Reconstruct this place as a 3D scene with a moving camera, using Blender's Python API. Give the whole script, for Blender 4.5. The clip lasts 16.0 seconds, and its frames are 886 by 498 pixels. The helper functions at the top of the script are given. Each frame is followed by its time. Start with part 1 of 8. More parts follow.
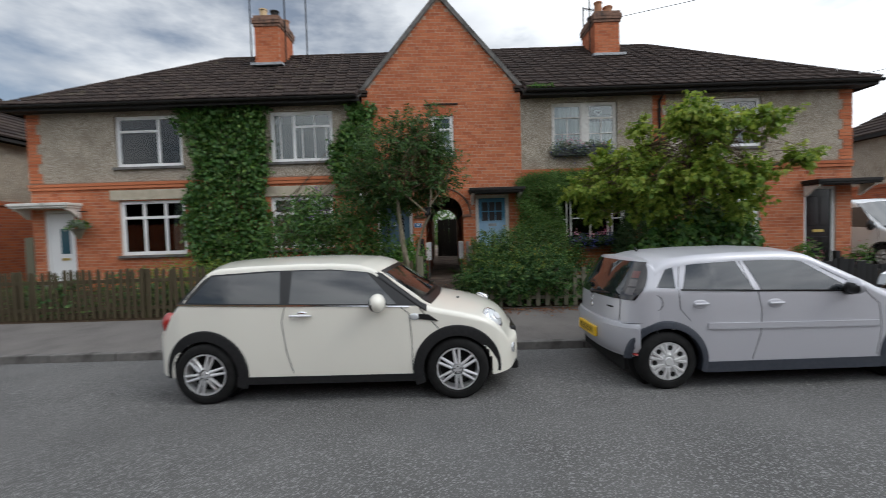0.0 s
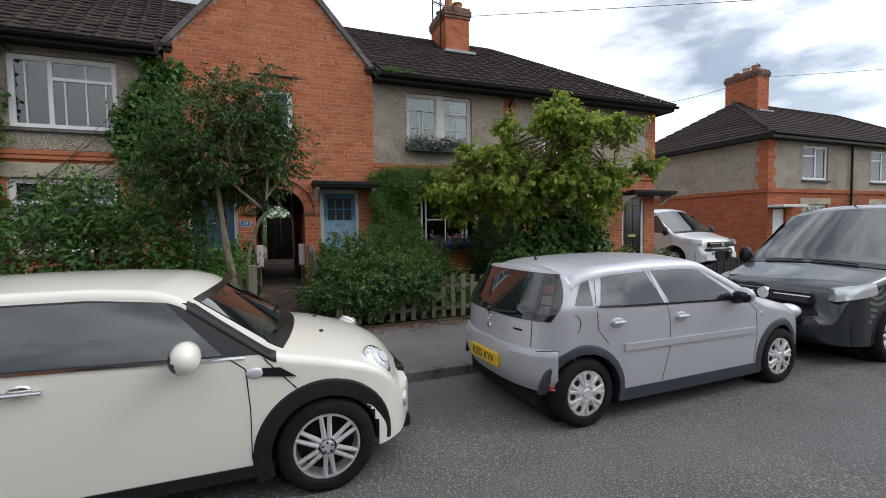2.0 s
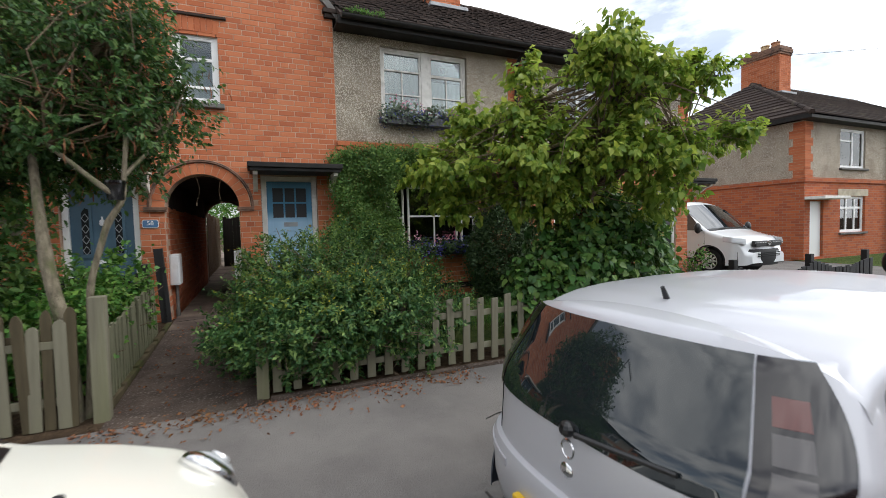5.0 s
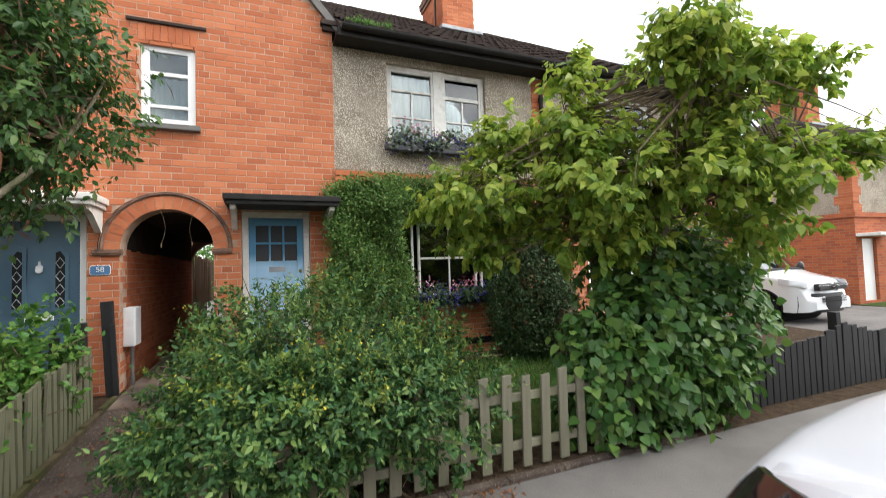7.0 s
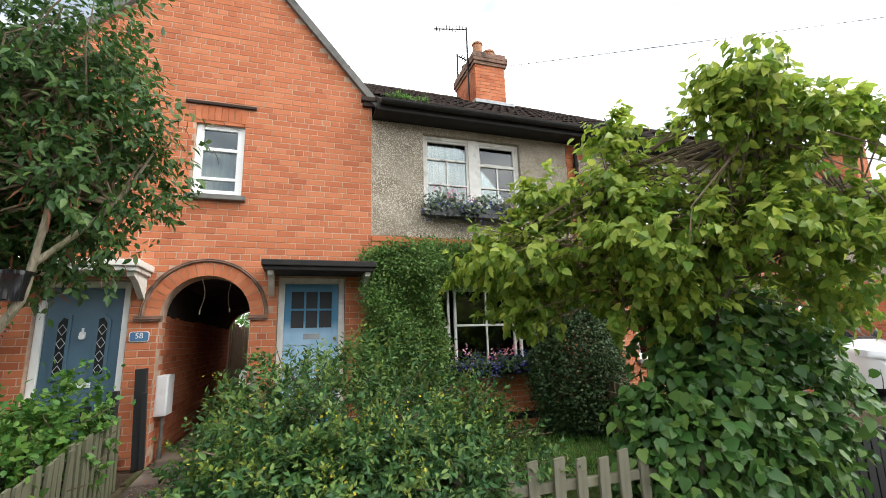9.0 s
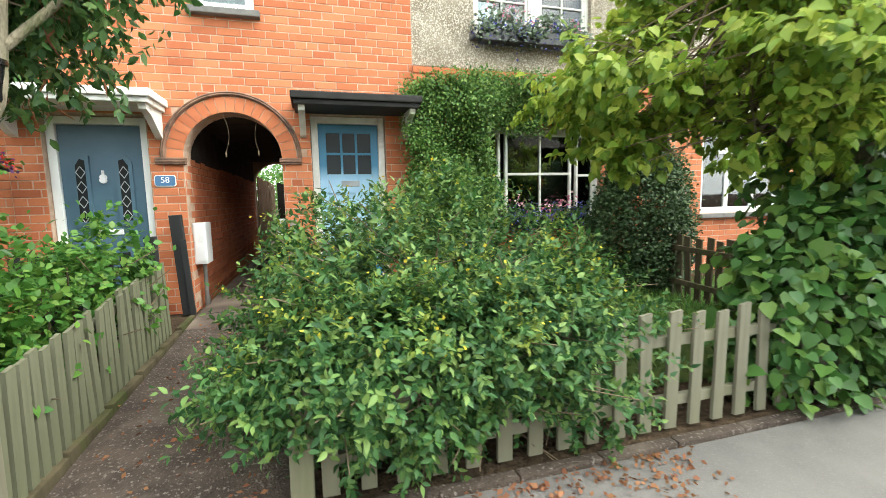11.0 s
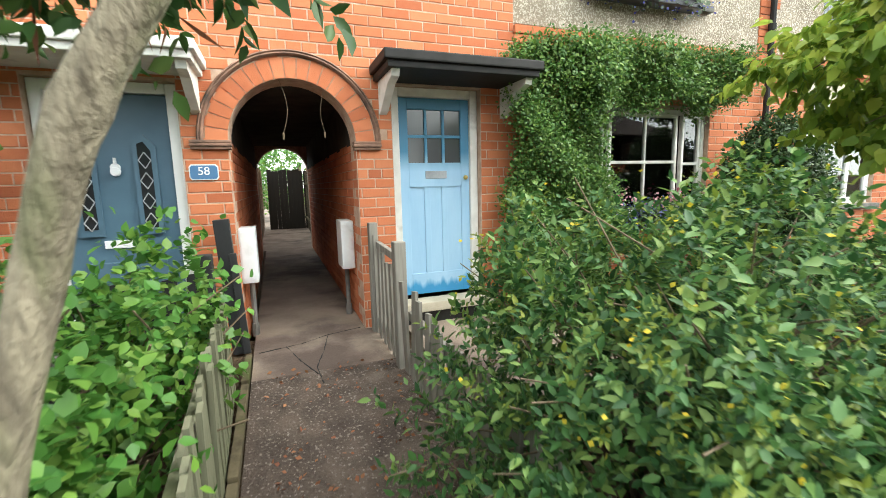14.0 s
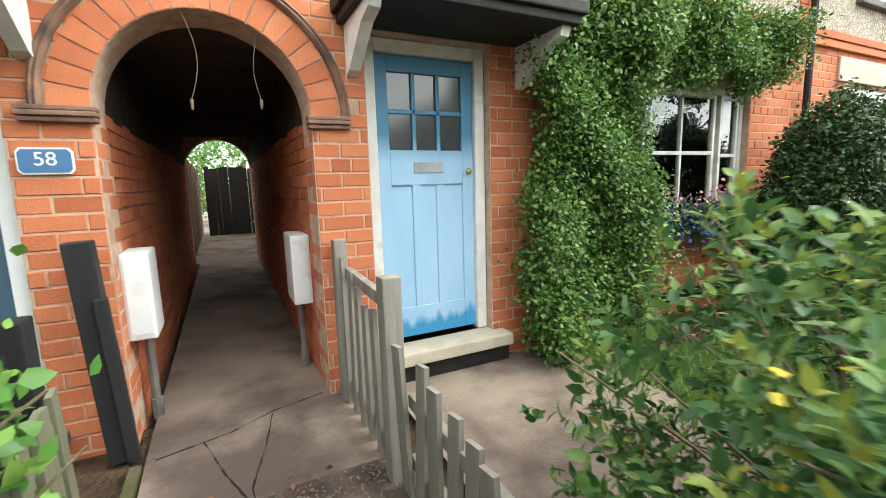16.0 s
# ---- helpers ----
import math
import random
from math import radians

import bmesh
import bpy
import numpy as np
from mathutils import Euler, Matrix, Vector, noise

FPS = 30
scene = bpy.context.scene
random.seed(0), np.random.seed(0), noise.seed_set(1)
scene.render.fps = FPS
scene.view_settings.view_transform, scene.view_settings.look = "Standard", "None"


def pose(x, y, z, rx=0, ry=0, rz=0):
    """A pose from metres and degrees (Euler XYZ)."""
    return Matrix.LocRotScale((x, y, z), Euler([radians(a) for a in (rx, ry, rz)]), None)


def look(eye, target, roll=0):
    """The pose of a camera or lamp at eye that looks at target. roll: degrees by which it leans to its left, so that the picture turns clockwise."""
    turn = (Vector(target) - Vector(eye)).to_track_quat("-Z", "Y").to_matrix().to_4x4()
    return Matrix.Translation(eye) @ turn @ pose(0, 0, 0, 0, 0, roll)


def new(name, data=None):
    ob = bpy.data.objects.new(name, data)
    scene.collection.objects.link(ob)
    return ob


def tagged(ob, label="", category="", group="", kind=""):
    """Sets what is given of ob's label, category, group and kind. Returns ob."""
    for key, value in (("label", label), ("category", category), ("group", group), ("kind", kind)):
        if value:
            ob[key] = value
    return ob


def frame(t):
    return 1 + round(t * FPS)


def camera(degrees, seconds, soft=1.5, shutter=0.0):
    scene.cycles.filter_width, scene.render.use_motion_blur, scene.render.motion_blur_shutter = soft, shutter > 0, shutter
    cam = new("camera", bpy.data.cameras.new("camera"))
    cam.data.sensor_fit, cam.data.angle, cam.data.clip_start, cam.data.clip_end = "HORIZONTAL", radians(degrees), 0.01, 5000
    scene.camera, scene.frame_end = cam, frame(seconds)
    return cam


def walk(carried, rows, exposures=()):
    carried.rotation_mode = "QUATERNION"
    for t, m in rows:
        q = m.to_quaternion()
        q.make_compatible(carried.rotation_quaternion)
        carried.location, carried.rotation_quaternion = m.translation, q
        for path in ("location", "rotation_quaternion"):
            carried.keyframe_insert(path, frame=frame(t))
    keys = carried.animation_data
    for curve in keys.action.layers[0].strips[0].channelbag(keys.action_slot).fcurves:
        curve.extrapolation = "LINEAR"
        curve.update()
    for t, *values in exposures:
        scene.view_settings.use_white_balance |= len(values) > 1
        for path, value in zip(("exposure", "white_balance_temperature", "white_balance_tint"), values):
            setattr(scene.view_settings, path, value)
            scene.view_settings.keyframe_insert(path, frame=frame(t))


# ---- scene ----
cam = camera(90.5, 16.0, soft=0.8, shutter=0.4)
# seconds, x, y, z, yaw, pitch, roll
PATH = [
    (0.0, -0.017, 0.001, 1.630, 0.27, -2.25, 1.73),
    (0.5, -0.029, 0.309, 1.609, -9.01, -2.43, 1.49),
    (1.0, -0.036, 0.689, 1.618, -14.93, -2.54, 1.24),
    (1.5, -0.119, 1.074, 1.627, -18.90, -2.54, 1.01),
    (2.0, -0.222, 1.413, 1.658, -21.35, -2.68, 0.86),
    (2.5, -0.291, 1.797, 1.671, -22.10, -2.71, 0.97),
    (3.0, -0.279, 2.197, 1.650, -22.63, -2.77, 1.07),
    (3.5, -0.122, 2.559, 1.642, -22.97, -2.87, 1.27),
    (4.0, 0.068, 2.931, 1.658, -23.25, -2.89, 1.42),
    (4.2, 0.153, 3.095, 1.654, -23.21, -2.85, 1.43),
    (5.2, 0.740, 3.960, 1.650, -23.40, -2.75, 1.50),
    (6.3, 0.952, 4.673, 1.661, -23.43, -2.60, 1.58),
    (6.5, 0.988, 4.822, 1.666, -23.06, -2.30, 1.65),
    (7.0, 0.997, 5.045, 1.716, -22.57, 2.48, 1.80),
    (7.5, 1.001, 5.121, 1.772, -21.91, 6.72, 1.84),
    (8.0, 0.989, 5.105, 1.809, -21.09, 9.68, 1.84),
    (8.5, 1.013, 5.121, 1.797, -19.56, 11.74, 1.89),
    (9.0, 1.019, 5.220, 1.688, -18.16, 11.55, 1.69),
    (9.5, 0.990, 5.248, 1.577, -17.29, 4.06, 1.50),
    (9.7, 0.976, 5.285, 1.518, -17.03, 1.61, 1.35),
    (11.8, 0.537, 6.411, 1.629, -16.35, -8.10, 1.23),
    (12.0, 0.462, 6.490, 1.656, -16.15, -8.32, 1.03),
    (12.5, 0.175, 6.665, 1.697, -16.92, -8.47, 1.01),
    (13.0, -0.054, 6.887, 1.684, -18.13, -8.49, 1.10),
    (13.5, -0.200, 7.144, 1.669, -19.35, -8.45, 1.15),
    (14.0, -0.218, 7.431, 1.677, -20.88, -8.34, 1.42),
    (14.5, -0.107, 7.729, 1.709, -22.61, -8.45, 1.40),
    (15.0, -0.065, 8.020, 1.699, -24.11, -8.42, 1.47),
    (15.5, -0.058, 8.348, 1.716, -25.38, -8.48, 1.48),
    (16.0, -0.023, 8.684, 1.671, -26.62, -8.63, 1.65),
]
EXPOSURES = [(0.0, -0.20, 6200, 8), (4.2, 0.0, 6250, 8), (6.3, 1.0, 6550, 8), (9.0, 1.05, 6550, 6), (9.7, 1.7, 6700, 3), (11.8, 1.88, 6550, -2), (16.0, 1.88, 6550, 2)]
walk(cam, [(t, pose(x, y, z, 90 + pitch, roll, yaw)) for t, x, y, z, yaw, pitch, roll in PATH], EXPOSURES)

# ---- sky and sun ----
SUN_EL, SUN_AZ = 42.0, 112.0
world = bpy.data.worlds.new("sky")
scene.world = world
world.use_nodes = True
wn, wl = world.node_tree.nodes, world.node_tree.links
wn.clear()
w_out = wn.new("ShaderNodeOutputWorld")
w_bg = wn.new("ShaderNodeBackground")
w_sky = wn.new("ShaderNodeTexSky")
w_sky.sky_type = 'NISHITA'
w_sky.sun_disc = False
w_sky.sun_elevation, w_sky.sun_rotation = radians(SUN_EL), radians(SUN_AZ)
w_co = wn.new("ShaderNodeTexCoord")
w_map = wn.new("ShaderNodeMapping")
w_map.inputs["Scale"].default_value = (1.0, 1.0, 2.6)
w_map.inputs["Location"].default_value = (0.35, 0.2, 0.1)
w_noise = wn.new("ShaderNodeTexNoise")
w_noise.inputs["Scale"].default_value = 2.3
w_noise.inputs["Detail"].default_value = 7.0
w_noise.inputs["Roughness"].default_value = 0.55
w_ramp = wn.new("ShaderNodeValToRGB")
w_ramp.color_ramp.elements[0].position = 0.39
w_ramp.color_ramp.elements[1].position = 0.55
w_ramp.color_ramp.elements[0].color = (0.22, 0.22, 0.22, 1)
w_cloud = wn.new("ShaderNodeValToRGB")
w_cloud.color_ramp.elements[0].color = (9.5, 9.7, 10.1, 1)
w_cloud.color_ramp.elements[1].color = (13.0, 13.0, 13.1, 1)
w_cloud.color_ramp.elements[0].position, w_cloud.color_ramp.elements[1].position = 0.35, 0.62
w_noise2 = wn.new("ShaderNodeTexNoise")
w_noise2.inputs["Scale"].default_value = 4.0
w_noise2.inputs["Detail"].default_value = 5.0
w_mix = wn.new("ShaderNodeMix")
w_mix.data_type = 'RGBA'
wl.new(w_co.outputs["Generated"], w_map.inputs["Vector"])
wl.new(w_map.outputs["Vector"], w_noise.inputs["Vector"])
wl.new(w_map.outputs["Vector"], w_noise2.inputs["Vector"])
wl.new(w_noise.outputs["Fac"], w_ramp.inputs["Fac"])
wl.new(w_noise2.outputs["Fac"], w_cloud.inputs["Fac"])
wl.new(w_ramp.outputs["Color"], w_mix.inputs["Factor"])
wl.new(w_sky.outputs["Color"], w_mix.inputs["A"])
# thin cloud glows round the veiled sun
w_dir = wn.new("ShaderNodeVectorMath")
w_dir.operation = 'DOT_PRODUCT'
w_dir.inputs[1].default_value = (math.sin(radians(SUN_AZ)) * math.cos(radians(SUN_EL)), math.cos(radians(SUN_AZ)) * math.cos(radians(SUN_EL)), math.sin(radians(SUN_EL)))
w_near = wn.new("ShaderNodeMapRange")
w_near.interpolation_type = 'SMOOTHSTEP'
w_near.inputs["From Min"].default_value, w_near.inputs["From Max"].default_value = -0.2, 1.0
w_near.inputs["To Min"].default_value, w_near.inputs["To Max"].default_value = 0.95, 2.2
w_glow = wn.new("ShaderNodeVectorMath")
w_glow.operation = 'SCALE'
wl.new(w_co.outputs["Generated"], w_dir.inputs[0])
wl.new(w_dir.outputs["Value"], w_near.inputs["Value"])
wl.new(w_cloud.outputs["Color"], w_glow.inputs[0])
wl.new(w_near.outputs["Result"], w_glow.inputs["Scale"])
wl.new(w_glow.outputs["Vector"], w_mix.inputs["B"])
wl.new(w_mix.outputs["Result"], w_bg.inputs["Color"])
w_bg.inputs["Strength"].default_value = 0.085
wl.new(w_bg.outputs["Background"], w_out.inputs["Surface"])
sun = new("sun", bpy.data.lights.new("sun", 'SUN'))
sun.data.energy, sun.data.angle, sun.data.color = 0.9, radians(20), (1.0, 0.95, 0.87)
sun_dir = Vector((math.sin(radians(SUN_AZ)) * math.cos(radians(SUN_EL)), math.cos(radians(SUN_AZ)) * math.cos(radians(SUN_EL)), math.sin(radians(SUN_EL))))
sun.matrix_world = look(tuple(sun_dir * 60), (0, 0, 0))


# ---- materials ----
def nodes_of(name):
    m = bpy.data.materials.new(name)
    m.use_nodes = True
    n = m.node_tree.nodes
    return m, n, m.node_tree.links, n["Principled BSDF"]


def mixed(n, l, fac, a, b, blend='MIX'):
    x = n.new("ShaderNodeMix")
    x.data_type, x.blend_type = 'RGBA', blend
    for key, val in (("Factor", fac), ("A", a), ("B", b)):
        if isinstance(val, (int, float, tuple)):
            x.inputs[key].default_value = (*val, 1) if isinstance(val, tuple) else val
        else:
            l.new(val, x.inputs[key])
    return x.outputs["Result"]


def noise_fac(n, l, co, scale, lo=0.4, hi=0.6, detail=5.0, stretch=None, rough=0.55):
    if stretch:
        mp = n.new("ShaderNodeMapping")
        mp.inputs["Scale"].default_value = stretch
        l.new(co, mp.inputs["Vector"])
        co = mp.outputs["Vector"]
    t = n.new("ShaderNodeTexNoise")
    t.inputs["Scale"].default_value, t.inputs["Detail"].default_value, t.inputs["Roughness"].default_value = scale, detail, rough
    l.new(co, t.inputs["Vector"])
    r = n.new("ShaderNodeMapRange")
    r.inputs["From Min"].default_value, r.inputs["From Max"].default_value = lo, hi
    l.new(t.outputs["Fac"], r.inputs["Value"])
    return r.outputs["Result"]


def bumped(n, l, bsdf, height, strength, distance):
    b = n.new("ShaderNodeBump")
    b.inputs["Strength"].default_value, b.inputs["Distance"].default_value = strength, distance
    l.new(height, b.inputs["Height"])
    l.new(b.outputs["Normal"], bsdf.inputs["Normal"])


def surface(name, c1, c2, scale=6.0, rough=0.7, bump=0.3, bump_scale=60.0, depth=0.004, stain=None, stain_scale=1.2, stain_range=(0.52, 0.68),
            metal=0.0, stretch=None, fine=None, spec=0.5, pick=None, pick_cols=None, coat=0.0):
    """Two tones by noise, a larger stain, fine relief; pick: 'object' or 'island' for a tone of its own per piece."""
    m, n, l, b = nodes_of(name)
    co = n.new("ShaderNodeTexCoord").outputs["Object"]
    col = mixed(n, l, noise_fac(n, l, co, scale, 0.35, 0.65, 6, stretch), c1, c2)
    if pick:
        src = n.new("ShaderNodeObjectInfo").outputs["Random"] if pick == 'object' else n.new("ShaderNodeNewGeometry").outputs["Random Per Island"]
        ramp = n.new("ShaderNodeValToRGB")
        cr = ramp.color_ramp
        while len(cr.elements) < len(pick_cols):
            cr.elements.new(0.5)
        for k, c in enumerate(pick_cols):
            cr.elements[k].position = k / (len(pick_cols) - 1)
            cr.elements[k].color = (*c, 1)
        l.new(src, ramp.inputs["Fac"])
        col = mixed(n, l, 0.75, col, ramp.outputs["Color"])
    if fine:
        col = mixed(n, l, noise_fac(n, l, co, fine[0], fine[1], fine[2], 3), col, fine[3])
    if stain:
        col = mixed(n, l, noise_fac(n, l, co, stain_scale, *stain_range, 6, stretch), col, stain)
    l.new(col, b.inputs["Base Color"])
    b.inputs["Roughness"].default_value, b.inputs["Metallic"].default_value = rough, metal
    b.inputs["Specular IOR Level"].default_value = spec
    b.inputs["Coat Weight"].default_value = coat
    b.inputs["Coat Roughness"].default_value = 0.04
    if bump:
        bumped(n, l, b, noise_fac(n, l, co, bump_scale, 0.3, 0.7, 4, stretch), bump, depth)
    return m


def plain(name, c, rough=0.5, metal=0.0, coat=0.0, emit=0.0, spec=0.5):
    m, n, l, b = nodes_of(name)
    b.inputs["Base Color"].default_value = (*c, 1)
    b.inputs["Roughness"].default_value, b.inputs["Metallic"].default_value = rough, metal
    b.inputs["Coat Weight"].default_value = coat
    b.inputs["Coat Roughness"].default_value = 0.03
    b.inputs["Specular IOR Level"].default_value = spec
    return m


def glass(name, tint=(0.03, 0.035, 0.04), rough=0.02, clear=0.0):
    """Pane: dark reflecting glass, or partly clear (clear: the share of light let through)."""
    m, n, l, b = nodes_of(name)
    b.inputs["Base Color"].default_value = (*tint, 1)
    b.inputs["Roughness"].default_value = rough
    b.inputs["IOR"].default_value = 1.52
    if clear:
        tr = n.new("ShaderNodeBsdfTransparent")
        tr.inputs["Color"].default_value = (0.75, 0.82, 0.82, 1)
        gl = n.new("ShaderNodeBsdfGlossy")
        gl.inputs["Roughness"].default_value = rough
        fr = n.new("ShaderNodeFresnel")
        fr.inputs["IOR"].default_value = 1.9
        mx = n.new("ShaderNodeMixShader")
        l.new(fr.outputs["Fac"], mx.inputs["Fac"])
        l.new(tr.outputs["BSDF"], mx.inputs[1])
        l.new(gl.outputs["BSDF"], mx.inputs[2])
        l.new(mx.outputs["Shader"], n["Material Output"].inputs["Surface"])
    return m


def leaf_mat(name, c1, c2, c3, rough=0.45, thin=0.35):
    """Leaf: tone by the single leaf, some light let through."""
    m, n, l, b = nodes_of(name)
    src = n.new("ShaderNodeNewGeometry").outputs["Random Per Island"]
    ramp = n.new("ShaderNodeValToRGB")
    cr = ramp.color_ramp
    cr.elements.new(0.5)
    for k, c in enumerate((c1, c2, c3)):
        cr.elements[k].position, cr.elements[k].color = (0.1, 0.55, 0.97)[k], (*c, 1)
    l.new(src, ramp.inputs["Fac"])
    co = n.new("ShaderNodeTexCoord").outputs["Object"]
    col = mixed(n, l, noise_fac(n, l, co, 2.2, 0.42, 0.62, 3), ramp.outputs["Color"], (0.8, 0.85, 0.7), 'MULTIPLY')
    l.new(col, b.inputs["Base Color"])
    b.inputs["Roughness"].default_value = rough
    b.inputs["Specular IOR Level"].default_value = 0.32
    tl = n.new("ShaderNodeBsdfTranslucent")
    l.new(col, tl.inputs["Color"])
    mx = n.new("ShaderNodeMixShader")
    mx.inputs["Fac"].default_value = thin
    l.new(b.outputs["BSDF"], mx.inputs[1])
    l.new(tl.outputs["BSDF"], mx.inputs[2])
    l.new(mx.outputs["Shader"], n["Material Output"].inputs["Surface"])
    return m


BRICKS = [(0.34, 0.095, 0.045), (0.44, 0.135, 0.060), (0.50, 0.165, 0.078), (0.55, 0.20, 0.098), (0.47, 0.15, 0.068), (0.40, 0.12, 0.056)]
M_brick = surface("red_brick", (0.45, 0.14, 0.06), (0.52, 0.18, 0.085), 22, 0.88, 0.5, 130, 0.003, stain=(0.26, 0.07, 0.035), stain_scale=1.3, stain_range=(0.56, 0.85), pick='island', pick_cols=BRICKS, spec=0.25)
M_brick_one = surface("red_brick_single", (0.45, 0.14, 0.06), (0.52, 0.18, 0.085), 22, 0.88, 0.5, 130, 0.003, stain=(0.26, 0.07, 0.035), stain_scale=1.3, stain_range=(0.56, 0.85), pick='object', pick_cols=BRICKS, spec=0.25)
M_mortar = surface("mortar", (0.40, 0.265, 0.195), (0.53, 0.39, 0.30), 14, 0.95, 0.5, 90, 0.003, spec=0.2)
M_render = surface("pebbledash", (0.27, 0.22, 0.165), (0.40, 0.335, 0.26), 3.0, 0.95, 1.0, 75, 0.012, stain=(0.25, 0.20, 0.15), stain_scale=0.9, stain_range=(0.52, 0.8), fine=(60, 0.50, 0.58, (0.66, 0.60, 0.51)), spec=0.2)
M_tile = surface("roof_tile", (0.030, 0.022, 0.020), (0.055, 0.040, 0.034), 5, 0.9, 0.5, 60, 0.004, stain=(0.10, 0.085, 0.06), stain_scale=2.5, stain_range=(0.58, 0.8), pick='island', pick_cols=[(0.028, 0.021, 0.020), (0.045, 0.033, 0.029), (0.06, 0.044, 0.038)], spec=0.15)
M_black = surface("black_paint", (0.009, 0.008, 0.0075), (0.019, 0.017, 0.016), 8, 0.65, 0.2, 40, 0.002, spec=0.3)
M_stone = surface("concrete_lintel", (0.42, 0.37, 0.28), (0.52, 0.46, 0.36), 6, 0.9, 0.4, 80, 0.004, stain=(0.30, 0.26, 0.2), spec=0.2)
M_white = surface("white_frame_paint", (0.78, 0.78, 0.78), (0.84, 0.84, 0.83), 5, 0.4, 0.1, 30, 0.001)
M_whitewood = surface("weathered_white_paint", (0.62, 0.60, 0.56), (0.74, 0.72, 0.68), 9, 0.6, 0.3, 50, 0.002, stain=(0.34, 0.32, 0.29), stain_scale=3.5, stain_range=(0.58, 0.75))
M_glass = glass("window_glass", clear=0.7)
# near-black colour for the shade of unlit rooms
M_unlit = plain("unlit_room_black", (0.012, 0.012, 0.013), 0.9)
M_curtain = surface("net_curtain", (0.55, 0.55, 0.54), (0.70, 0.70, 0.69), 12, 0.9, 0.5, 14, 0.02, stretch=(1, 1, 0.06))
M_asphalt = surface("asphalt", (0.098, 0.096, 0.094), (0.132, 0.129, 0.126), 1.2, 0.75, 0.9, 110, 0.006, stain=(0.15, 0.15, 0.152), stain_scale=0.5, stain_range=(0.5, 0.85), fine=(75, 0.53, 0.63, (0.30, 0.30, 0.295)), spec=0.3)
M_pave = surface("pavement_asphalt", (0.125, 0.115, 0.110), (0.175, 0.162, 0.153), 1.5, 0.85, 0.7, 120, 0.005, stain=(0.21, 0.195, 0.18), stain_scale=0.8, stain_range=(0.5, 0.8), fine=(150, 0.56, 0.7, (0.2, 0.19, 0.18)), spec=0.25)
M_kerb = surface("kerb_concrete", (0.12, 0.115, 0.11), (0.17, 0.16, 0.15), 7, 0.9, 0.5, 70, 0.004, stain=(0.07, 0.065, 0.06), stain_scale=3)
M_path = surface("path_concrete", (0.16, 0.12, 0.095), (0.235, 0.185, 0.147), 2.6, 0.9, 0.5, 60, 0.005, stain=(0.085, 0.062, 0.052), stain_scale=1.1, stain_range=(0.5, 0.62), fine=(60, 0.60, 0.74, (0.27, 0.22, 0.18)), spec=0.25)
M_grit = surface("damp_gritty_path", (0.055, 0.040, 0.033), (0.10, 0.075, 0.060), 5, 0.85, 0.9, 70, 0.008, stain=(0.16, 0.13, 0.105), stain_scale=2.2, stain_range=(0.55, 0.75), fine=(55, 0.58, 0.68, (0.22, 0.19, 0.165)), spec=0.25)
M_soil = surface("garden_soil", (0.045, 0.030, 0.020), (0.085, 0.058, 0.036), 9, 0.95, 1.0, 30, 0.02, spec=0.1)
M_grass = surface("lawn", (0.05, 0.085, 0.02), (0.10, 0.13, 0.035), 5, 0.9, 1.0, 60, 0.02, spec=0.1)
M_wood = surface("grey_green_fence_wood", (0.14, 0.130, 0.092), (0.24, 0.225, 0.168), 9, 0.9, 0.5, 30, 0.003, stretch=(1, 1, 0.08), stain=(0.13, 0.135, 0.06), stain_scale=2.6, stain_range=(0.48, 0.7), spec=0.2)
M_woodgrey = surface("grey_fence_wood", (0.15, 0.135, 0.115), (0.28, 0.26, 0.23), 12, 0.9, 0.6, 34, 0.003, stretch=(1, 1, 0.08), stain=(0.16, 0.15, 0.13), stain_scale=4, spec=0.2)
M_woodold = surface("mossy_fence_wood", (0.055, 0.045, 0.028), (0.11, 0.09, 0.055), 9, 0.95, 0.5, 30, 0.003, stretch=(1, 1, 0.1), stain=(0.055, 0.07, 0.02), stain_scale=3, spec=0.15)
M_woodblack = surface("black_stained_wood", (0.007, 0.007, 0.008), (0.016, 0.016, 0.017), 9, 0.6, 0.4, 30, 0.002, stretch=(1, 1, 0.1))
M_lead = surface("lead_flashing", (0.28, 0.29, 0.31), (0.40, 0.41, 0.43), 9, 0.6, 0.3, 40, 0.003, metal=0.3)
M_metal = plain("aerial_metal", (0.25, 0.25, 0.26), 0.4, 0.8)
M_bluedoor = surface("pale_blue_worn_paint", (0.30, 0.49, 0.68), (0.38, 0.57, 0.74), 2.5, 0.5, 0.25, 30, 0.002, stretch=(1, 1, 0.35), stain=(0.16, 0.36, 0.57), stain_scale=1.7, stain_range=(0.56, 0.78))
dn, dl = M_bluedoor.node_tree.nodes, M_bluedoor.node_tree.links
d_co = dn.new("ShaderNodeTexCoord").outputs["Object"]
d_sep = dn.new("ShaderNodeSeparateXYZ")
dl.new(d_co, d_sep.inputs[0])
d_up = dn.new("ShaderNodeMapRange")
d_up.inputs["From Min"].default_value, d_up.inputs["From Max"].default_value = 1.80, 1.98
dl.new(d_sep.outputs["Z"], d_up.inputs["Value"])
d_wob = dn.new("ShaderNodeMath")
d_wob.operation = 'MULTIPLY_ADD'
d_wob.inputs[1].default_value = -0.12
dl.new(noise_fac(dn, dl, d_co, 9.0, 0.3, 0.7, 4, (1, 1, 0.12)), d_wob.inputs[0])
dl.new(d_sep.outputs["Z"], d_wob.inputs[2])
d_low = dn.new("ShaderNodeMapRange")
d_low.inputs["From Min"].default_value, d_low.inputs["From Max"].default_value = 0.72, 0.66
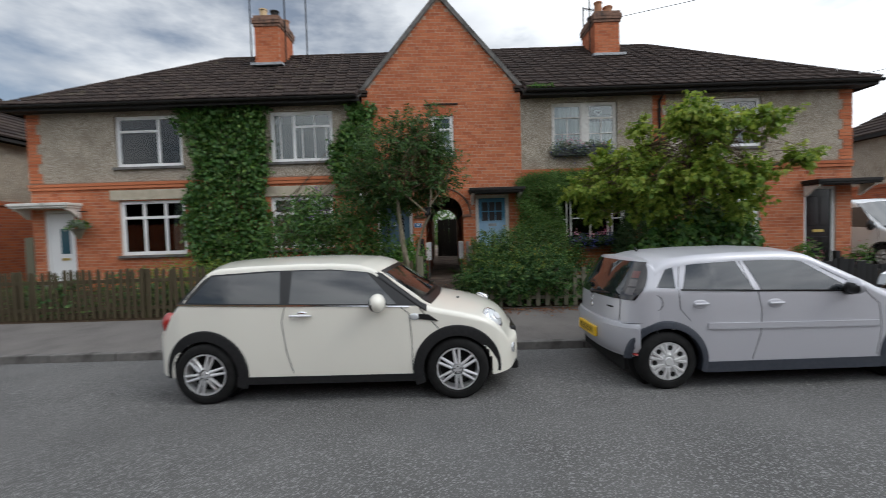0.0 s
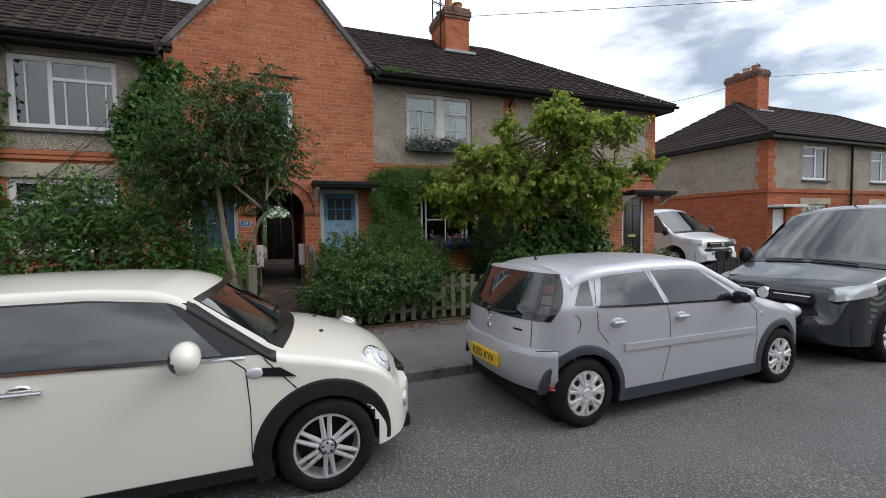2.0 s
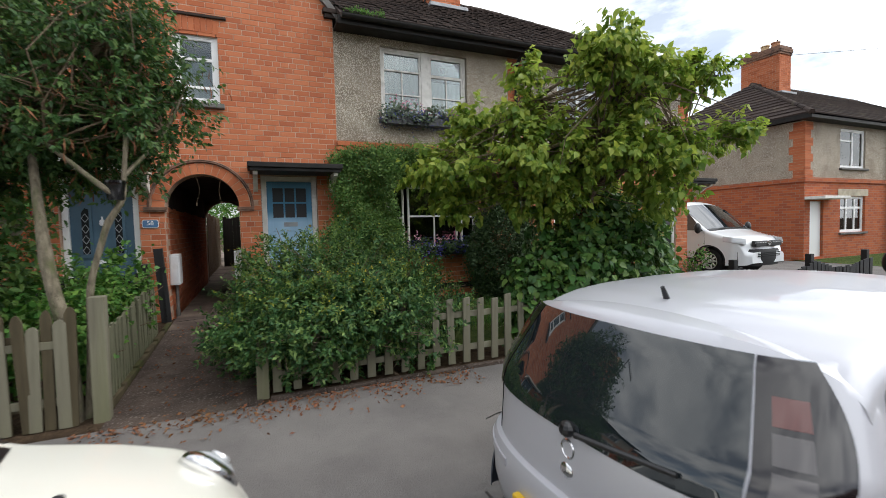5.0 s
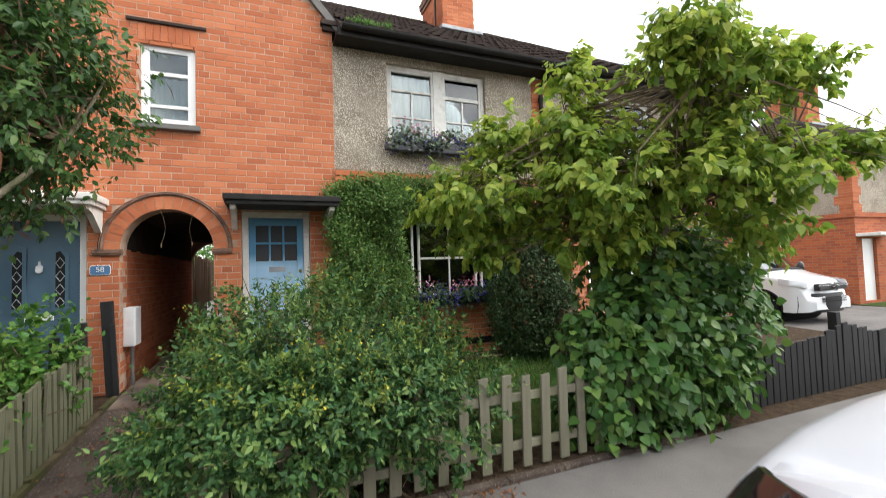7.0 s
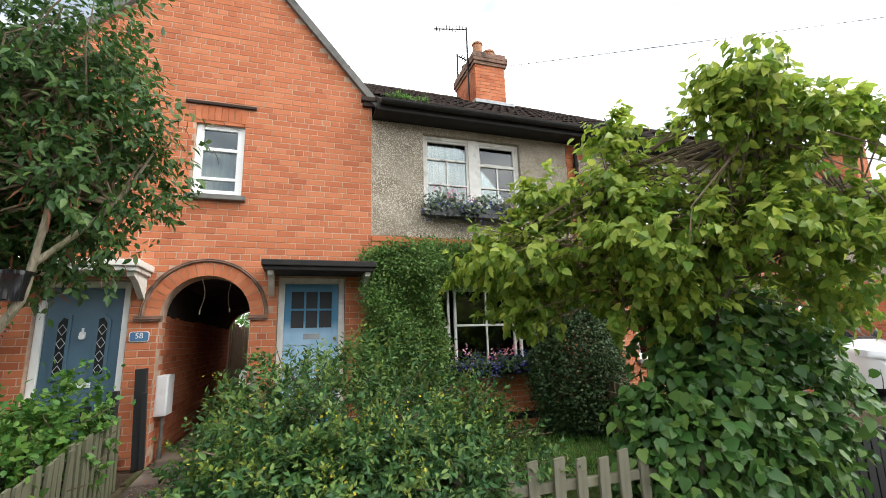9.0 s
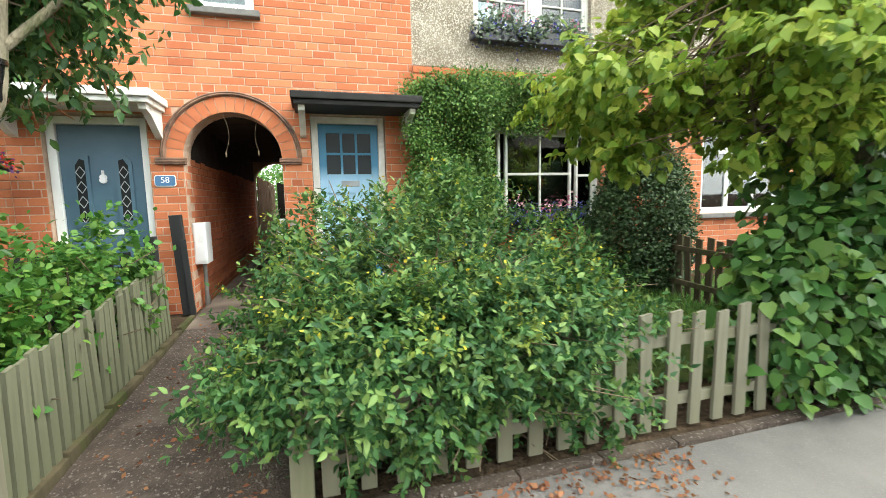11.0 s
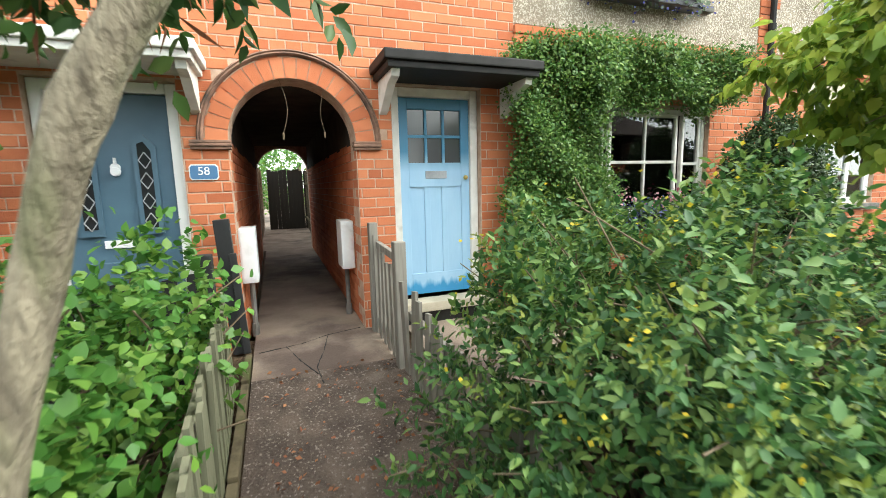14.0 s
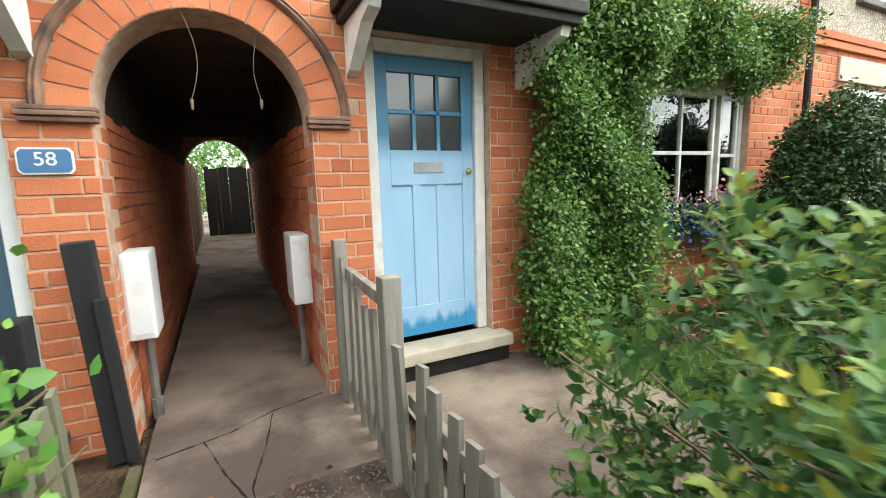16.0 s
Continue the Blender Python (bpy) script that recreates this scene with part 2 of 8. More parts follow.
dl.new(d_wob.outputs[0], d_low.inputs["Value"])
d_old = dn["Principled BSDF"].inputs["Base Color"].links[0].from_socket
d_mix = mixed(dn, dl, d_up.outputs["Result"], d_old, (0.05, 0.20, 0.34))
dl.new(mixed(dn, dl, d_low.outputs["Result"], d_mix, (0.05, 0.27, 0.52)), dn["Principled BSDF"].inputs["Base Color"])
M_greydoor = surface("slate_blue_door", (0.06, 0.115, 0.165), (0.075, 0.135, 0.19), 3, 0.45, 0.15, 40, 0.001)
M_blackdoor = plain("black_gloss_door", (0.01, 0.01, 0.012), 0.15)
M_whitedoor = plain("white_plastic_door", (0.78, 0.78, 0.78), 0.3)
M_chrome = plain("chrome", (0.75, 0.75, 0.76), 0.15, 1.0)
M_brass = plain("brass", (0.6, 0.45, 0.15), 0.3, 1.0)
M_terracotta = surface("terracotta", (0.36, 0.16, 0.08), (0.45, 0.22, 0.12), 9, 0.85, 0.3, 60, 0.003, stain=(0.2, 0.12, 0.08))
M_mould = surface("sooty_moulded_brick", (0.16, 0.095, 0.07), (0.27, 0.16, 0.115), 12, 0.9, 0.4, 60, 0.003, stain=(0.07, 0.055, 0.05), stain_scale=5, spec=0.2)
M_buff = surface("buff_clay", (0.50, 0.36, 0.20), (0.58, 0.43, 0.26), 9, 0.85, 0.3, 60, 0.003)
M_bark = surface("bark", (0.12, 0.100, 0.068), (0.25, 0.215, 0.150), 28, 0.9, 0.9, 70, 0.008, stretch=(1, 1, 0.35), stain=(0.10, 0.11, 0.045), stain_scale=9)
M_twig = surface("twig_bark", (0.11, 0.08, 0.05), (0.19, 0.14, 0.09), 9, 0.9, 0.5, 40, 0.003)
M_plastic = plain("black_plastic", (0.008, 0.008, 0.009), 0.3)
# ceiling plaster with the passage's shade put into its colour
M_vaultshade = surface("shade_dark_plaster", (0.03, 0.026, 0.024), (0.06, 0.05, 0.045), 4, 0.95, 0.3, 30, 0.004, spec=0.1)
M_meter = surface("meter_box_white", (0.66, 0.67, 0.68), (0.74, 0.75, 0.76), 4, 0.45, 0.1, 40, 0.001, stain=(0.5, 0.49, 0.47), stain_scale=4, stain_range=(0.6, 0.8))


# ---- mesh helpers ----
def box(bm, x0, x1, y0, y1, z0, z1, bevel=0.0):
    """A box; bevel: the width of its rounded edges."""
    v = bmesh.ops.create_cube(bm, size=1.0)["verts"]
    bmesh.ops.scale(bm, vec=(x1 - x0, y1 - y0, z1 - z0), verts=v)
    bmesh.ops.translate(bm, vec=((x0 + x1) / 2, (y0 + y1) / 2, (z0 + z1) / 2), verts=v)
    if bevel:
        edges = list({e for w in v for e in w.link_edges})
        bmesh.ops.bevel(bm, geom=edges, offset=bevel, segments=2, affect='EDGES', profile=0.6)
    return v


def rod(bm, a, b, r0, r1=None, seg=8):
    """A tapered rod from a to b."""
    a, b = Vector(a), Vector(b)
    d = b - a
    m = Matrix.Translation((a + b) / 2) @ d.to_track_quat('Z', 'Y').to_matrix().to_4x4()
    return bmesh.ops.create_cone(bm, cap_ends=True, segments=seg, radius1=r0, radius2=r0 if r1 is None else r1, depth=d.length, matrix=m)["verts"]


def tube(bm, pts, radii, seg=8):
    """One unbroken bent tube through the points."""
    pts = [Vector(p) for p in pts]
    rings = []
    side = None
    for i, p in enumerate(pts):
        d = (pts[min(i + 1, len(pts) - 1)] - pts[max(i - 1, 0)]).normalized()
        if side is None:
            side = d.orthogonal().normalized()
        side = (side - d * side.dot(d)).normalized()
        up = d.cross(side)
        rings.append([bm.verts.new(p + (side * math.cos(2 * math.pi * k / seg) + up * math.sin(2 * math.pi * k / seg)) * radii[i]) for k in range(seg)])
    for a, b in zip(rings, rings[1:]):
        for k in range(seg):
            bm.faces.new((a[k], a[(k + 1) % seg], b[(k + 1) % seg], b[k]))
    bm.faces.new(rings[0][::-1])
    bm.faces.new(rings[-1])


def prism(bm, pts, axis, a, b):
    """A flat outline (list of 2D points) drawn out along an axis from a to b."""
    def at(p, q):
        return {'x': (q, p[0], p[1]), 'y': (p[0], q, p[1]), 'z': (p[0], p[1], q)}[axis]
    lo = [bm.verts.new(at(p, a)) for p in pts]
    hi = [bm.verts.new(at(p, b)) for p in pts]
    k = len(pts)
    bm.faces.new(lo)
    bm.faces.new(hi)
    for i in range(k):
        bm.faces.new((lo[i], lo[(i + 1) % k], hi[(i + 1) % k], hi[i]))


def mesh_of(name, bm, material, smooth=False):
    bmesh.ops.recalc_face_normals(bm, faces=bm.faces[:])
    me = bpy.data.meshes.new(name)
    bm.to_mesh(me)
    bm.free()
    me.materials.append(material)
    if smooth:
        me.shade_smooth()
        me.set_sharp_from_angle(angle=radians(42))
    return me


def part(name, bm, material, parent, label="", smooth=False):
    """One mesh object under a thing or a part."""
    ob = new(name, mesh_of(name, bm, material, smooth))
    if parent:
        ob.parent = parent
    if label:
        tagged(ob, label)
    return ob


def thing(name, label, category, group="", kind="", at=(0, 0, 0), turn=0.0):
    ob = new(name)
    ob.empty_display_size = 0.2
    ob.matrix_basis = pose(*at, 0, 0, turn)
    return tagged(ob, label, category, group, kind)


def solid(name, material, parent, *boxes, bevel=0.0, label=""):
    bm = bmesh.new()
    for b in boxes:
        box(bm, *b, bevel=bevel)
    return part(name, bm, material, parent, label)


def sheet(name, verts, faces, material, parent=None, smooth=False):
    me = bpy.data.meshes.new(name)
    me.from_pydata(verts, [], faces)
    me.materials.append(material)
    if smooth:
        me.shade_smooth()
    ob = new(name, me)
    if parent:
        ob.parent = parent
    return ob


# ---- ground ----
F = 11.28            # face of the terrace
KERB = 5.92


def strip(name, x0, x1, rows, material, label, kind="structure", nx=1):
    """A sheet that follows a line of (y, z) points, drawn out in x."""
    verts, faces = [], []
    for i in range(nx + 1):
        x = x0 + (x1 - x0) * i / nx
        verts += [(x, y, z) for y, z in rows]
    k = len(rows)
    for i in range(nx):
        for j in range(k - 1):
            a = i * k + j
            faces.append((a, a + k, a + k + 1, a + 1))
    return tagged(sheet(name, verts, faces, material), label, name, kind=kind)


strip("ground", -1500, 1500, [(-1500, -0.06), (1500, -0.06)], M_soil, "bare brown earth that runs on under the street", nx=8)
strip("road", -160, 160, [(-2.6, -0.02), (1.6, 0.03), (KERB + 0.05, -0.005)], M_asphalt, "grey worn asphalt road with light chippings", nx=16)
strip("pavement", -160, 160, [(KERB + 0.10, 0.098), (7.62, 0.215), (7.72, 0.22)], M_pave, "dark grey asphalt pavement in front of the gardens", nx=16)
strip("pavement_opposite", -160, 160, [(-4.6, 0.12), (-2.72, 0.10)], M_pave, "dark grey asphalt pavement across the road", nx=4)
strip("garden_soil", -10.9, 10.6, [(7.70, 0.18), (7.74, 0.22), (9.0, 0.29), (11.4, 0.39)], M_soil, "dark bare garden soil in front of the house")
strip("lawn", 1.9, 6.5, [(8.3, 0.262), (9.0, 0.304), (10.75, 0.375)], M_grass, "small patch of rough green lawn", nx=4)
strip("drive", 10.75, 16.4, [(7.72, 0.222), (11.0, 0.30), (22, 0.36)], M_pave, "grey asphalt drive between two houses")
strip("neighbour_garden", 16.4, 60, [(7.72, 0.222), (12.3, 0.34)], M_grass, "rough front lawn of the neighbouring houses")
strip("neighbour_garden_west", -60, -10.9, [(7.72, 0.222), (12.3, 0.34), (22, 0.36)], M_grass, "rough front lawn of the neighbouring houses")
strip("back_yard", -10.9, 10.7, [(17.2, 0.40), (40, 0.40)], M_path, "grey concrete yard behind the houses")
strip("garden_path", -0.46, 0.66, [(10.55, 0.381), (11.0, 0.405), (11.3, 0.415), (17.3, 0.415)], M_path, "cracked brown concrete at the mouth of the passage", nx=6)
strip("path_dirt", -0.46, 0.66, [(7.70, 0.222), (8.4, 0.268), (9.2, 0.31), (10.2, 0.362), (10.55, 0.381)], M_grit, "damp dark gritty garden path", nx=6)
strip("doorstep_slab", 0.80, 2.25, [(9.6, 0.355), (11.2, 0.425)], M_path, "reddish concrete slab before the blue door")

# kerb stones
rnd = random.Random(3)
kerb = thing("kerb", "row of worn grey concrete kerb stones", "kerb", kind="structure")
bm = bmesh.new()
box(bm, 0.006, 0.909, 0, 0.125, -0.12, 0.10, bevel=0.012)
stone_me = mesh_of("kerb_stone", bm, M_kerb)
for i in range(-22, 26):
    s = new("kerb_stone", stone_me)
    s.parent = kerb
    s.matrix_basis = pose(i * 0.915, KERB + rnd.uniform(-0.004, 0.004), rnd.uniform(-0.004, 0.004))
solid("kerb_opposite", M_kerb, None, (-160, 160, -2.72, -2.6, -0.1, 0.10))
tagged(bpy.data.objects["kerb_opposite"], "long grey concrete kerb across the road", "kerb", kind="structure")

# edging stones along the garden's foot
edging = thing("garden_edging", "low dark edging of stone and board along the garden", "edging", kind="structure")
for i in range(8):
    solid("edging_stone", M_grit, edging, (0.72 + i * 0.46, 1.175 + i * 0.46, 7.72, 7.79, 0.10, 0.250 + rnd.uniform(-0.006, 0.006)), bevel=0.01)
for i in range(6):
    solid("edging_stone", M_woodold, edging, (-0.52, -0.47, 8.0 + i * 0.5, 8.495 + i * 0.5, 0.12, 0.31 + i * 0.022), bevel=0.008)

# ---- terrace ----
house = thing("terrace_house", "red brick and pebbledash terrace of houses under a dark tiled roof", "house", kind="structure")
HL, HR, GL, GR = -10.62, 10.36, -2.03, 1.98
TOP, BACK, BANDZ = 4.98, 17.3, 3.16
AX, AR, ASPRING = -0.03, 0.49, 2.05      # passage arch: middle, radius, springing
APEX_X, APEX_Z = -0.03, 7.56
OPEN_UP = [(-8.38, -6.66, 3.52, 4.82), (-4.40, -2.80, 3.53, 4.81), (2.77, 4.43, 3.56, 4.81), (6.50, 8.08, 3.56, 4.80)]
OPEN_LOW = [(-10.32, -9.55, 0.40, 2.46), (-8.37, -6.67, 1.26, 2.67), (-4.46, -2.87, 1.30, 2.65), (2.80, 4.62, 1.24, 2.46), (6.40, 8.02, 1.26, 2.64), (9.16, 9.96, 0.40, 2.50)]
OPEN_GABLE = [(-0.32, 0.27, 3.58, 4.60), (-1.74, -0.84, 0.40, 2.47), (0.78, 1.63, 0.40, 2.54)]


def pierced(bm, x0, x1, y0, y1, z0, z1, holes):
    """A wall from x0 to x1 with rectangular holes that go right through."""
    xs = sorted({x0, x1, *[h for o in holes for h in o[:2] if x0 < h < x1]})
    for a, b in zip(xs, xs[1:]):
        mid = (a + b) / 2
        cuts = sorted((o[2], o[3]) for o in holes if o[0] < mid < o[1])
        z = z0
        for lo, hi in cuts:
            if lo > z:
                box(bm, a, b, y0, y1, z, lo)
            z = max(z, hi)
        if z < z1:
            box(bm, a, b, y0, y1, z, z1)


def arch_fill(bm, x0, x1, y0, y1, z0, z1, cx, r, zs, steps=20):
    """A wall piece with a round-headed opening down to z0."""
    box(bm, x0, cx - r, y0, y1, z0, zs)
    box(bm, cx + r, x1, y0, y1, z0, zs)
    pts = [(cx - r * math.cos(math.pi * i / steps), zs + r * math.sin(math.pi * i / steps)) for i in range(steps + 1)]
    for (xa, za), (xb, zb) in zip(pts, pts[1:]):
        prism(bm, [(xa, za), (xb, zb), (xb, z1), (xa, z1)], 'y', y0, y1)
    box(bm, x0, cx - r, y0, y1, zs, z1)
    box(bm, cx + r, x1, y0, y1, zs, z1)


bm = bmesh.new()
pierced(bm, HL, GL, F + 0.0045, F + 0.26, 0.0, BANDZ, OPEN_LOW)
pierced(bm, GR, HR, F + 0.0045, F + 0.26, 0.0, BANDZ, OPEN_LOW)
lower_wall = part("lower_wall", bm, M_mortar, house, "red brick ground floor wall")
bm = bmesh.new()
pierced(bm, HL + 0.02, GL, F - 0.008, F + 0.26, BANDZ, TOP, OPEN_UP)
pierced(bm, GR, HR - 0.02, F - 0.008, F + 0.26, BANDZ, TOP, OPEN_UP)
part("upper_wall", bm, M_render, house, "grey-brown pebbledash upper wall")
GF = F - 0.03        # the gable stands a little forward
bm = bmesh.new()
pierced(bm, GL, -0.80, GF + 0.0045, F + 0.26, 0.0, 2.75, OPEN_GABLE)
arch_fill(bm, -0.80, 0.76, GF + 0.0045, F + 0.26, 0.0, 2.75, AX, AR, ASPRING)
pierced(bm, 0.76, GR, GF + 0.0045, F + 0.26, 0.0, 2.75, OPEN_GABLE)
pierced(bm, GL, GR, GF + 0.0045, F + 0.26, 2.75, 5.22, OPEN_GABLE)
prism(bm, [(GL, 5.22), (GR, 5.22), (APEX_X, APEX_Z)], 'y', GF + 0.0045, F + 0.26)
gable_wall = part("gable_wall", bm, M_mortar, house, "bright orange-red brick gable wall")
solid("end_wall", M_mortar, house, (HL, HL + 0.25, F + 0.27, BACK, 0, TOP), (HR - 0.25, HR, F + 0.27, BACK, 0, TOP))
bm = bmesh.new()
box(bm, HL, -0.80, BACK - 0.25, BACK, 0, TOP)
arch_fill(bm, -0.80, 0.76, BACK - 0.25, BACK, 0, TOP, AX, AR, ASPRING - 0.05)
box(bm, 0.76, HR, BACK - 0.25, BACK, 0, TOP)
part("back_wall", bm, M_mortar, house)
# passage: side walls and vault
solid("passage_wall", M_mortar, house, (AX - AR - 0.24, AX - AR - 0.012, F + 0.26, BACK - 0.25, 0, ASPRING), (AX + AR + 0.012, AX + AR + 0.24, F + 0.26, BACK - 0.25, 0, ASPRING))
# ceiling in a dark colour that stands in for the shade inside
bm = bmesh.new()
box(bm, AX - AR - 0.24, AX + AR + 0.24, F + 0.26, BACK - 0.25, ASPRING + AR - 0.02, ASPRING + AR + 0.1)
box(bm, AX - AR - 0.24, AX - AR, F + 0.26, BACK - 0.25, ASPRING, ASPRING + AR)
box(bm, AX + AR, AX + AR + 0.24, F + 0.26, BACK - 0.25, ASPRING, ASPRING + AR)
part("passage_ceiling", bm, M_vaultshade, house, "passage ceiling coloured dark for shade")
# near-black sheets that part the rooms and stand in for their shade
solid("room_backing", M_unlit, house, (HL + 0.26, AX - AR - 0.25, F + 1.6, F + 1.7, 0.4, TOP - 0.05), (AX + AR + 0.25, HR - 0.26, F + 1.6, F + 1.7, 0.4, TOP - 0.05), (AX - AR - 0.25, AX + AR + 0.25, F + 1.6, F + 1.7, 2.9, TOP - 0.05), (HL + 0.26, HR - 0.26, F + 0.27, F + 1.6, 2.78, 2.9), (HL + 0.26, HR - 0.26, F + 0.27, BACK - 0.26, TOP - 0.1, TOP - 0.05))
solid("inner_wall", M_unlit, house, *[(x, x + 0.1, F + 0.27, F + 1.6, 0.4, TOP - 0.1) for x in (-9.1, -5.6, -2.2, 2.0, 5.5, 8.6)])

# string course of brick and its shadow line
band = solid("string_course", M_brick, house, (HL - 0.01, GL, F - 0.045, F + 0.0, 2.98, 3.055), (HL - 0.02, GL, F - 0.06, F + 0.0, 3.06, 3.135), (GR, HR + 0.01, F - 0.045, F + 0.0, 2.98, 3.055), (GR, HR + 0.02, F - 0.06, F + 0.0, 3.06, 3.135), bevel=0.008)
solid("plinth", M_black, house, (HL - 0.01, HL + 0.3, F - 0.012, F, 0.42, 0.57), (1.64, 2.77, F - 0.012, F, 0.44, 0.54), (2.77, 6.4, F - 0.012, F, 0.52, 0.62))

# roof: hipped, with a cross gable
EY, EZ, RY, RZ = F - 0.42, 5.06, 14.3, 7.36
RXL, RXR = -6.9, 6.55
EXL, EXR = HL - 0.32, HR + 0.32
BY = 2 * RY - EY
bm = bmesh.new()


def slab(bm, pts, drop=0.06):
    """A roof plane with thickness."""
    top = [bm.verts.new(p) for p in pts]
    low = [bm.verts.new((p[0], p[1], p[2] - drop)) for p in pts]
    k = len(pts)
    bm.faces.new(top)
    bm.faces.new(low[::-1])
    for i in range(k):
        bm.faces.new((top[i], top[(i + 1) % k], low[(i + 1) % k], low[i]))


ZG = EZ + (RZ - EZ) * (F + 0.1 - EY) / (RY - EY)
slab(bm, [(EXL, EY, EZ), (GL - 0.05, EY, EZ), (GL - 0.05, RY, RZ), (RXL, RY, RZ)])
slab(bm, [(GR + 0.05, EY, EZ), (EXR, EY, EZ), (RXR, RY, RZ), (GR + 0.05, RY, RZ)])
slab(bm, [(GL - 0.05, F + 0.1, ZG), (GR + 0.05, F + 0.1, ZG), (GR + 0.05, RY, RZ), (GL - 0.05, RY, RZ)])
slab(bm, [(EXL, BY, EZ), (EXR, BY, EZ), (RXR, RY, RZ), (RXL, RY, RZ)])
slab(bm, [(EXL, EY, EZ), (EXL, BY, EZ), (RXL, RY, RZ)])
slab(bm, [(EXR, EY, EZ), (EXR, BY, EZ), (RXR, RY, RZ)])
GZ = APEX_Z + 0.10
GE = 5.12
slab(bm, [(GL - 0.17, GF - 0.05, GE), (APEX_X, GF - 0.05, GZ), (APEX_X, RY + 0.3, GZ), (GL - 0.17, RY + 0.3, GE)])
slab(bm, [(GR + 0.17, GF - 0.05, GE), (APEX_X, GF - 0.05, GZ), (APEX_X, RY + 0.3, GZ), (GR + 0.17, RY + 0.3, GE)])
roof = part("roof", bm, M_tile, house, "dark brown tiled hipped roof")
# verge boards of the gable, kneelers
bm = bmesh.new()
for sx, ex in ((-1, GL - 0.17), (1, GR + 0.17)):
    prism(bm, [(ex, GE - 0.02), (APEX_X, GZ - 0.02), (APEX_X, GZ - 0.17), (ex - sx * 0.0, GE - 0.17)], 'y', GF - 0.075, GF - 0.005)
part("verge", bm, M_kerb, house, "grey weathered mortar verge of the gable")
bm = bmesh.new()
for x0, x1 in ((GL - 0.16, GL + 0.16), (GR - 0.16, GR + 0.16)):
    box(bm, x0, x1, GF - 0.09, GF + 0.1, 5.17, 5.24, bevel=0.008)
    box(bm, x0 + 0.02, x1 - 0.02, GF - 0.055, GF + 0.1, 5.10, 5.165, bevel=0.008)
part("kneeler", bm, M_tile, house, "stepped dark tile kneelers at the gable's feet")
# eaves: soffit, fascia, half-round gutter, downpipe
solid("soffit", M_black, house, (EXL + 0.05, GL - 0.01, EY + 0.05, F + 0.02, 4.93, 4.965), (GR + 0.01, EXR - 0.05, EY + 0.05, F + 0.02, 4.93, 4.965))
solid("fascia", M_black, house, (EXL + 0.03, GL - 0.02, EY + 0.02, EY + 0.05, 4.90, 5.03), (GR + 0.02, EXR - 0.03, EY + 0.02, EY + 0.05, 4.90, 5.03), (EXL + 0.02, EXL + 0.05, EY + 0.05, BY - 0.05, 4.90, 5.03), (EXR - 0.05, EXR - 0.02, EY + 0.05, BY - 0.05, 4.90, 5.03))
bm = bmesh.new()
for a, b in ((EXL - 0.04, GL - 0.05), (GR + 0.06, EXR + 0.04)):
    outer = [(EY - 0.05 + 0.062 * math.cos(u), 5.02 + 0.062 * math.sin(u)) for u in np.linspace(math.pi, 2 * math.pi, 9)]
    inner = [(EY - 0.05 + 0.052 * math.cos(u), 5.02 + 0.052 * math.sin(u)) for u in np.linspace(2 * math.pi, math.pi, 9)]
    prism(bm, outer + inner, 'x', a, b)
part("gutter", bm, M_black, house, "black half-round gutter")
for name_x in (5.47,):
    bm = bmesh.new()
    rod(bm, (name_x, EY - 0.02, 5.0), (name_x, F - 0.07, 4.75), 0.034)
    rod(bm, (name_x, F - 0.07, 4.77), (name_x, F - 0.07, 0.45), 0.034)
    for z in (4.5, 3.4, 2.2, 1.0):
        rod(bm, (name_x, F - 0.07, z), (name_x, F - 0.07, z + 0.07), 0.045)
    part("downpipe", bm, M_black, house, "black downpipe", smooth=False)
# brick quoins that edge the pebbledash
def quoins(x0, x1, flip):
    bm = bmesh.new()
    z = 3.17
    k = 0
    while z < 4.86:
        w = (0.34, 0.24)[(k // 3) % 2]
        for row in range(1):
            a, b = (x0, x0 + w) if not flip else (x1 - w, x1)
            box(bm, a, b, F - 0.020, F + 0.0, z + 0.004, z + 0.079, bevel=0.004)
        z += 0.083
        k += 1
    part("quoin", bm, M_brick, house, "toothed red brick quoin")


quoins(HL, HL, False)
quoins(HR, HR, True)
quoins(5.32, 5.66, False)
# ridge and hip tiles
bm = bmesh.new()
def ridge_run(bm, a, b, step=0.45, r=0.10):
    a, b = Vector(a), Vector(b)
    n = max(1, int((b - a).length / step))
    for i in range(n):
        p, q = a.lerp(b, i / n), a.lerp(b, (i + 0.97) / n)
        rod(bm, p, q, r, r * 0.93, 10)


for a, b in (((RXL, RY, RZ - 0.03), (RXR, RY, RZ - 0.03)), ((EXL, EY, EZ - 0.04), (RXL, RY, RZ - 0.03)), ((EXR, EY, EZ - 0.04), (RXR, RY, RZ - 0.03)), ((APEX_X, GF - 0.04, GZ - 0.05), (APEX_X, RY, GZ - 0.05))):
    ridge_run(bm, a, b)
part("ridge_tiles", bm, M_tile, house, "row of dark half-round ridge tiles")


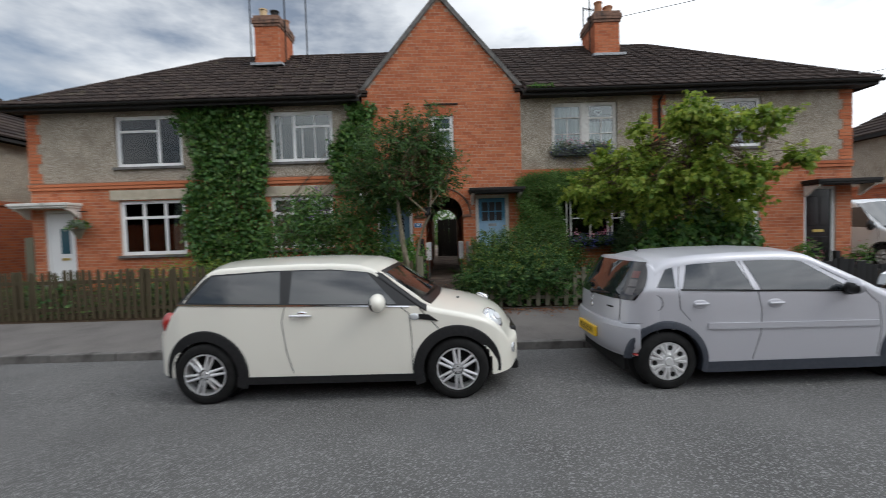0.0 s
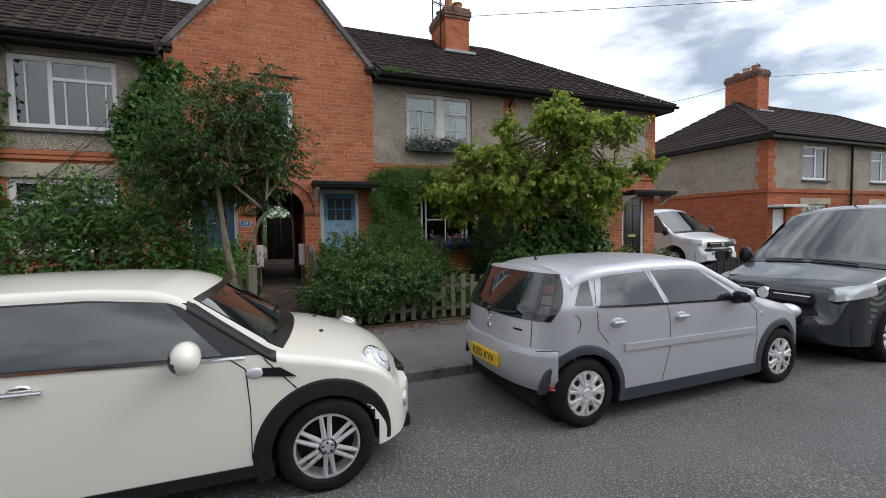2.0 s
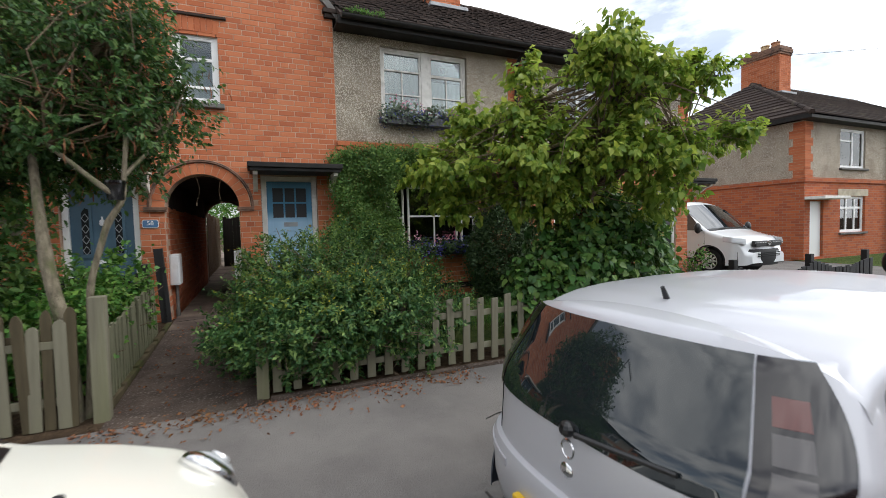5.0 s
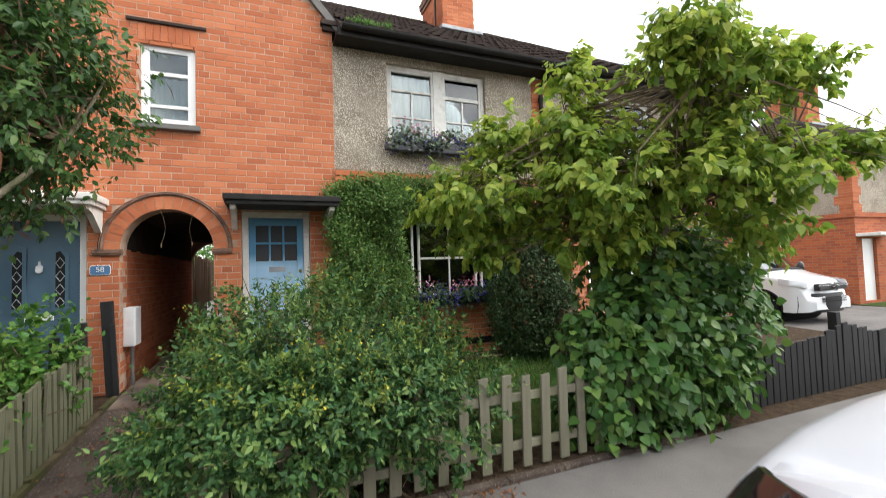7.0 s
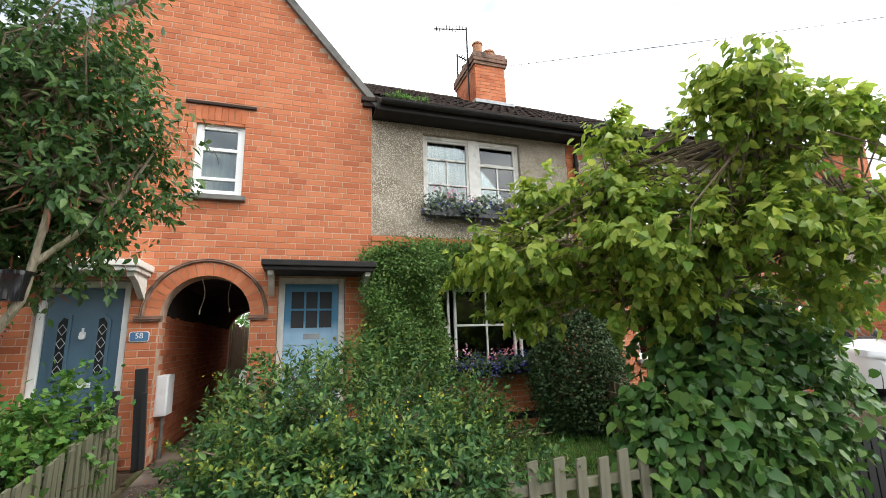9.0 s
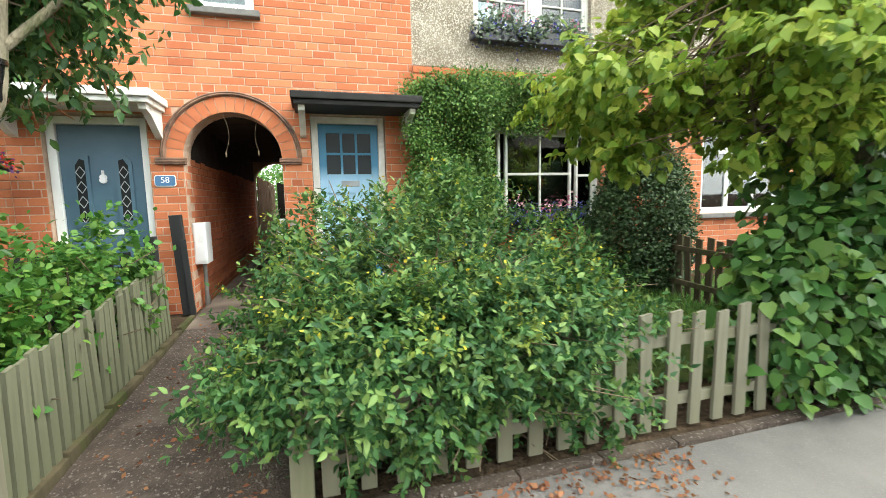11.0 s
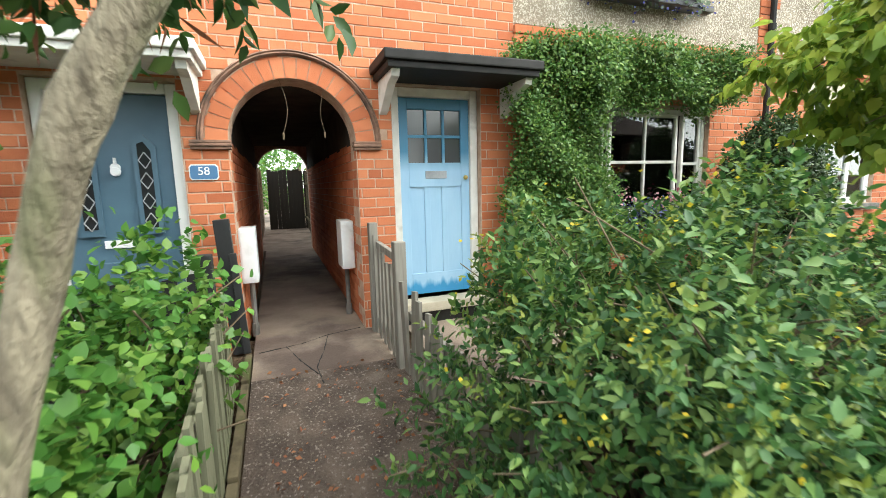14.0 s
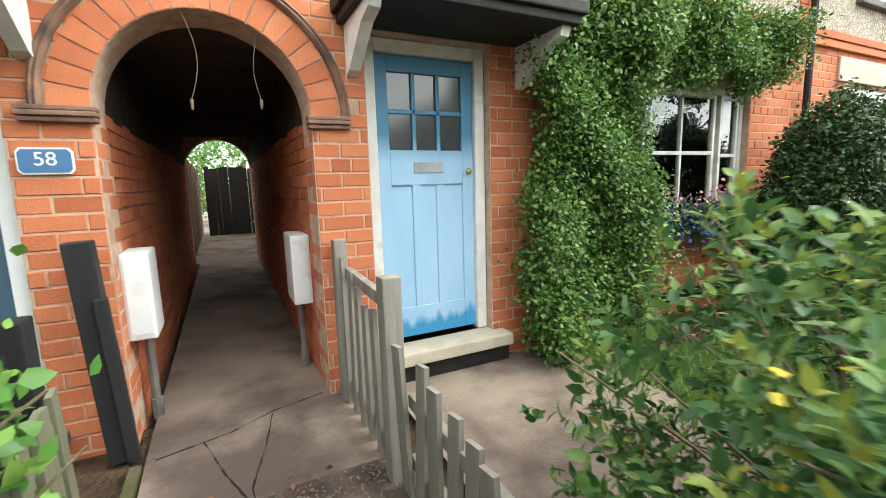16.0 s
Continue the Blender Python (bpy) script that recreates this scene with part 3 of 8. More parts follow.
# chimneys
def chimney(x0, x1, y0, y1, z0, z1, pots, owner):
    bm = bmesh.new()
    box(bm, x0 + 0.006, x1 - 0.006, y0 + 0.006, y1 - 0.006, z0, z1 - 0.3)
    ch = part("chimney", bm, M_mortar, owner, "orange brick chimney stack")
    bm = bmesh.new()
    z, k = z0, 0
    while z < z1 - 0.33:
        off = 0.12 * (k % 2)
        for y in (y0, y1 - 0.02):
            x = x0 - off
            while x < x1:
                a, b = max(x, x0), min(x + 0.235, x1)
                if b - a > 0.03:
                    box(bm, a + 0.004, b - 0.004, y, y + 0.02, z + 0.004, z + 0.079)
                x += 0.24
        for x in (x0, x1 - 0.02):
            y = y0 + 0.021 - off
            while y < y1 - 0.021:
                a, b = max(y, y0 + 0.021), min(y + 0.235, y1 - 0.021)
                if b - a > 0.03:
                    box(bm, x, x + 0.02, a + 0.004, b - 0.004, z + 0.004, z + 0.079)
                y += 0.24
        z += 0.083
        k += 1
    part("bricks", bm, M_brick, ch)
    bm = bmesh.new()
    for i, grow in enumerate((0.03, 0.055, 0.055, 0.02)):
        zz = z1 - 0.33 + i * 0.083
        box(bm, x0 - grow, x1 + grow, y0 - grow, y1 + grow, zz + 0.003, zz + 0.08, bevel=0.008)
    part("cap", bm, M_mould, ch, "corbelled brick chimney cap")
    bm = bmesh.new()
    box(bm, x0 - 0.09, x1 + 0.12, y0 - 0.16, y1 + 0.04, z0 + 0.05, z0 + 0.13, bevel=0.01)
    part("flashing", bm, M_lead, ch, "grey lead flashing")
    for px, py, h, r, mat in pots:
        bm = bmesh.new()
        h += 0.12
        rod(bm, (px, py, z1 - 0.02), (px, py, z1 + h), r * 1.2, r * 1.05, 14)
        rod(bm, (px, py, z1 + h - 0.04), (px, py, z1 + h), r * 1.25, r * 1.25, 14)
        part("pot", bm, mat, ch, "clay chimney pot")
    return ch


chimney(-5.52, -4.78, 13.3, 14.5, 6.66, 8.22, [(-5.3, 13.5, 0.14, 0.10, M_buff), (-5.05, 13.75, 0.2, 0.11, M_black), (-4.9, 14.2, 0.12, 0.11, M_terracotta)], house)
chimney(4.60, 5.34, 13.3, 14.5, 6.62, 8.02, [(4.78, 13.5, 0.22, 0.10, M_terracotta), (5.1, 13.6, 0.12, 0.12, M_terracotta), (4.8, 14.2, 0.10, 0.11, M_kerb), (5.1, 14.2, 0.10, 0.11, M_terracotta)], house)


# aerials
def aerial(x, y, z0, z1, turn, boom, label):
    t = thing("television_aerial", label, "aerial", at=(x, y, z0), turn=turn)
    bm = bmesh.new()
    rod(bm, (0, 0, -0.3), (0, 0, z1 - z0), 0.021, seg=6)
    part("mast", bm, M_black, t)
    if boom:
        bm = bmesh.new()
        rod(bm, (0, 0, z1 - z0 - 0.05), (boom, 0, z1 - z0 - 0.05), 0.016, seg=6)
        for i in range(9):
            u = boom * (0.12 + 0.1 * i)
            rod(bm, (u, -0.09, z1 - z0 - 0.05), (u, 0.12, z1 - z0 - 0.05), 0.010, seg=5)
        part("boom", bm, M_black, t)
    return t


aerial(-5.62, 13.28, 7.2, 8.95, 195, 0.95, "thin grey rooftop television aerial beside a chimney")
aerial(-4.70, 13.6, 7.2, 9.6, 0, 0, "tall bare aerial pole beside a chimney")
aerial(-4.2, 14.1, 7.2, 9.5, 0, 0, "tall bare aerial pole beside a chimney")
aerial(4.52, 13.5, 7.0, 8.75, 165, 0.75, "rooftop television aerial with short cross rods")
aerial(4.62, 14.4, 7.6, 8.70, 20, 0.95, "rooftop television aerial with short cross rods")


# ---- windows ----
def window(x0, x1, z0, z1, y, lights, mat, label, blind="", sill=True, owner=house, frame_w=0.055):
    """lights: (x share from, to, list of bar heights as shares, upright bars as shares)."""
    w = part("window", bar_frame(x0, x1, z0, z1, y, frame_w), mat, owner, label)
    for a, b, hbars, vbars in lights:
        xa, xb = x0 + frame_w + (x1 - x0 - 2 * frame_w) * a, x0 + frame_w + (x1 - x0 - 2 * frame_w) * b
        za, zb = z0 + frame_w, z1 - frame_w
        bm = bmesh.new()
        s = 0.036
        box(bm, xa, xa + s, y + 0.008, y + 0.055, za, zb, bevel=0.005)
        box(bm, xb - s, xb, y + 0.008, y + 0.055, za, zb, bevel=0.005)
        box(bm, xa + s, xb - s, y + 0.008, y + 0.055, za, za + s, bevel=0.005)
        box(bm, xa + s, xb - s, y + 0.008, y + 0.055, zb - s, zb, bevel=0.005)
        for h, thick in hbars:
            zc = za + (zb - za) * h
            box(bm, xa + s, xb - s, y + 0.006, y + 0.05, zc - thick / 2, zc + thick / 2, bevel=0.004)
        for v, lo, hi in vbars:
            xc = xa + (xb - xa) * v
            box(bm, xc - 0.011, xc + 0.011, y + 0.012, y + 0.045, za + (zb - za) * lo, za + (zb - za) * hi)
        part("casement", bm, mat, w)
        g = part("pane", quad_xz(xa + 0.01, xb - 0.01, za + 0.01, zb - 0.01, y + 0.032), M_glass, w)
        g.visible_shadow = False
        if blind == "slats":
            bm = bmesh.new()
            z = za + 0.03
            while z < zb - 0.03:
                prism(bm, [(y + 0.112, z), (y + 0.136, z + 0.038), (y + 0.139, z + 0.036), (y + 0.115, z - 0.002)], 'x', xa + 0.02, xb - 0.02)
                z += 0.045
            part("venetian_blind", bm, M_whitewood, w, "half open venetian blind")
        elif blind == "net":
            curtain(xa, xb, za, zb, y + 0.14, w)
        elif blind == "low" or (blind == "mixed" and a > 0.3):
            curtain(xa, xb, za, za + (zb - za) * 0.64, y + 0.10, w)
        elif blind == "mixed":
            curtain(xa, xb, za, zb, y + 0.12, w)
        elif blind == "side":
            curtain(xa, xa + (xb - xa) * 0.32, za, zb, y + 0.16, w)
    if sill:
        bm = bmesh.new()
        box(bm, x0 - 0.06, x1 + 0.06, y - 0.14, y + 0.05, z0 - 0.07, z0 - 0.002, bevel=0.012)
        part("sill", bm, M_kerb, w, "grey tiled sill")
    return w


def bar_frame(x0, x1, z0, z1, y, s):
    bm = bmesh.new()
    box(bm, x0 + 0.002, x0 + s, y, y + 0.07, z0 + 0.002, z1 - 0.002, bevel=0.004)
    box(bm, x1 - s, x1 - 0.002, y, y + 0.07, z0 + 0.002, z1 - 0.002, bevel=0.004)
    box(bm, x0 + s, x1 - s, y, y + 0.07, z0 + 0.002, z0 + s, bevel=0.004)
    box(bm, x0 + s, x1 - s, y, y + 0.07, z1 - s, z1 - 0.002, bevel=0.004)
    return bm


def quad_xz(x0, x1, z0, z1, y):
    bm = bmesh.new()
    box(bm, x0, x1, y, y + 0.004, z0, z1)
    return bm


def curtain(xa, xb, za, zb, y, owner):
    bm = bmesh.new()
    n = max(8, int((xb - xa) / 0.018))
    cols = []
    for i in range(n + 1):
        x = xa + (xb - xa) * i / n
        dy = 0.018 * math.sin(i * 1.1) + 0.01 * math.sin(i * 0.37)
        cols.append((bm.verts.new((x, y + dy, za)), bm.verts.new((x, y + dy * 0.6, zb))))
    for (a, b), (c, d) in zip(cols, cols[1:]):
        bm.faces.new((a, c, d, b))
    part("curtain", bm, M_curtain, owner, "pale hanging net curtain", smooth=True)


WY = F + 0.06
u = OPEN_UP
window(*u[0], WY, [(0.0, 0.64, [(0.72, 0.06)], []), (0.64, 1.0, [], [])], M_white, "white plastic casement window with a tilted top light", "net")
window(*u[1], WY, [(0.0, 0.36, [], [(0.35, 0.03, 0.97)]), (0.36, 1.0, [(0.72, 0.06)], [(0.22, 0.04, 0.70), (0.55, 0.04, 0.96), (0.86, 0.04, 0.70)])], M_white, "white plastic casement window with lead bars")
window(*u[2], WY, [(0.0, 0.46, [(0.72, 0.03), (0.36, 0.022)], [(0.5, 0.0, 0.72)]), (0.57, 1.0, [(0.70, 0.05), (0.36, 0.022)], [(0.5, 0.0, 0.70)])], M_whitewood, "old white painted wooden sash window in pebbledash", "mixed")
solid("mullion", M_whitewood, house, (u[2][0] + 0.055 + 1.55 * 0.46, u[2][0] + 0.055 + 1.55 * 0.57, WY - 0.012, WY + 0.07, u[2][2], u[2][3]))
window(*u[3], WY, [(0.0, 0.36, [], []), (0.36, 1.0, [(0.72, 0.06)], [])], M_white, "white plastic casement window behind a tree", "net")
low = OPEN_LOW
bm = bmesh.new()
hx0, hz0 = u[2][0] + (u[2][1] - u[2][0]) * 0.74, u[2][2] + (u[2][3] - u[2][2]) * 0.80
loop = [(hx0 + 0.0050 * 16 * math.sin(v) ** 3, hz0 + 0.0050 * (13 * math.cos(v) - 5 * math.cos(2 * v) - 2 * math.cos(3 * v) - math.cos(4 * v))) for v in [2 * math.pi * i / 28 for i in range(28)]]
for (xa, za), (xb, zb) in zip(loop, loop[1:] + loop[:1]):
    rod(bm, (xa, WY + 0.075, za), (xb, WY + 0.075, zb), 0.012, seg=6)
rod(bm, (hx0, WY + 0.075, hz0 + 0.05), (hx0, WY + 0.075, hz0 + 0.16), 0.003, seg=5)
tagged(part("hanging_heart", bm, M_white, None), "white heart ornament hanging in the upstairs window", "ornament")
G3 = [(0.0, 0.34, [(0.70, 0.07)], []), (0.34, 0.69, [(0.70, 0.07)], []), (0.69, 1.0, [(0.70, 0.07)], [])]
window(*low[1], WY, G3, M_white, "white plastic window of three lights with blinds", "slats")
window(*low[2], WY, G3, M_white, "white plastic window of three lights with blinds", "slats")
window(*low[3], WY, [(0.0, 0.17, [(0.5, 0.03)], []), (0.21, 0.79, [(0.52, 0.032)], [(0.52, 0.0, 1.0)]), (0.83, 1.0, [(0.5, 0.03)], [])], M_whitewood, "old white painted sash window under ivy")
window(*low[4], WY, G3, M_white, "white plastic window of three lights")
gw = OPEN_GABLE[0]
window(gw[0], gw[1], gw[2], gw[3], GF + 0.05, [(0.0, 1.0, [(0.66, 0.045), (0.21, 0.040)], [])], M_white, "small white sash window high in the gable, half open", "low", sill=True)
solid("lintel", M_stone, house, (-8.58, -6.50, F - 0.03, F + 0.0, 2.68, 2.94), (-4.60, -2.78, F - 0.03, F + 0.0, 2.66, 2.92), (6.2, 8.2, F - 0.03, F, 2.66, 2.92), bevel=0.012, label="cream concrete lintels over the ground floor windows")
solid("drip_course", M_tile, house, (-0.46, 0.40, GF - 0.035, GF + 0.0, 4.83, 4.87), bevel=0.008, label="dark tile drip course over the gable window")


# ---- doors ----
def canopy(x0, x1, y0, z, mat, under, label):
    bm = bmesh.new()
    box(bm, x0, x1, y0, F - 0.03, z, z + 0.075, bevel=0.012)
    box(bm, x0 + 0.03, x1 - 0.03, y0 + 0.03, F - 0.03, z - 0.05, z, bevel=0.008)
    c = part("canopy", bm, mat, house, label)
    for x in (x0 + 0.07, x1 - 0.13):
        bm = bmesh.new()
        prism(bm, [(F - 0.031, z - 0.05), (y0 + 0.08, z - 0.05), (y0 + 0.10, z - 0.10), (y0 + 0.22, z - 0.13), (F - 0.10, z - 0.30), (F - 0.031, z - 0.32)], 'x', x, x + 0.065)
        part("bracket", bm, under, c)
    return c


canopy(0.60, 1.96, F - 0.58, 2.60, M_black, M_whitewood, "black flat canopy on white brackets over the blue door")
canopy(-2.05, -0.62, F - 0.58, 2.56, M_whitewood, M_whitewood, "flaking white wooden door canopy")
canopy(-10.75, -9.28, F - 0.55, 2.56, M_whitewood, M_whitewood, "flaking white wooden door canopy")
canopy(9.05, 10.62, F - 0.58, 2.56, M_black, M_whitewood, "black flat door canopy")


def door_frame(x0, x1, z0, z1, y, s, mat):
    return solid("door_frame", mat, house, (x0, x0 + s, y, y + 0.11, z0, z1), (x1 - s, x1, y, y + 0.11, z0, z1), (x0 + s, x1 - s, y, y + 0.11, z1 - s, z1), bevel=0.006)


# pale blue front door
DY = F + 0.07
door_frame(0.785, 1.625, 0.62, 2.535, DY - 0.03, 0.075, M_whitewood)
X0, X1, Z0, Z1 = 0.862, 1.548, 0.645, 2.455
bm = bmesh.new()
box(bm, X0, X0 + 0.085, DY, DY + 0.045, Z0, Z1, bevel=0.004)
box(bm, X1 - 0.085, X1, DY, DY + 0.045, Z0, Z1, bevel=0.004)
for za, zb in ((Z0, Z0 + 0.20), (1.66, 1.88), (Z1 - 0.10, Z1)):
    box(bm, X0 + 0.085, X1 - 0.085, DY, DY + 0.045, za, zb, bevel=0.004)
for k in (1, 2):
    xc = X0 + 0.085 + (X1 - X0 - 0.17) * k / 3
    box(bm, xc - 0.028, xc + 0.028, DY, DY + 0.045, Z0 + 0.20, 1.66, bevel=0.004)
    box(bm, xc - 0.013, xc + 0.013, DY + 0.003, DY + 0.04, 1.88, Z1 - 0.10, bevel=0.003)
box(bm, X0 + 0.085, X1 - 0.085, DY + 0.003, DY + 0.04, 2.105, 2.131, bevel=0.003)
box(bm, X0 + 0.03, X1 - 0.03, DY + 0.016, DY + 0.03, Z0 + 0.02, 1.87)
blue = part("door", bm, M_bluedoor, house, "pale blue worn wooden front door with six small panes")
g = part("door_pane", quad_xz(X0 + 0.08, X1 - 0.08, 1.88, Z1 - 0.1, DY + 0.02), glass("obscure_glass", (0.05, 0.055, 0.06), 0.12), blue, "dark obscure glass")
solid("letterbox", M_lead, blue, (1.105, 1.315, DY - 0.008, DY + 0.004, 1.735, 1.805), bevel=0.004, label="tarnished letterbox")
bm = bmesh.new()
bmesh.ops.create_uvsphere(bm, u_segments=10, v_segments=8, radius=0.022, matrix=Matrix.Translation((1.505, DY - 0.015, 1.74)))
part("lock", bm, M_brass, blue)
solid("threshold", M_stone, house, (0.70, 1.72, F - 0.16, F + 0.06, 0.53, 0.615), bevel=0.012, label="worn grey stone doorstep")
solid("step_riser", M_black, house, (0.72, 1.70, F - 0.13, F + 0.02, 0.36, 0.53))

# slate blue door with two leaded lights
door_frame(-1.735, -0.845, 0.55, 2.465, DY - 0.03, 0.075, M_white)
X0, X1, Z0, Z1 = -1.655, -0.925, 0.57, 2.385
bm = bmesh.new()
box(bm, X0, X1, DY, DY + 0.05, Z0, Z1, bevel=0.004)
slate = part("door", bm, M_greydoor, house, "slate blue front door with two narrow leaded lights")
for xa in (X0 + 0.10, X1 - 0.25):
    sgn = 1 if xa < -1.3 else -1
    pts = [(xa, 1.36), (xa + 0.15, 1.36), (xa + 0.15, 2.02 + (0.06 if sgn > 0 else 0)), (xa + 0.075, 2.10), (xa, 2.02 + (0 if sgn > 0 else 0.06))]
    bm = bmesh.new()
    prism(bm, pts, 'y', DY - 0.022, DY + 0.002)
    part("moulding", bm, M_greydoor, slate)
    bm = bmesh.new()
    inner = [(xa + 0.075 + (x - xa - 0.075) * 0.56, 1.72 + (z - 1.72) * 0.86) for x, z in pts]
    prism(bm, inner, 'y', DY - 0.026, DY - 0.018)
    pane = part("door_pane", bm, glass("leaded_glass", (0.02, 0.022, 0.025), 0.05), slate, "dark leaded glass")
    bm = bmesh.new()
    for i in range(4):
        z = 1.46 + i * 0.15
        for dx, dz in ((0.04, 0.06), (-0.04, 0.06), (0.04, -0.06), (-0.04, -0.06)):
            rod(bm, (xa + 0.075 + dx, DY - 0.028, z), (xa + 0.075, DY - 0.028, z + dz), 0.004, seg=5)
    part("leading", bm, M_lead, pane)
bm = bmesh.new()
rod(bm, (-1.29, DY - 0.03, 1.86), (-1.29, DY, 1.86), 0.03, seg=14)
bmesh.ops.create_cone(bm, cap_ends=True, segments=12, radius1=0.035, radius2=0.03, depth=0.02, matrix=pose(-1.29, DY - 0.03, 1.83, 90))
box(bm, -1.297, -1.283, DY - 0.03, DY, 1.88, 1.93)
M_satin = plain("satin_chrome", (0.72, 0.72, 0.74), 0.3)
part("knocker", bm, M_satin, slate, "chrome ring knocker")
solid("letterbox", M_satin, slate, (-1.42, -1.16, DY - 0.012, DY + 0.003, 1.265, 1.325), bevel=0.005, label="chrome letterbox")
solid("lower_panel", M_greydoor, slate, (-1.55, -1.33, DY - 0.012, DY + 0.003, 0.72, 1.16), (-1.25, -1.03, DY - 0.012, DY + 0.003, 0.72, 1.16), bevel=0.008)
solid("threshold", M_kerb, house, (-1.80, -0.78, F - 0.15, F + 0.06, 0.47, 0.555), bevel=0.012, label="worn grey stone doorstep")
solid("step_riser", M_black, house, (-1.78, -0.80, F - 0.12, F + 0.02, 0.33, 0.47))

# white door at the far end
door_frame(-10.32, -9.55, 0.55, 2.46, DY - 0.03, 0.06, M_white)
white = solid("door", M_whitedoor, house, (-10.255, -9.615, DY, DY + 0.05, 0.57, 2.39), bevel=0.004, label="white plastic front door with a blue-grey pane")
solid("door_pane", glass("blue_pane", (0.03, 0.09, 0.12), 0.08), white, (-9.98, -9.74, DY - 0.006, DY + 0.004, 1.35, 2.0))
solid("letterbox", M_brass, white, (-9.98, -9.76, DY - 0.01, DY + 0.003, 1.18, 1.24))
solid("threshold", M_kerb, house, (-10.4, -9.5, F - 0.15, F + 0.06, 0.47, 0.555), bevel=0.012)
# black door at the other end
door_frame(9.16, 9.96, 0.55, 2.50, DY - 0.03, 0.07, M_white)
blackd = solid("door", M_blackdoor, house, (9.235, 9.885, DY, DY + 0.05, 0.57, 2.425), bevel=0.004, label="black glossy panelled front door")
solid("letterbox", M_brass, blackd, (9.42, 9.70, DY - 0.012, DY + 0.003, 1.33, 1.40), bevel=0.004, label="brass letterbox")
solid("panel", M_blackdoor, blackd, (9.32, 9.52, DY - 0.012, DY + 0.003, 0.75, 1.22), (9.60, 9.80, DY - 0.012, DY + 0.003, 0.75, 1.22), (9.32, 9.52, DY - 0.012, DY + 0.003, 1.5, 2.25), (9.60, 9.80, DY - 0.012, DY + 0.003, 1.5, 2.25), bevel=0.01)
solid("threshold", M_kerb, house, (9.1, 10.0, F - 0.15, F + 0.06, 0.47, 0.555), bevel=0.012)

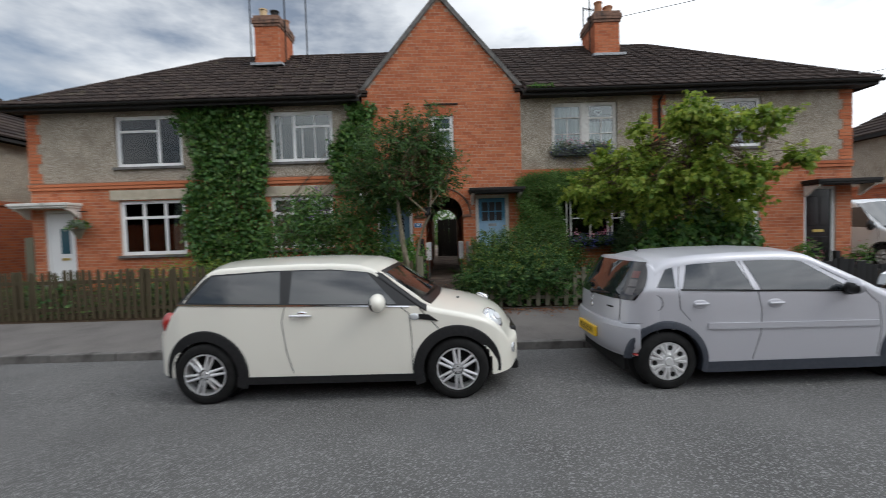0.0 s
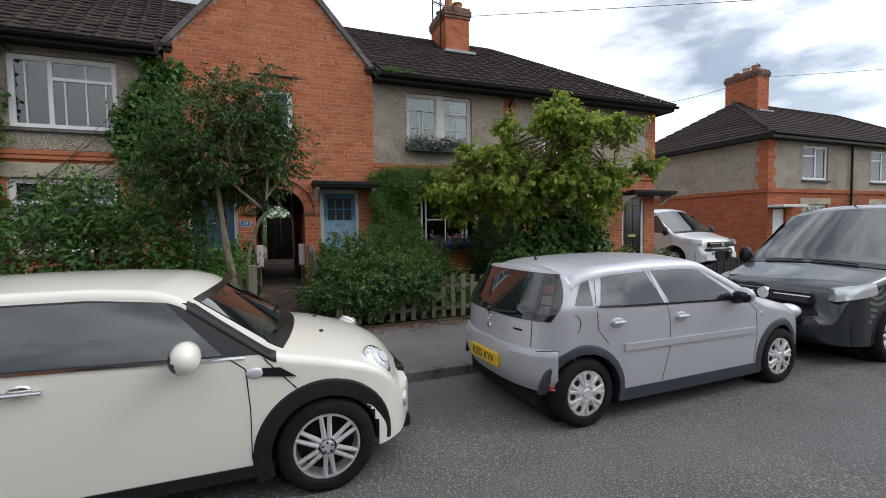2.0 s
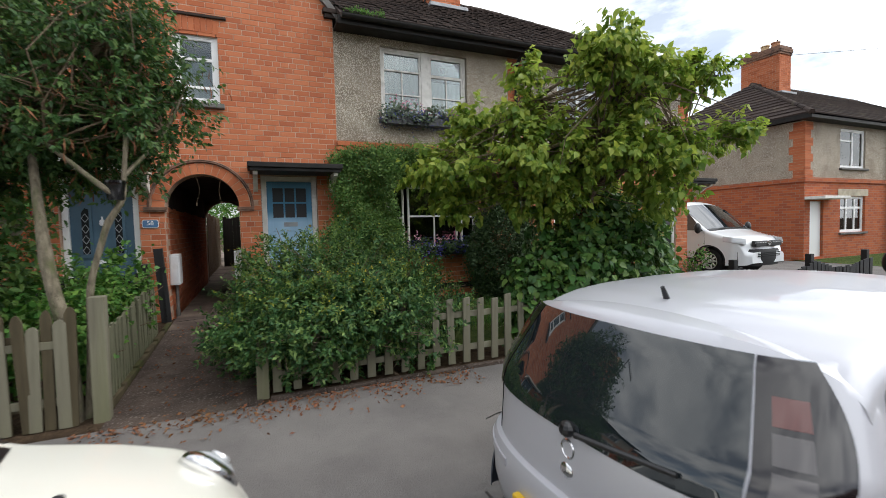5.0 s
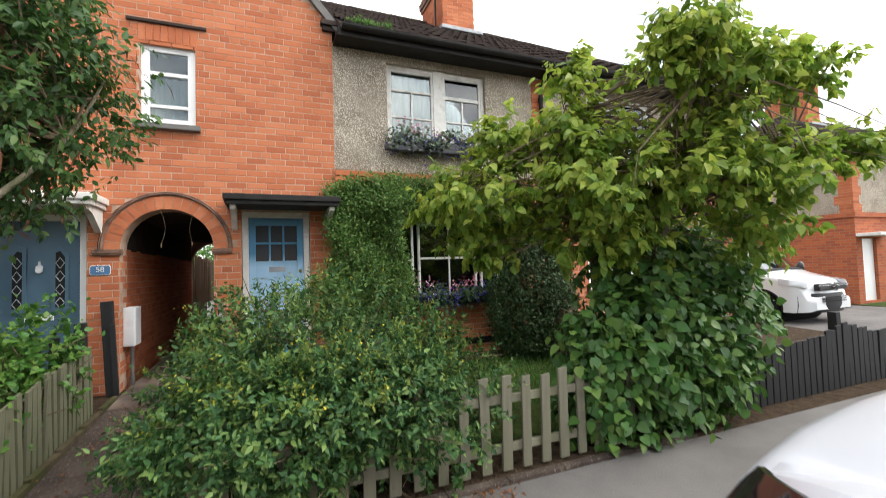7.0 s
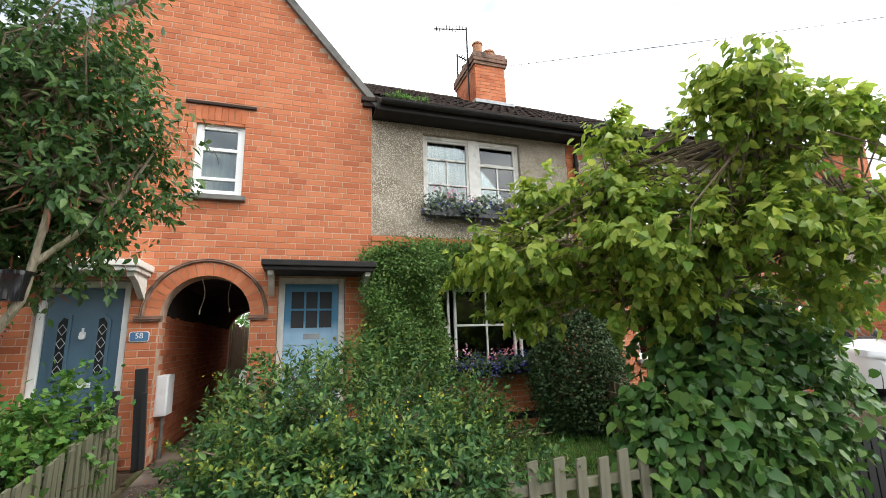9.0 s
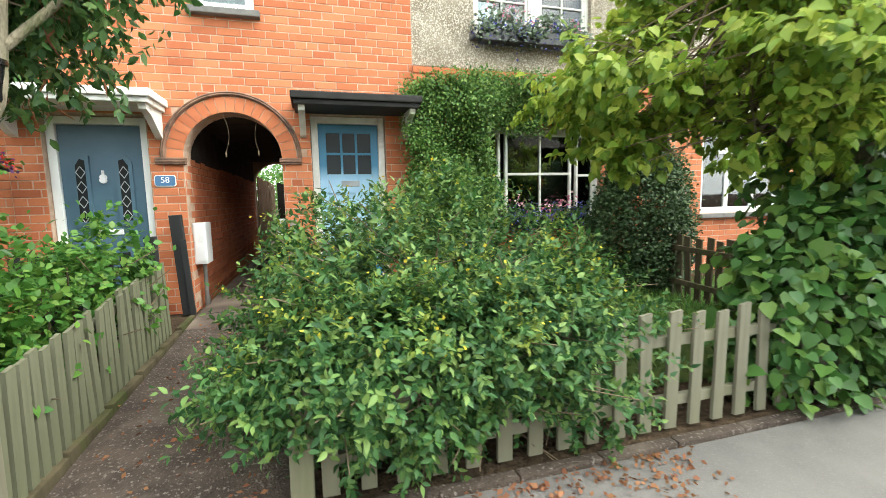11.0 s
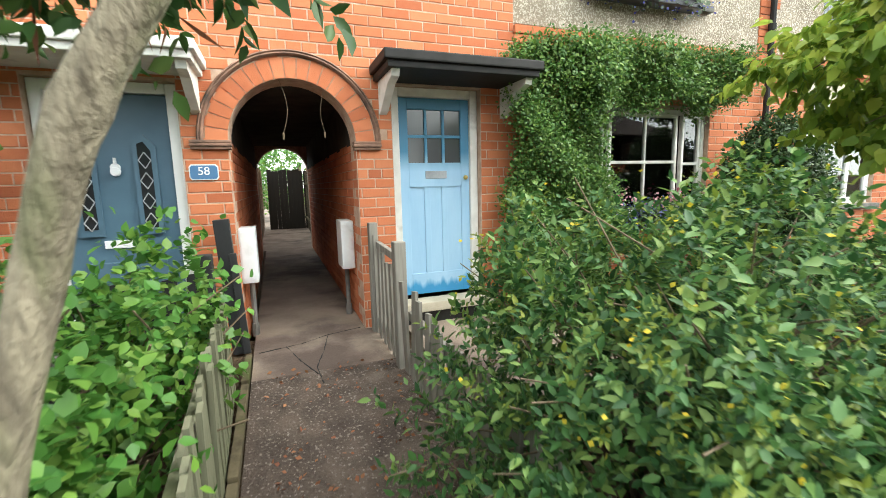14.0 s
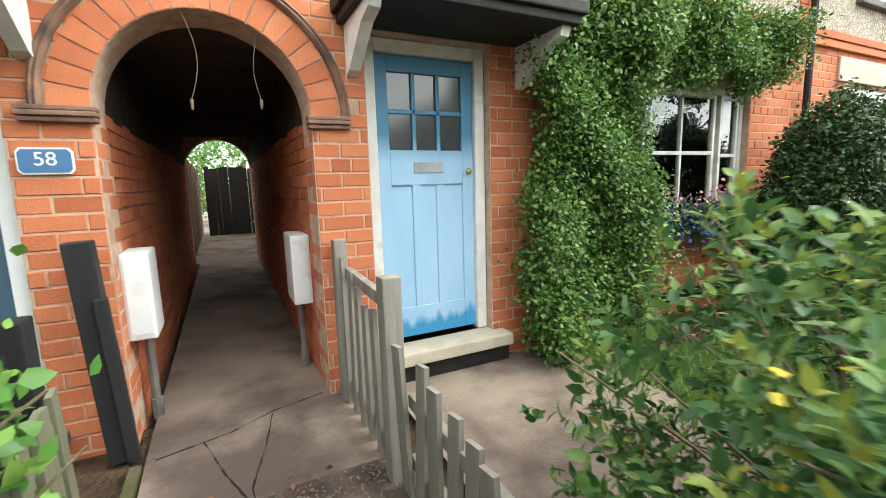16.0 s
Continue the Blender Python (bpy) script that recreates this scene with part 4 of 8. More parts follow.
# ---- neighbours ----
def neighbour(x0, x1, y0, y1, zg, facing_windows, ridge, name_label, chim, door_at=None):
    h = thing("neighbour_house", name_label, "house", kind="structure")
    bandz, top = 2.80, 4.72
    lows = [(a, b, 1.15, 2.36) for a, b in facing_windows]
    ups = [(a, b, 3.30, 4.60) for a, b in facing_windows]
    if door_at:
        lows = lows + [(door_at, door_at + 0.75, 0.4, 2.2)]
    bm = bmesh.new()
    pierced(bm, x0, x1, y0, y0 + 0.25, 0.1, bandz, lows)
    box(bm, x0, x0 + 0.25, y0 + 0.25, y1, 0.1, bandz)
    box(bm, x1 - 0.25, x1, y0 + 0.25, y1, 0.1, bandz)
    box(bm, x0 + 0.25, x1 - 0.25, y1 - 0.25, y1, 0.1, bandz)
    part("lower_wall", bm, M_brickwall, h, "red brick lower wall")
    bm = bmesh.new()
    pierced(bm, x0 + 0.02, x1 - 0.02, y0 + 0.02, y0 + 0.25, bandz, top, ups)
    box(bm, x0 + 0.02, x0 + 0.25, y0 + 0.25, y1, bandz, top)
    box(bm, x1 - 0.25, x1 - 0.02, y0 + 0.25, y1, bandz, top)
    part("upper_wall", bm, M_render, h, "grey-brown pebbledash upper wall")
    bm = bmesh.new()
    box(bm, x0 - 0.05, x1 + 0.05, y0 - 0.05, y0 + 0.018, bandz, bandz + 0.14, bevel=0.01)
    box(bm, x0 - 0.05, x0 + 0.018, y0 + 0.018, y1, bandz, bandz + 0.14, bevel=0.01)
    box(bm, x1 - 0.018, x1 + 0.05, y0 + 0.018, y1, bandz, bandz + 0.14, bevel=0.01)
    part("string_course", bm, M_brickwall, h)
    bm = bmesh.new()
    z, k = bandz + 0.14, 0
    while z < top - 0.05:
        w = (0.42, 0.30)[(k // 3) % 2]
        for xa, xb in ((x0 - 0.005, x0 + w), (x1 - w, x1 + 0.005)):
            box(bm, xa, xb, y0 - 0.005, y0 + 0.018, z + 0.004, z + 0.079)
        box(bm, x0 - 0.005, x0 + 0.018, y0 + 0.019, y0 + 0.75 - w, z + 0.004, z + 0.079)
        box(bm, x1 - 0.018, x1 + 0.005, y0 + 0.019, y0 + 0.75 - w, z + 0.004, z + 0.079)
        z += 0.083
        k += 1
    part("quoin", bm, M_brick, h, "toothed red brick quoin")
    ov = 0.35
    ex0, ex1, ey0, ey1 = x0 - ov, x1 + ov, y0 - ov, y1 + ov
    rx0, rx1, rz = ridge
    ry = (ey0 + ey1) / 2
    bm = bmesh.new()
    ez = 4.85
    slab(bm, [(ex0, ey0, ez), (ex1, ey0, ez), (rx1, ry, rz), (rx0, ry, rz)])
    slab(bm, [(ex0, ey1, ez), (ex1, ey1, ez), (rx1, ry, rz), (rx0, ry, rz)])
    slab(bm, [(ex0, ey0, ez), (ex0, ey1, ez), (rx0, ry, rz)])
    slab(bm, [(ex1, ey0, ez), (ex1, ey1, ez), (rx1, ry, rz)])
    rf = part("roof", bm, M_tile, h, "dark brown tiled hipped roof")
    # courses of tiles
    bm = bmesh.new()
    n = 15
    for i in range(n):
        a, b = i / n, (i + 1) / n
        for sx0, sx1, rxx0, rxx1 in ((ex0, ex1, rx0, rx1),):
            xa0, xb0 = sx0 + (rxx0 - sx0) * a, sx1 + (rxx1 - sx1) * a
            ya, za = ey0 + (ry - ey0) * a, ez + (rz - ez) * a
            yb, zb = ey0 + (ry - ey0) * b, ez + (rz - ez) * b
            xa1, xb1 = sx0 + (rxx0 - sx0) * b, sx1 + (rxx1 - sx1) * b
            slab(bm, [(xa0, ya, za + 0.045), (xb0, ya, za + 0.045), (xb1, yb, zb + 0.008), (xa1, yb, zb + 0.008)], 0.03)
            ya2, yb2 = ey0 + (ry - ey0) * a, ey1 + (ry - ey1) * a
            ya3, yb3 = ey0 + (ry - ey0) * b, ey1 + (ry - ey1) * b
            slab(bm, [(xa0, ya2, za + 0.045), (xa0, yb2, za + 0.045), (xa1, yb3, zb + 0.008), (xa1, ya3, zb + 0.008)], 0.03)
            slab(bm, [(xb0, ya2, za + 0.045), (xb0, yb2, za + 0.045), (xb1, yb3, zb + 0.008), (xb1, ya3, zb + 0.008)], 0.03)
    ridge_run(bm, (rx0, ry, rz), (rx1, ry, rz))
    ridge_run(bm, (ex0, ey0, ez), (rx0, ry, rz), 0.45, 0.085)
    ridge_run(bm, (ex1, ey0, ez), (rx1, ry, rz), 0.45, 0.085)
    part("tile_courses", bm, M_tile, rf)
    solid("fascia", M_black, h, (ex0, ex1, ey0, ey0 + 0.04, 4.70, 4.84), (ex0, ex0 + 0.04, ey0 + 0.04, ey1, 4.70, 4.84), (ex1 - 0.04, ex1, ey0 + 0.04, ey1, 4.70, 4.84), (ex0 + 0.04, ex1 - 0.04, ey0 + 0.04, y0 + 0.03, 4.70, 4.73))
    # near-black sheet in place of the shade behind the windows
    solid("room_backing", M_unlit, h, (x0 + 0.3, x1 - 0.3, y0 + 1.3, y0 + 1.4, 0.3, 4.7))
    for a, b in facing_windows:
        window(a, b, 3.30, 4.60, y0 + 0.07, [(0.0, 0.55, [(0.72, 0.06)], []), (0.55, 1.0, [], [])], M_white, "white plastic casement window", "net", owner=h)
        window(a, b, 1.15, 2.36, y0 + 0.07, G3, M_white, "white plastic window of three lights", "net", owner=h)
        solid("lintel", M_stone, h, (a - 0.15, b + 0.15, y0 - 0.02, y0 + 0.0, 2.365, 2.60), bevel=0.01)
    if door_at:
        solid("door", M_whitedoor, h, (door_at, door_at + 0.75, y0 + 0.08, y0 + 0.13, 0.35, 2.19), bevel=0.01, label="white plastic front door")
        solid("canopy", M_whitewood, h, (door_at - 0.3, door_at + 1.1, y0 - 0.55, y0 - 0.003, 2.24, 2.33), bevel=0.012, label="flaking white door canopy")
    for c in chim:
        chimney(*c, h)
    return h


M_brickwall = surface("red_brick_far", (0.40, 0.11, 0.045), (0.30, 0.075, 0.035), 14, 0.9, 0.4, 60, 0.004, stain=(0.26, 0.08, 0.05), stain_scale=1.6, spec=0.2)
bt = M_brickwall.node_tree
bk = bt.nodes.new("ShaderNodeTexBrick")
bk.inputs["Scale"].default_value = 1.0
bk.inputs["Brick Width"].default_value, bk.inputs["Row Height"].default_value, bk.inputs["Mortar Size"].default_value = 0.24, 0.083, 0.007
bk.inputs["Color1"].default_value, bk.inputs["Color2"].default_value, bk.inputs["Mortar"].default_value = (0.44, 0.12, 0.045, 1), (0.30, 0.08, 0.04, 1), (0.30, 0.17, 0.12, 1)
bco = bt.nodes.new("ShaderNodeTexCoord")
bsep, bcom, badd = bt.nodes.new("ShaderNodeSeparateXYZ"), bt.nodes.new("ShaderNodeCombineXYZ"), bt.nodes.new("ShaderNodeMath")
bt.links.new(bco.outputs["Object"], bsep.inputs[0])
bt.links.new(bsep.outputs["X"], badd.inputs[0])
bt.links.new(bsep.outputs["Y"], badd.inputs[1])
bt.links.new(badd.outputs[0], bcom.inputs["X"])
bt.links.new(bsep.outputs["Z"], bcom.inputs["Y"])
bt.links.new(bcom.outputs[0], bk.inputs["Vector"])
bt.links.new(bk.outputs["Color"], bt.nodes["Principled BSDF"].inputs["Base Color"])

east = neighbour(16.55, 30.0, 12.0, 19.0, 0.3, [(18.55, 20.1), (23.0, 24.6)], (19.6, 27.5, 7.15), "red brick and pebbledash house beyond the drive", [(20.1, 20.85, 14.75, 16.25, 6.6, 8.55, [(20.45, 15.1, 0.14, 0.13, M_terracotta), (20.45, 15.5, 0.14, 0.13, M_buff), (20.45, 15.95, 0.05, 0.12, M_terracotta)])], 16.85)
west = neighbour(-27.0, -13.3, 12.0, 19.0, 0.3, [(-16.5, -15.0)], (-24.0, -16.3, 7.15), "red brick and pebbledash house next to the terrace", [])
aerial(20.75, 15.2, 7.4, 9.0, 30, 0.6, "rooftop television aerial on a far chimney")
bm = bmesh.new()
rod(bm, (21.5, 11.93, 4.7), (21.5, 11.93, 0.4), 0.045)
part("downpipe", bm, M_black, east, "black downpipe")
# house across the road, seen in the car windows
opposite = neighbour(-9.0, 7.0, -16.5, -10.0, 0.1, [], (-5.5, 3.5, 7.0), "pale house across the road", [])
opposite_w = neighbour(-28.0, -12.0, -16.5, -10.0, 0.1, [], (-24.5, -15.5, 7.0), "pale house across the road", [])
opposite_e = neighbour(10.0, 28.0, -16.5, -10.0, 0.1, [], (13.5, 24.5, 7.0), "pale house across the road", [])
strip("front_lawn_opposite", -60, 60, [(-10.3, 0.12), (-4.6, 0.12)], M_grass, "front gardens across the road")
# overhead cable
for a, b in (((5.0, 13.9, 8.0), (30, -2, 7.2)), ((20.3, 15.3, 8.3), (34, 3, 8.0)), ((12.0, 15.5, 6.3), (19.4, 15.3, 7.9))):
    bm = bmesh.new()
    pa, pb = Vector(a), Vector(b)
    tube(bm, [pa.lerp(pb, i / 12) - Vector((0, 0, 0.25 * math.sin(math.pi * i / 12))) for i in range(13)], [0.008] * 13, 5)
    tagged(part("overhead_cable", bm, M_black, None), "thin black overhead cable between the houses", "cable")


# ---- vehicles ----
M_tyre = surface("tyre_rubber", (0.009, 0.009, 0.009), (0.015, 0.015, 0.015), 14, 0.85, 0.3, 70, 0.002, spec=0.2)
M_alloy = plain("alloy_wheel", (0.72, 0.72, 0.73), 0.3, 0.6)
M_hub = plain("silver_hubcap", (0.66, 0.66, 0.66), 0.4, 0.35)
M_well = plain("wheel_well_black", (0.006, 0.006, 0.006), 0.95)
M_trim = surface("dark_plastic_trim", (0.010, 0.010, 0.011), (0.016, 0.016, 0.017), 30, 0.6, 0.2, 200, 0.001, spec=0.3)
M_carglass = glass("tinted_car_glass", (0.012, 0.016, 0.018), 0.015)
M_carglass.node_tree.nodes["Principled BSDF"].inputs["Coat Weight"].default_value = 1.0
M_carglass.node_tree.nodes["Principled BSDF"].inputs["Coat IOR"].default_value = 1.65
M_carglass.node_tree.nodes["Principled BSDF"].inputs["Coat Roughness"].default_value = 0.01
M_cream = plain("cream_white_car_paint", (0.80, 0.775, 0.69), 0.35, 0.0, 1.0)
M_silver = plain("silver_car_paint", (0.52, 0.52, 0.56), 0.42, 0.3, 0.6)
M_navy = plain("dark_grey_van_paint", (0.012, 0.017, 0.026), 0.3, 0.0, 1.0)
M_vanwhite = plain("white_van_paint", (0.74, 0.76, 0.78), 0.35, 0.0, 1.0)
M_lamp = plain("headlamp_glass", (0.62, 0.64, 0.66), 0.08, 0.25, 1.0)
M_lampdark = plain("smoked_lamp_glass", (0.014, 0.010, 0.011), 0.08, 0.0, 1.0)
M_red = plain("red_lamp", (0.35, 0.02, 0.015), 0.15, 0.0, 1.0)
M_plate = plain("yellow_number_plate", (0.72, 0.45, 0.02), 0.4)
M_platewhite = plain("white_number_plate", (0.7, 0.7, 0.68), 0.4)
M_ink = plain("black_ink", (0.008, 0.008, 0.008), 0.5)
M_ring = plain("grey_green_ring_print", (0.16, 0.18, 0.15), 0.4, 0.0, 0.5)


class Shape:
    """A car's outer skin: plan, side profile and lean of the upper sides, forward along x."""
    def __init__(self, top, low, plan, belt, lean, rc, crown, wrap=0.10):
        self.top, self.low, self.plan, self.belt = [tuple(zip(*k)) for k in (top, low, plan, belt)]
        self.lean, self.rc, self.crown, self.wrap = lean, rc, crown, wrap
        self.x0, self.x1 = top[0][0], top[-1][0]
        fine = np.linspace(self.x0, self.x1, 401)
        ker = np.hanning(15)
        ker /= ker.sum()
        def soft(k):
            v = np.interp(fine, k[0], k[1])
            return np.convolve(np.pad(v, 7, mode='edge'), ker, 'valid')
        self.fine = fine
        self.t, self.b, self.w, self.l = soft(self.top), soft(self.low), soft(self.plan), soft(self.belt)

    def get(self, x):
        return [float(np.interp(x, self.fine, k)) for k in (self.t, self.b, self.w, self.l)]

    def side(self, x, z):
        """Half width of the skin at (x, z)."""
        t, b, w, l = self.get(x)
        mid = b + (l - b) * 0.55
        y = w - 0.055 * abs((z - mid) / max(0.2, l - b)) ** 2.2 * min(1.0, w)
        if z > l:
            y -= self.lean * (z - l)
        return y

    def bent(self, x, k):
        """Height of the top line, curved in plan: k runs from 0 in the middle to 1 at the edge."""
        return self.get(x + self.wrap * max(-1.0, min(1.0, x / 0.3)) * k * k)[0] - self.crown * k * k

    def height(self, x, y):
        t = self.bent(x, 1.0)
        e = max(0.05, self.side(x, t - self.rc) - self.rc)
        return self.bent(x, min(1.0, abs(y) / e))

    def section(self, x):
        t, b, w, l = self.get(x)
        te = max(b + 0.12, self.bent(x, 1.0))
        rc = min(self.rc, (te - b) * 0.4)
        pts = [(self.side(x, z), z) for z in np.linspace(b, te - rc, 22)]
        e, zc = pts[-1]
        for a in np.linspace(0.15, math.pi / 2, 5):
            pts.append((e - rc + rc * math.cos(a), zc + rc * math.sin(a)))
        ye = pts[-1][0]
        for k in (0.8, 0.6, 0.4, 0.2, 0.0):
            pts.append((ye * k, max(self.bent(x, k), te)))
        return pts

    def tail(self, line, depth, n):
        """A rounded rear end: place(s, z, off) gives a point of it, s from -1 to 1 across; line: rear edge over height."""
        zs, xs = zip(*line)

        def place(s, z, off=0.0):
            x0 = float(np.interp(z, zs, xs))
            a = float(np.interp(z, (0.85, 1.25), depth))
            u = abs(s) * math.pi / 2
            w = self.side(x0 + a, z)
            cu, su = max(0.0, math.cos(u)) ** (2 / n), math.sin(u) ** (2 / n)
            y = w * su
            g = Vector((-(cu ** (n - 1)) / a, (su ** (n - 1)) / w, 0.0)).normalized()
            q = Vector((x0 + a * (1 - cu), y, z)) + g * off
            return Vector((q.x, q.y if s >= 0 else -q.y, q.z))
        return place

    def tail_shell(self, place, z0, z1, join, wheels, arch_r, rows=40, cols=64):
        """The painted rear end from z0 to z1, closed over to the roof at x = join."""
        bm = bmesh.new()
        ss = np.linspace(-1, 1, cols + 1)
        grid = [[bm.verts.new(place(s, z0 + (z1 - 0.14 * abs(s) ** 3 - z0) * k, 0.001)) for s in ss] for k in np.linspace(0, 1, rows)]
        last = [v.co.copy() for v in grid[-1]]
        for k in (0.25, 0.5, 0.75, 1.0):
            ring = []
            for c in last:
                x = max(c.x, join)
                y = c.y * 0.84
                e = Vector((x, y, self.height(x, y) + 0.001))
                q = c.lerp(e, k)
                q.z = c.z + (e.z - c.z) * math.sin(k * math.pi / 2)
                ring.append(bm.verts.new(q))
            grid.append(ring)
        for ra, rb in zip(grid, grid[1:]):
            for i in range(cols):
                m = (ra[i].co + rb[i + 1].co) / 2
                if abs(m.y) > 0.4 and any((m.x - wx) ** 2 + (m.z - wz) ** 2 < arch_r ** 2 for wx, wz in wheels):
                    continue
                bm.faces.new((ra[i], ra[i + 1], rb[i + 1], rb[i]))
        return bm

    def body(self, wheels, arch_r, stations=130, start=None):
        bm = bmesh.new()
        rows = []
        for x in np.linspace(self.x0 if start is None else start, self.x1, stations):
            sec = self.section(x)
            ring = [(x, -y, z) for y, z in sec] + [(x, y, z) for y, z in sec[-2::-1]]
            rows.append([bm.verts.new(p) for p in ring])
        for ra, rb in zip(rows, rows[1:]):
            for i in range(len(ra) - 1):
                c = (ra[i].co + ra[i + 1].co + rb[i].co + rb[i + 1].co) / 4
                if abs(c.y) > 0.4 and any((c.x - wx) ** 2 + (c.z - wz) ** 2 < arch_r ** 2 for wx, wz in wheels):
                    continue
                bm.faces.new((ra[i], rb[i], rb[i + 1], ra[i + 1]))
        bm.faces.new(rows[0])
        bm.faces.new(rows[-1][::-1])
        return bm

    def side_patch(self, low, up, sign, off=0.004, cols=14, rows=5, thick=0.01):
        """A piece of the flank between two lines of (x, z) points."""
        bm = bmesh.new()
        lx, lz = zip(*low)
        ux, uz = zip(*up)
        grid = []
        for i in range(cols + 1):
            s = i / cols
            xa, xb = lx[0] + (lx[-1] - lx[0]) * s, ux[0] + (ux[-1] - ux[0]) * s
            za, zb = np.interp(xa, lx, lz), np.interp(xb, ux, uz)
            col = []
            for j in range(rows + 1):
                k = j / rows
                x, z = xa + (xb - xa) * k, za + (zb - za) * k
                col.append((x, z, self.side(x, z)))
            grid.append(col)
        a = [[bm.verts.new((x, sign * (y + off), z)) for x, z, y in col] for col in grid]
        b = [[bm.verts.new((x, sign * (y + off - thick), z)) for x, z, y in col] for col in grid]
        skin(bm, a, b)
        return bm

    def corner_patch(self, xa, xb, sign, off=0.005, cols=14, rows=6, thick=0.012, k0=0.0, k1=1.0):
        """The rounded edge between flank and top from xa to xb."""
        bm = bmesh.new()
        a, b = [], []
        for i in range(cols + 1):
            x = xa + (xb - xa) * i / cols
            t, lo, w, l = self.get(x)
            te = self.bent(x, 1.0)
            rc = min(self.rc, (te - lo) * 0.4)
            zc = te - rc
            e = self.side(x, zc)
            ra, rb = [], []
            for j in range(rows + 1):
                u = (k0 + (k1 - k0) * j / rows) * math.pi / 2
                for ring, o in ((ra, off), (rb, off - thick)):
                    ring.append(bm.verts.new((x, sign * (e - rc + (rc + o) * math.cos(u)), zc + (rc + o) * math.sin(u))))
            a.append(ra)
            b.append(rb)
        skin(bm, a, b)
        return bm

    def top_patch(self, xa, xb, ya, yb, off=0.006, cols=14, rows=10, thick=0.012, bow=0.0):
        """A piece of the upper skin from xa to xb, half width ya to yb; bow: how far its ends' middle runs ahead."""
        bm = bmesh.new()
        a, b = [], []
        n = Vector((0, 0, 1))
        for i in range(rows + 1):
            k = i / rows
            ca, cb = [], []
            for j in range(cols + 1):
                v = 2 * j / cols - 1
                y = v * (ya + (yb - ya) * k)
                x = xa + (xb - xa) * k + bow * (1 - v * v)
                z = self.height(x, y)
                s = (self.height(x + 0.02, y) - self.height(x - 0.02, y)) / 0.04
                n = Vector((-s, 0, 1)).normalized()
                p = Vector((x, y, z))
                ca.append(bm.verts.new(p + n * off))
                cb.append(bm.verts.new(p + n * (off - thick)))
            a.append(ca)
            b.append(cb)
        skin(bm, a, b)
        return bm


def tail_patch(place, outline, off=0.006, thick=0.01, cols=16, rows=8):
    """A shell on a rear end; outline(k) gives (s from, s to, z at its two ends) for k from 0 to 1 upwards."""
    bm = bmesh.new()
    a, b = [], []
    for i in range(rows + 1):
        s0, s1, z0, z1 = outline(i / rows)
        pts = [(s0 + (s1 - s0) * j / cols, z0 + (z1 - z0) * j / cols) for j in range(cols + 1)]
        a.append([bm.verts.new(place(u, z, off)) for u, z in pts])
        b.append([bm.verts.new(place(u, z, off - thick)) for u, z in pts])
    skin(bm, a, b)
    return bm


def skin(bm, a, b):
    """Closes two grids of vertices into a thin shell."""
    m, n = len(a), len(a[0])
    for i in range(m - 1):
        for j in range(n - 1):
            bm.faces.new((a[i][j], a[i + 1][j], a[i + 1][j + 1], a[i][j + 1]))
            bm.faces.new((b[i][j], b[i][j + 1], b[i + 1][j + 1], b[i + 1][j]))
    edge = [(i, 0) for i in range(m)] + [(m - 1, j) for j in range(1, n)] + [(i, n - 1) for i in range(m - 2, -1, -1)] + [(0, j) for j in range(n - 2, 0, -1)]
    for (i, j), (p, q) in zip(edge, edge[1:] + edge[:1]):
        bm.faces.new((a[i][j], a[p][q], b[p][q], b[i][j]))


def lathe(bm, profile, centre, seg=36):
    """A ring about the y axis from (radius, y) points."""
    cx, cy, cz = centre
    rings = []
    for i in range(seg):
        u = 2 * math.pi * i / seg
        rings.append([bm.verts.new((cx + r * math.cos(u), cy + y, cz + r * math.sin(u))) for r, y in profile])
    for i in range(seg):
        p, q = rings[i], rings[(i + 1) % seg]
        for j in range(len(profile) - 1):
            bm.faces.new((p[j], p[j + 1], q[j + 1], q[j]))


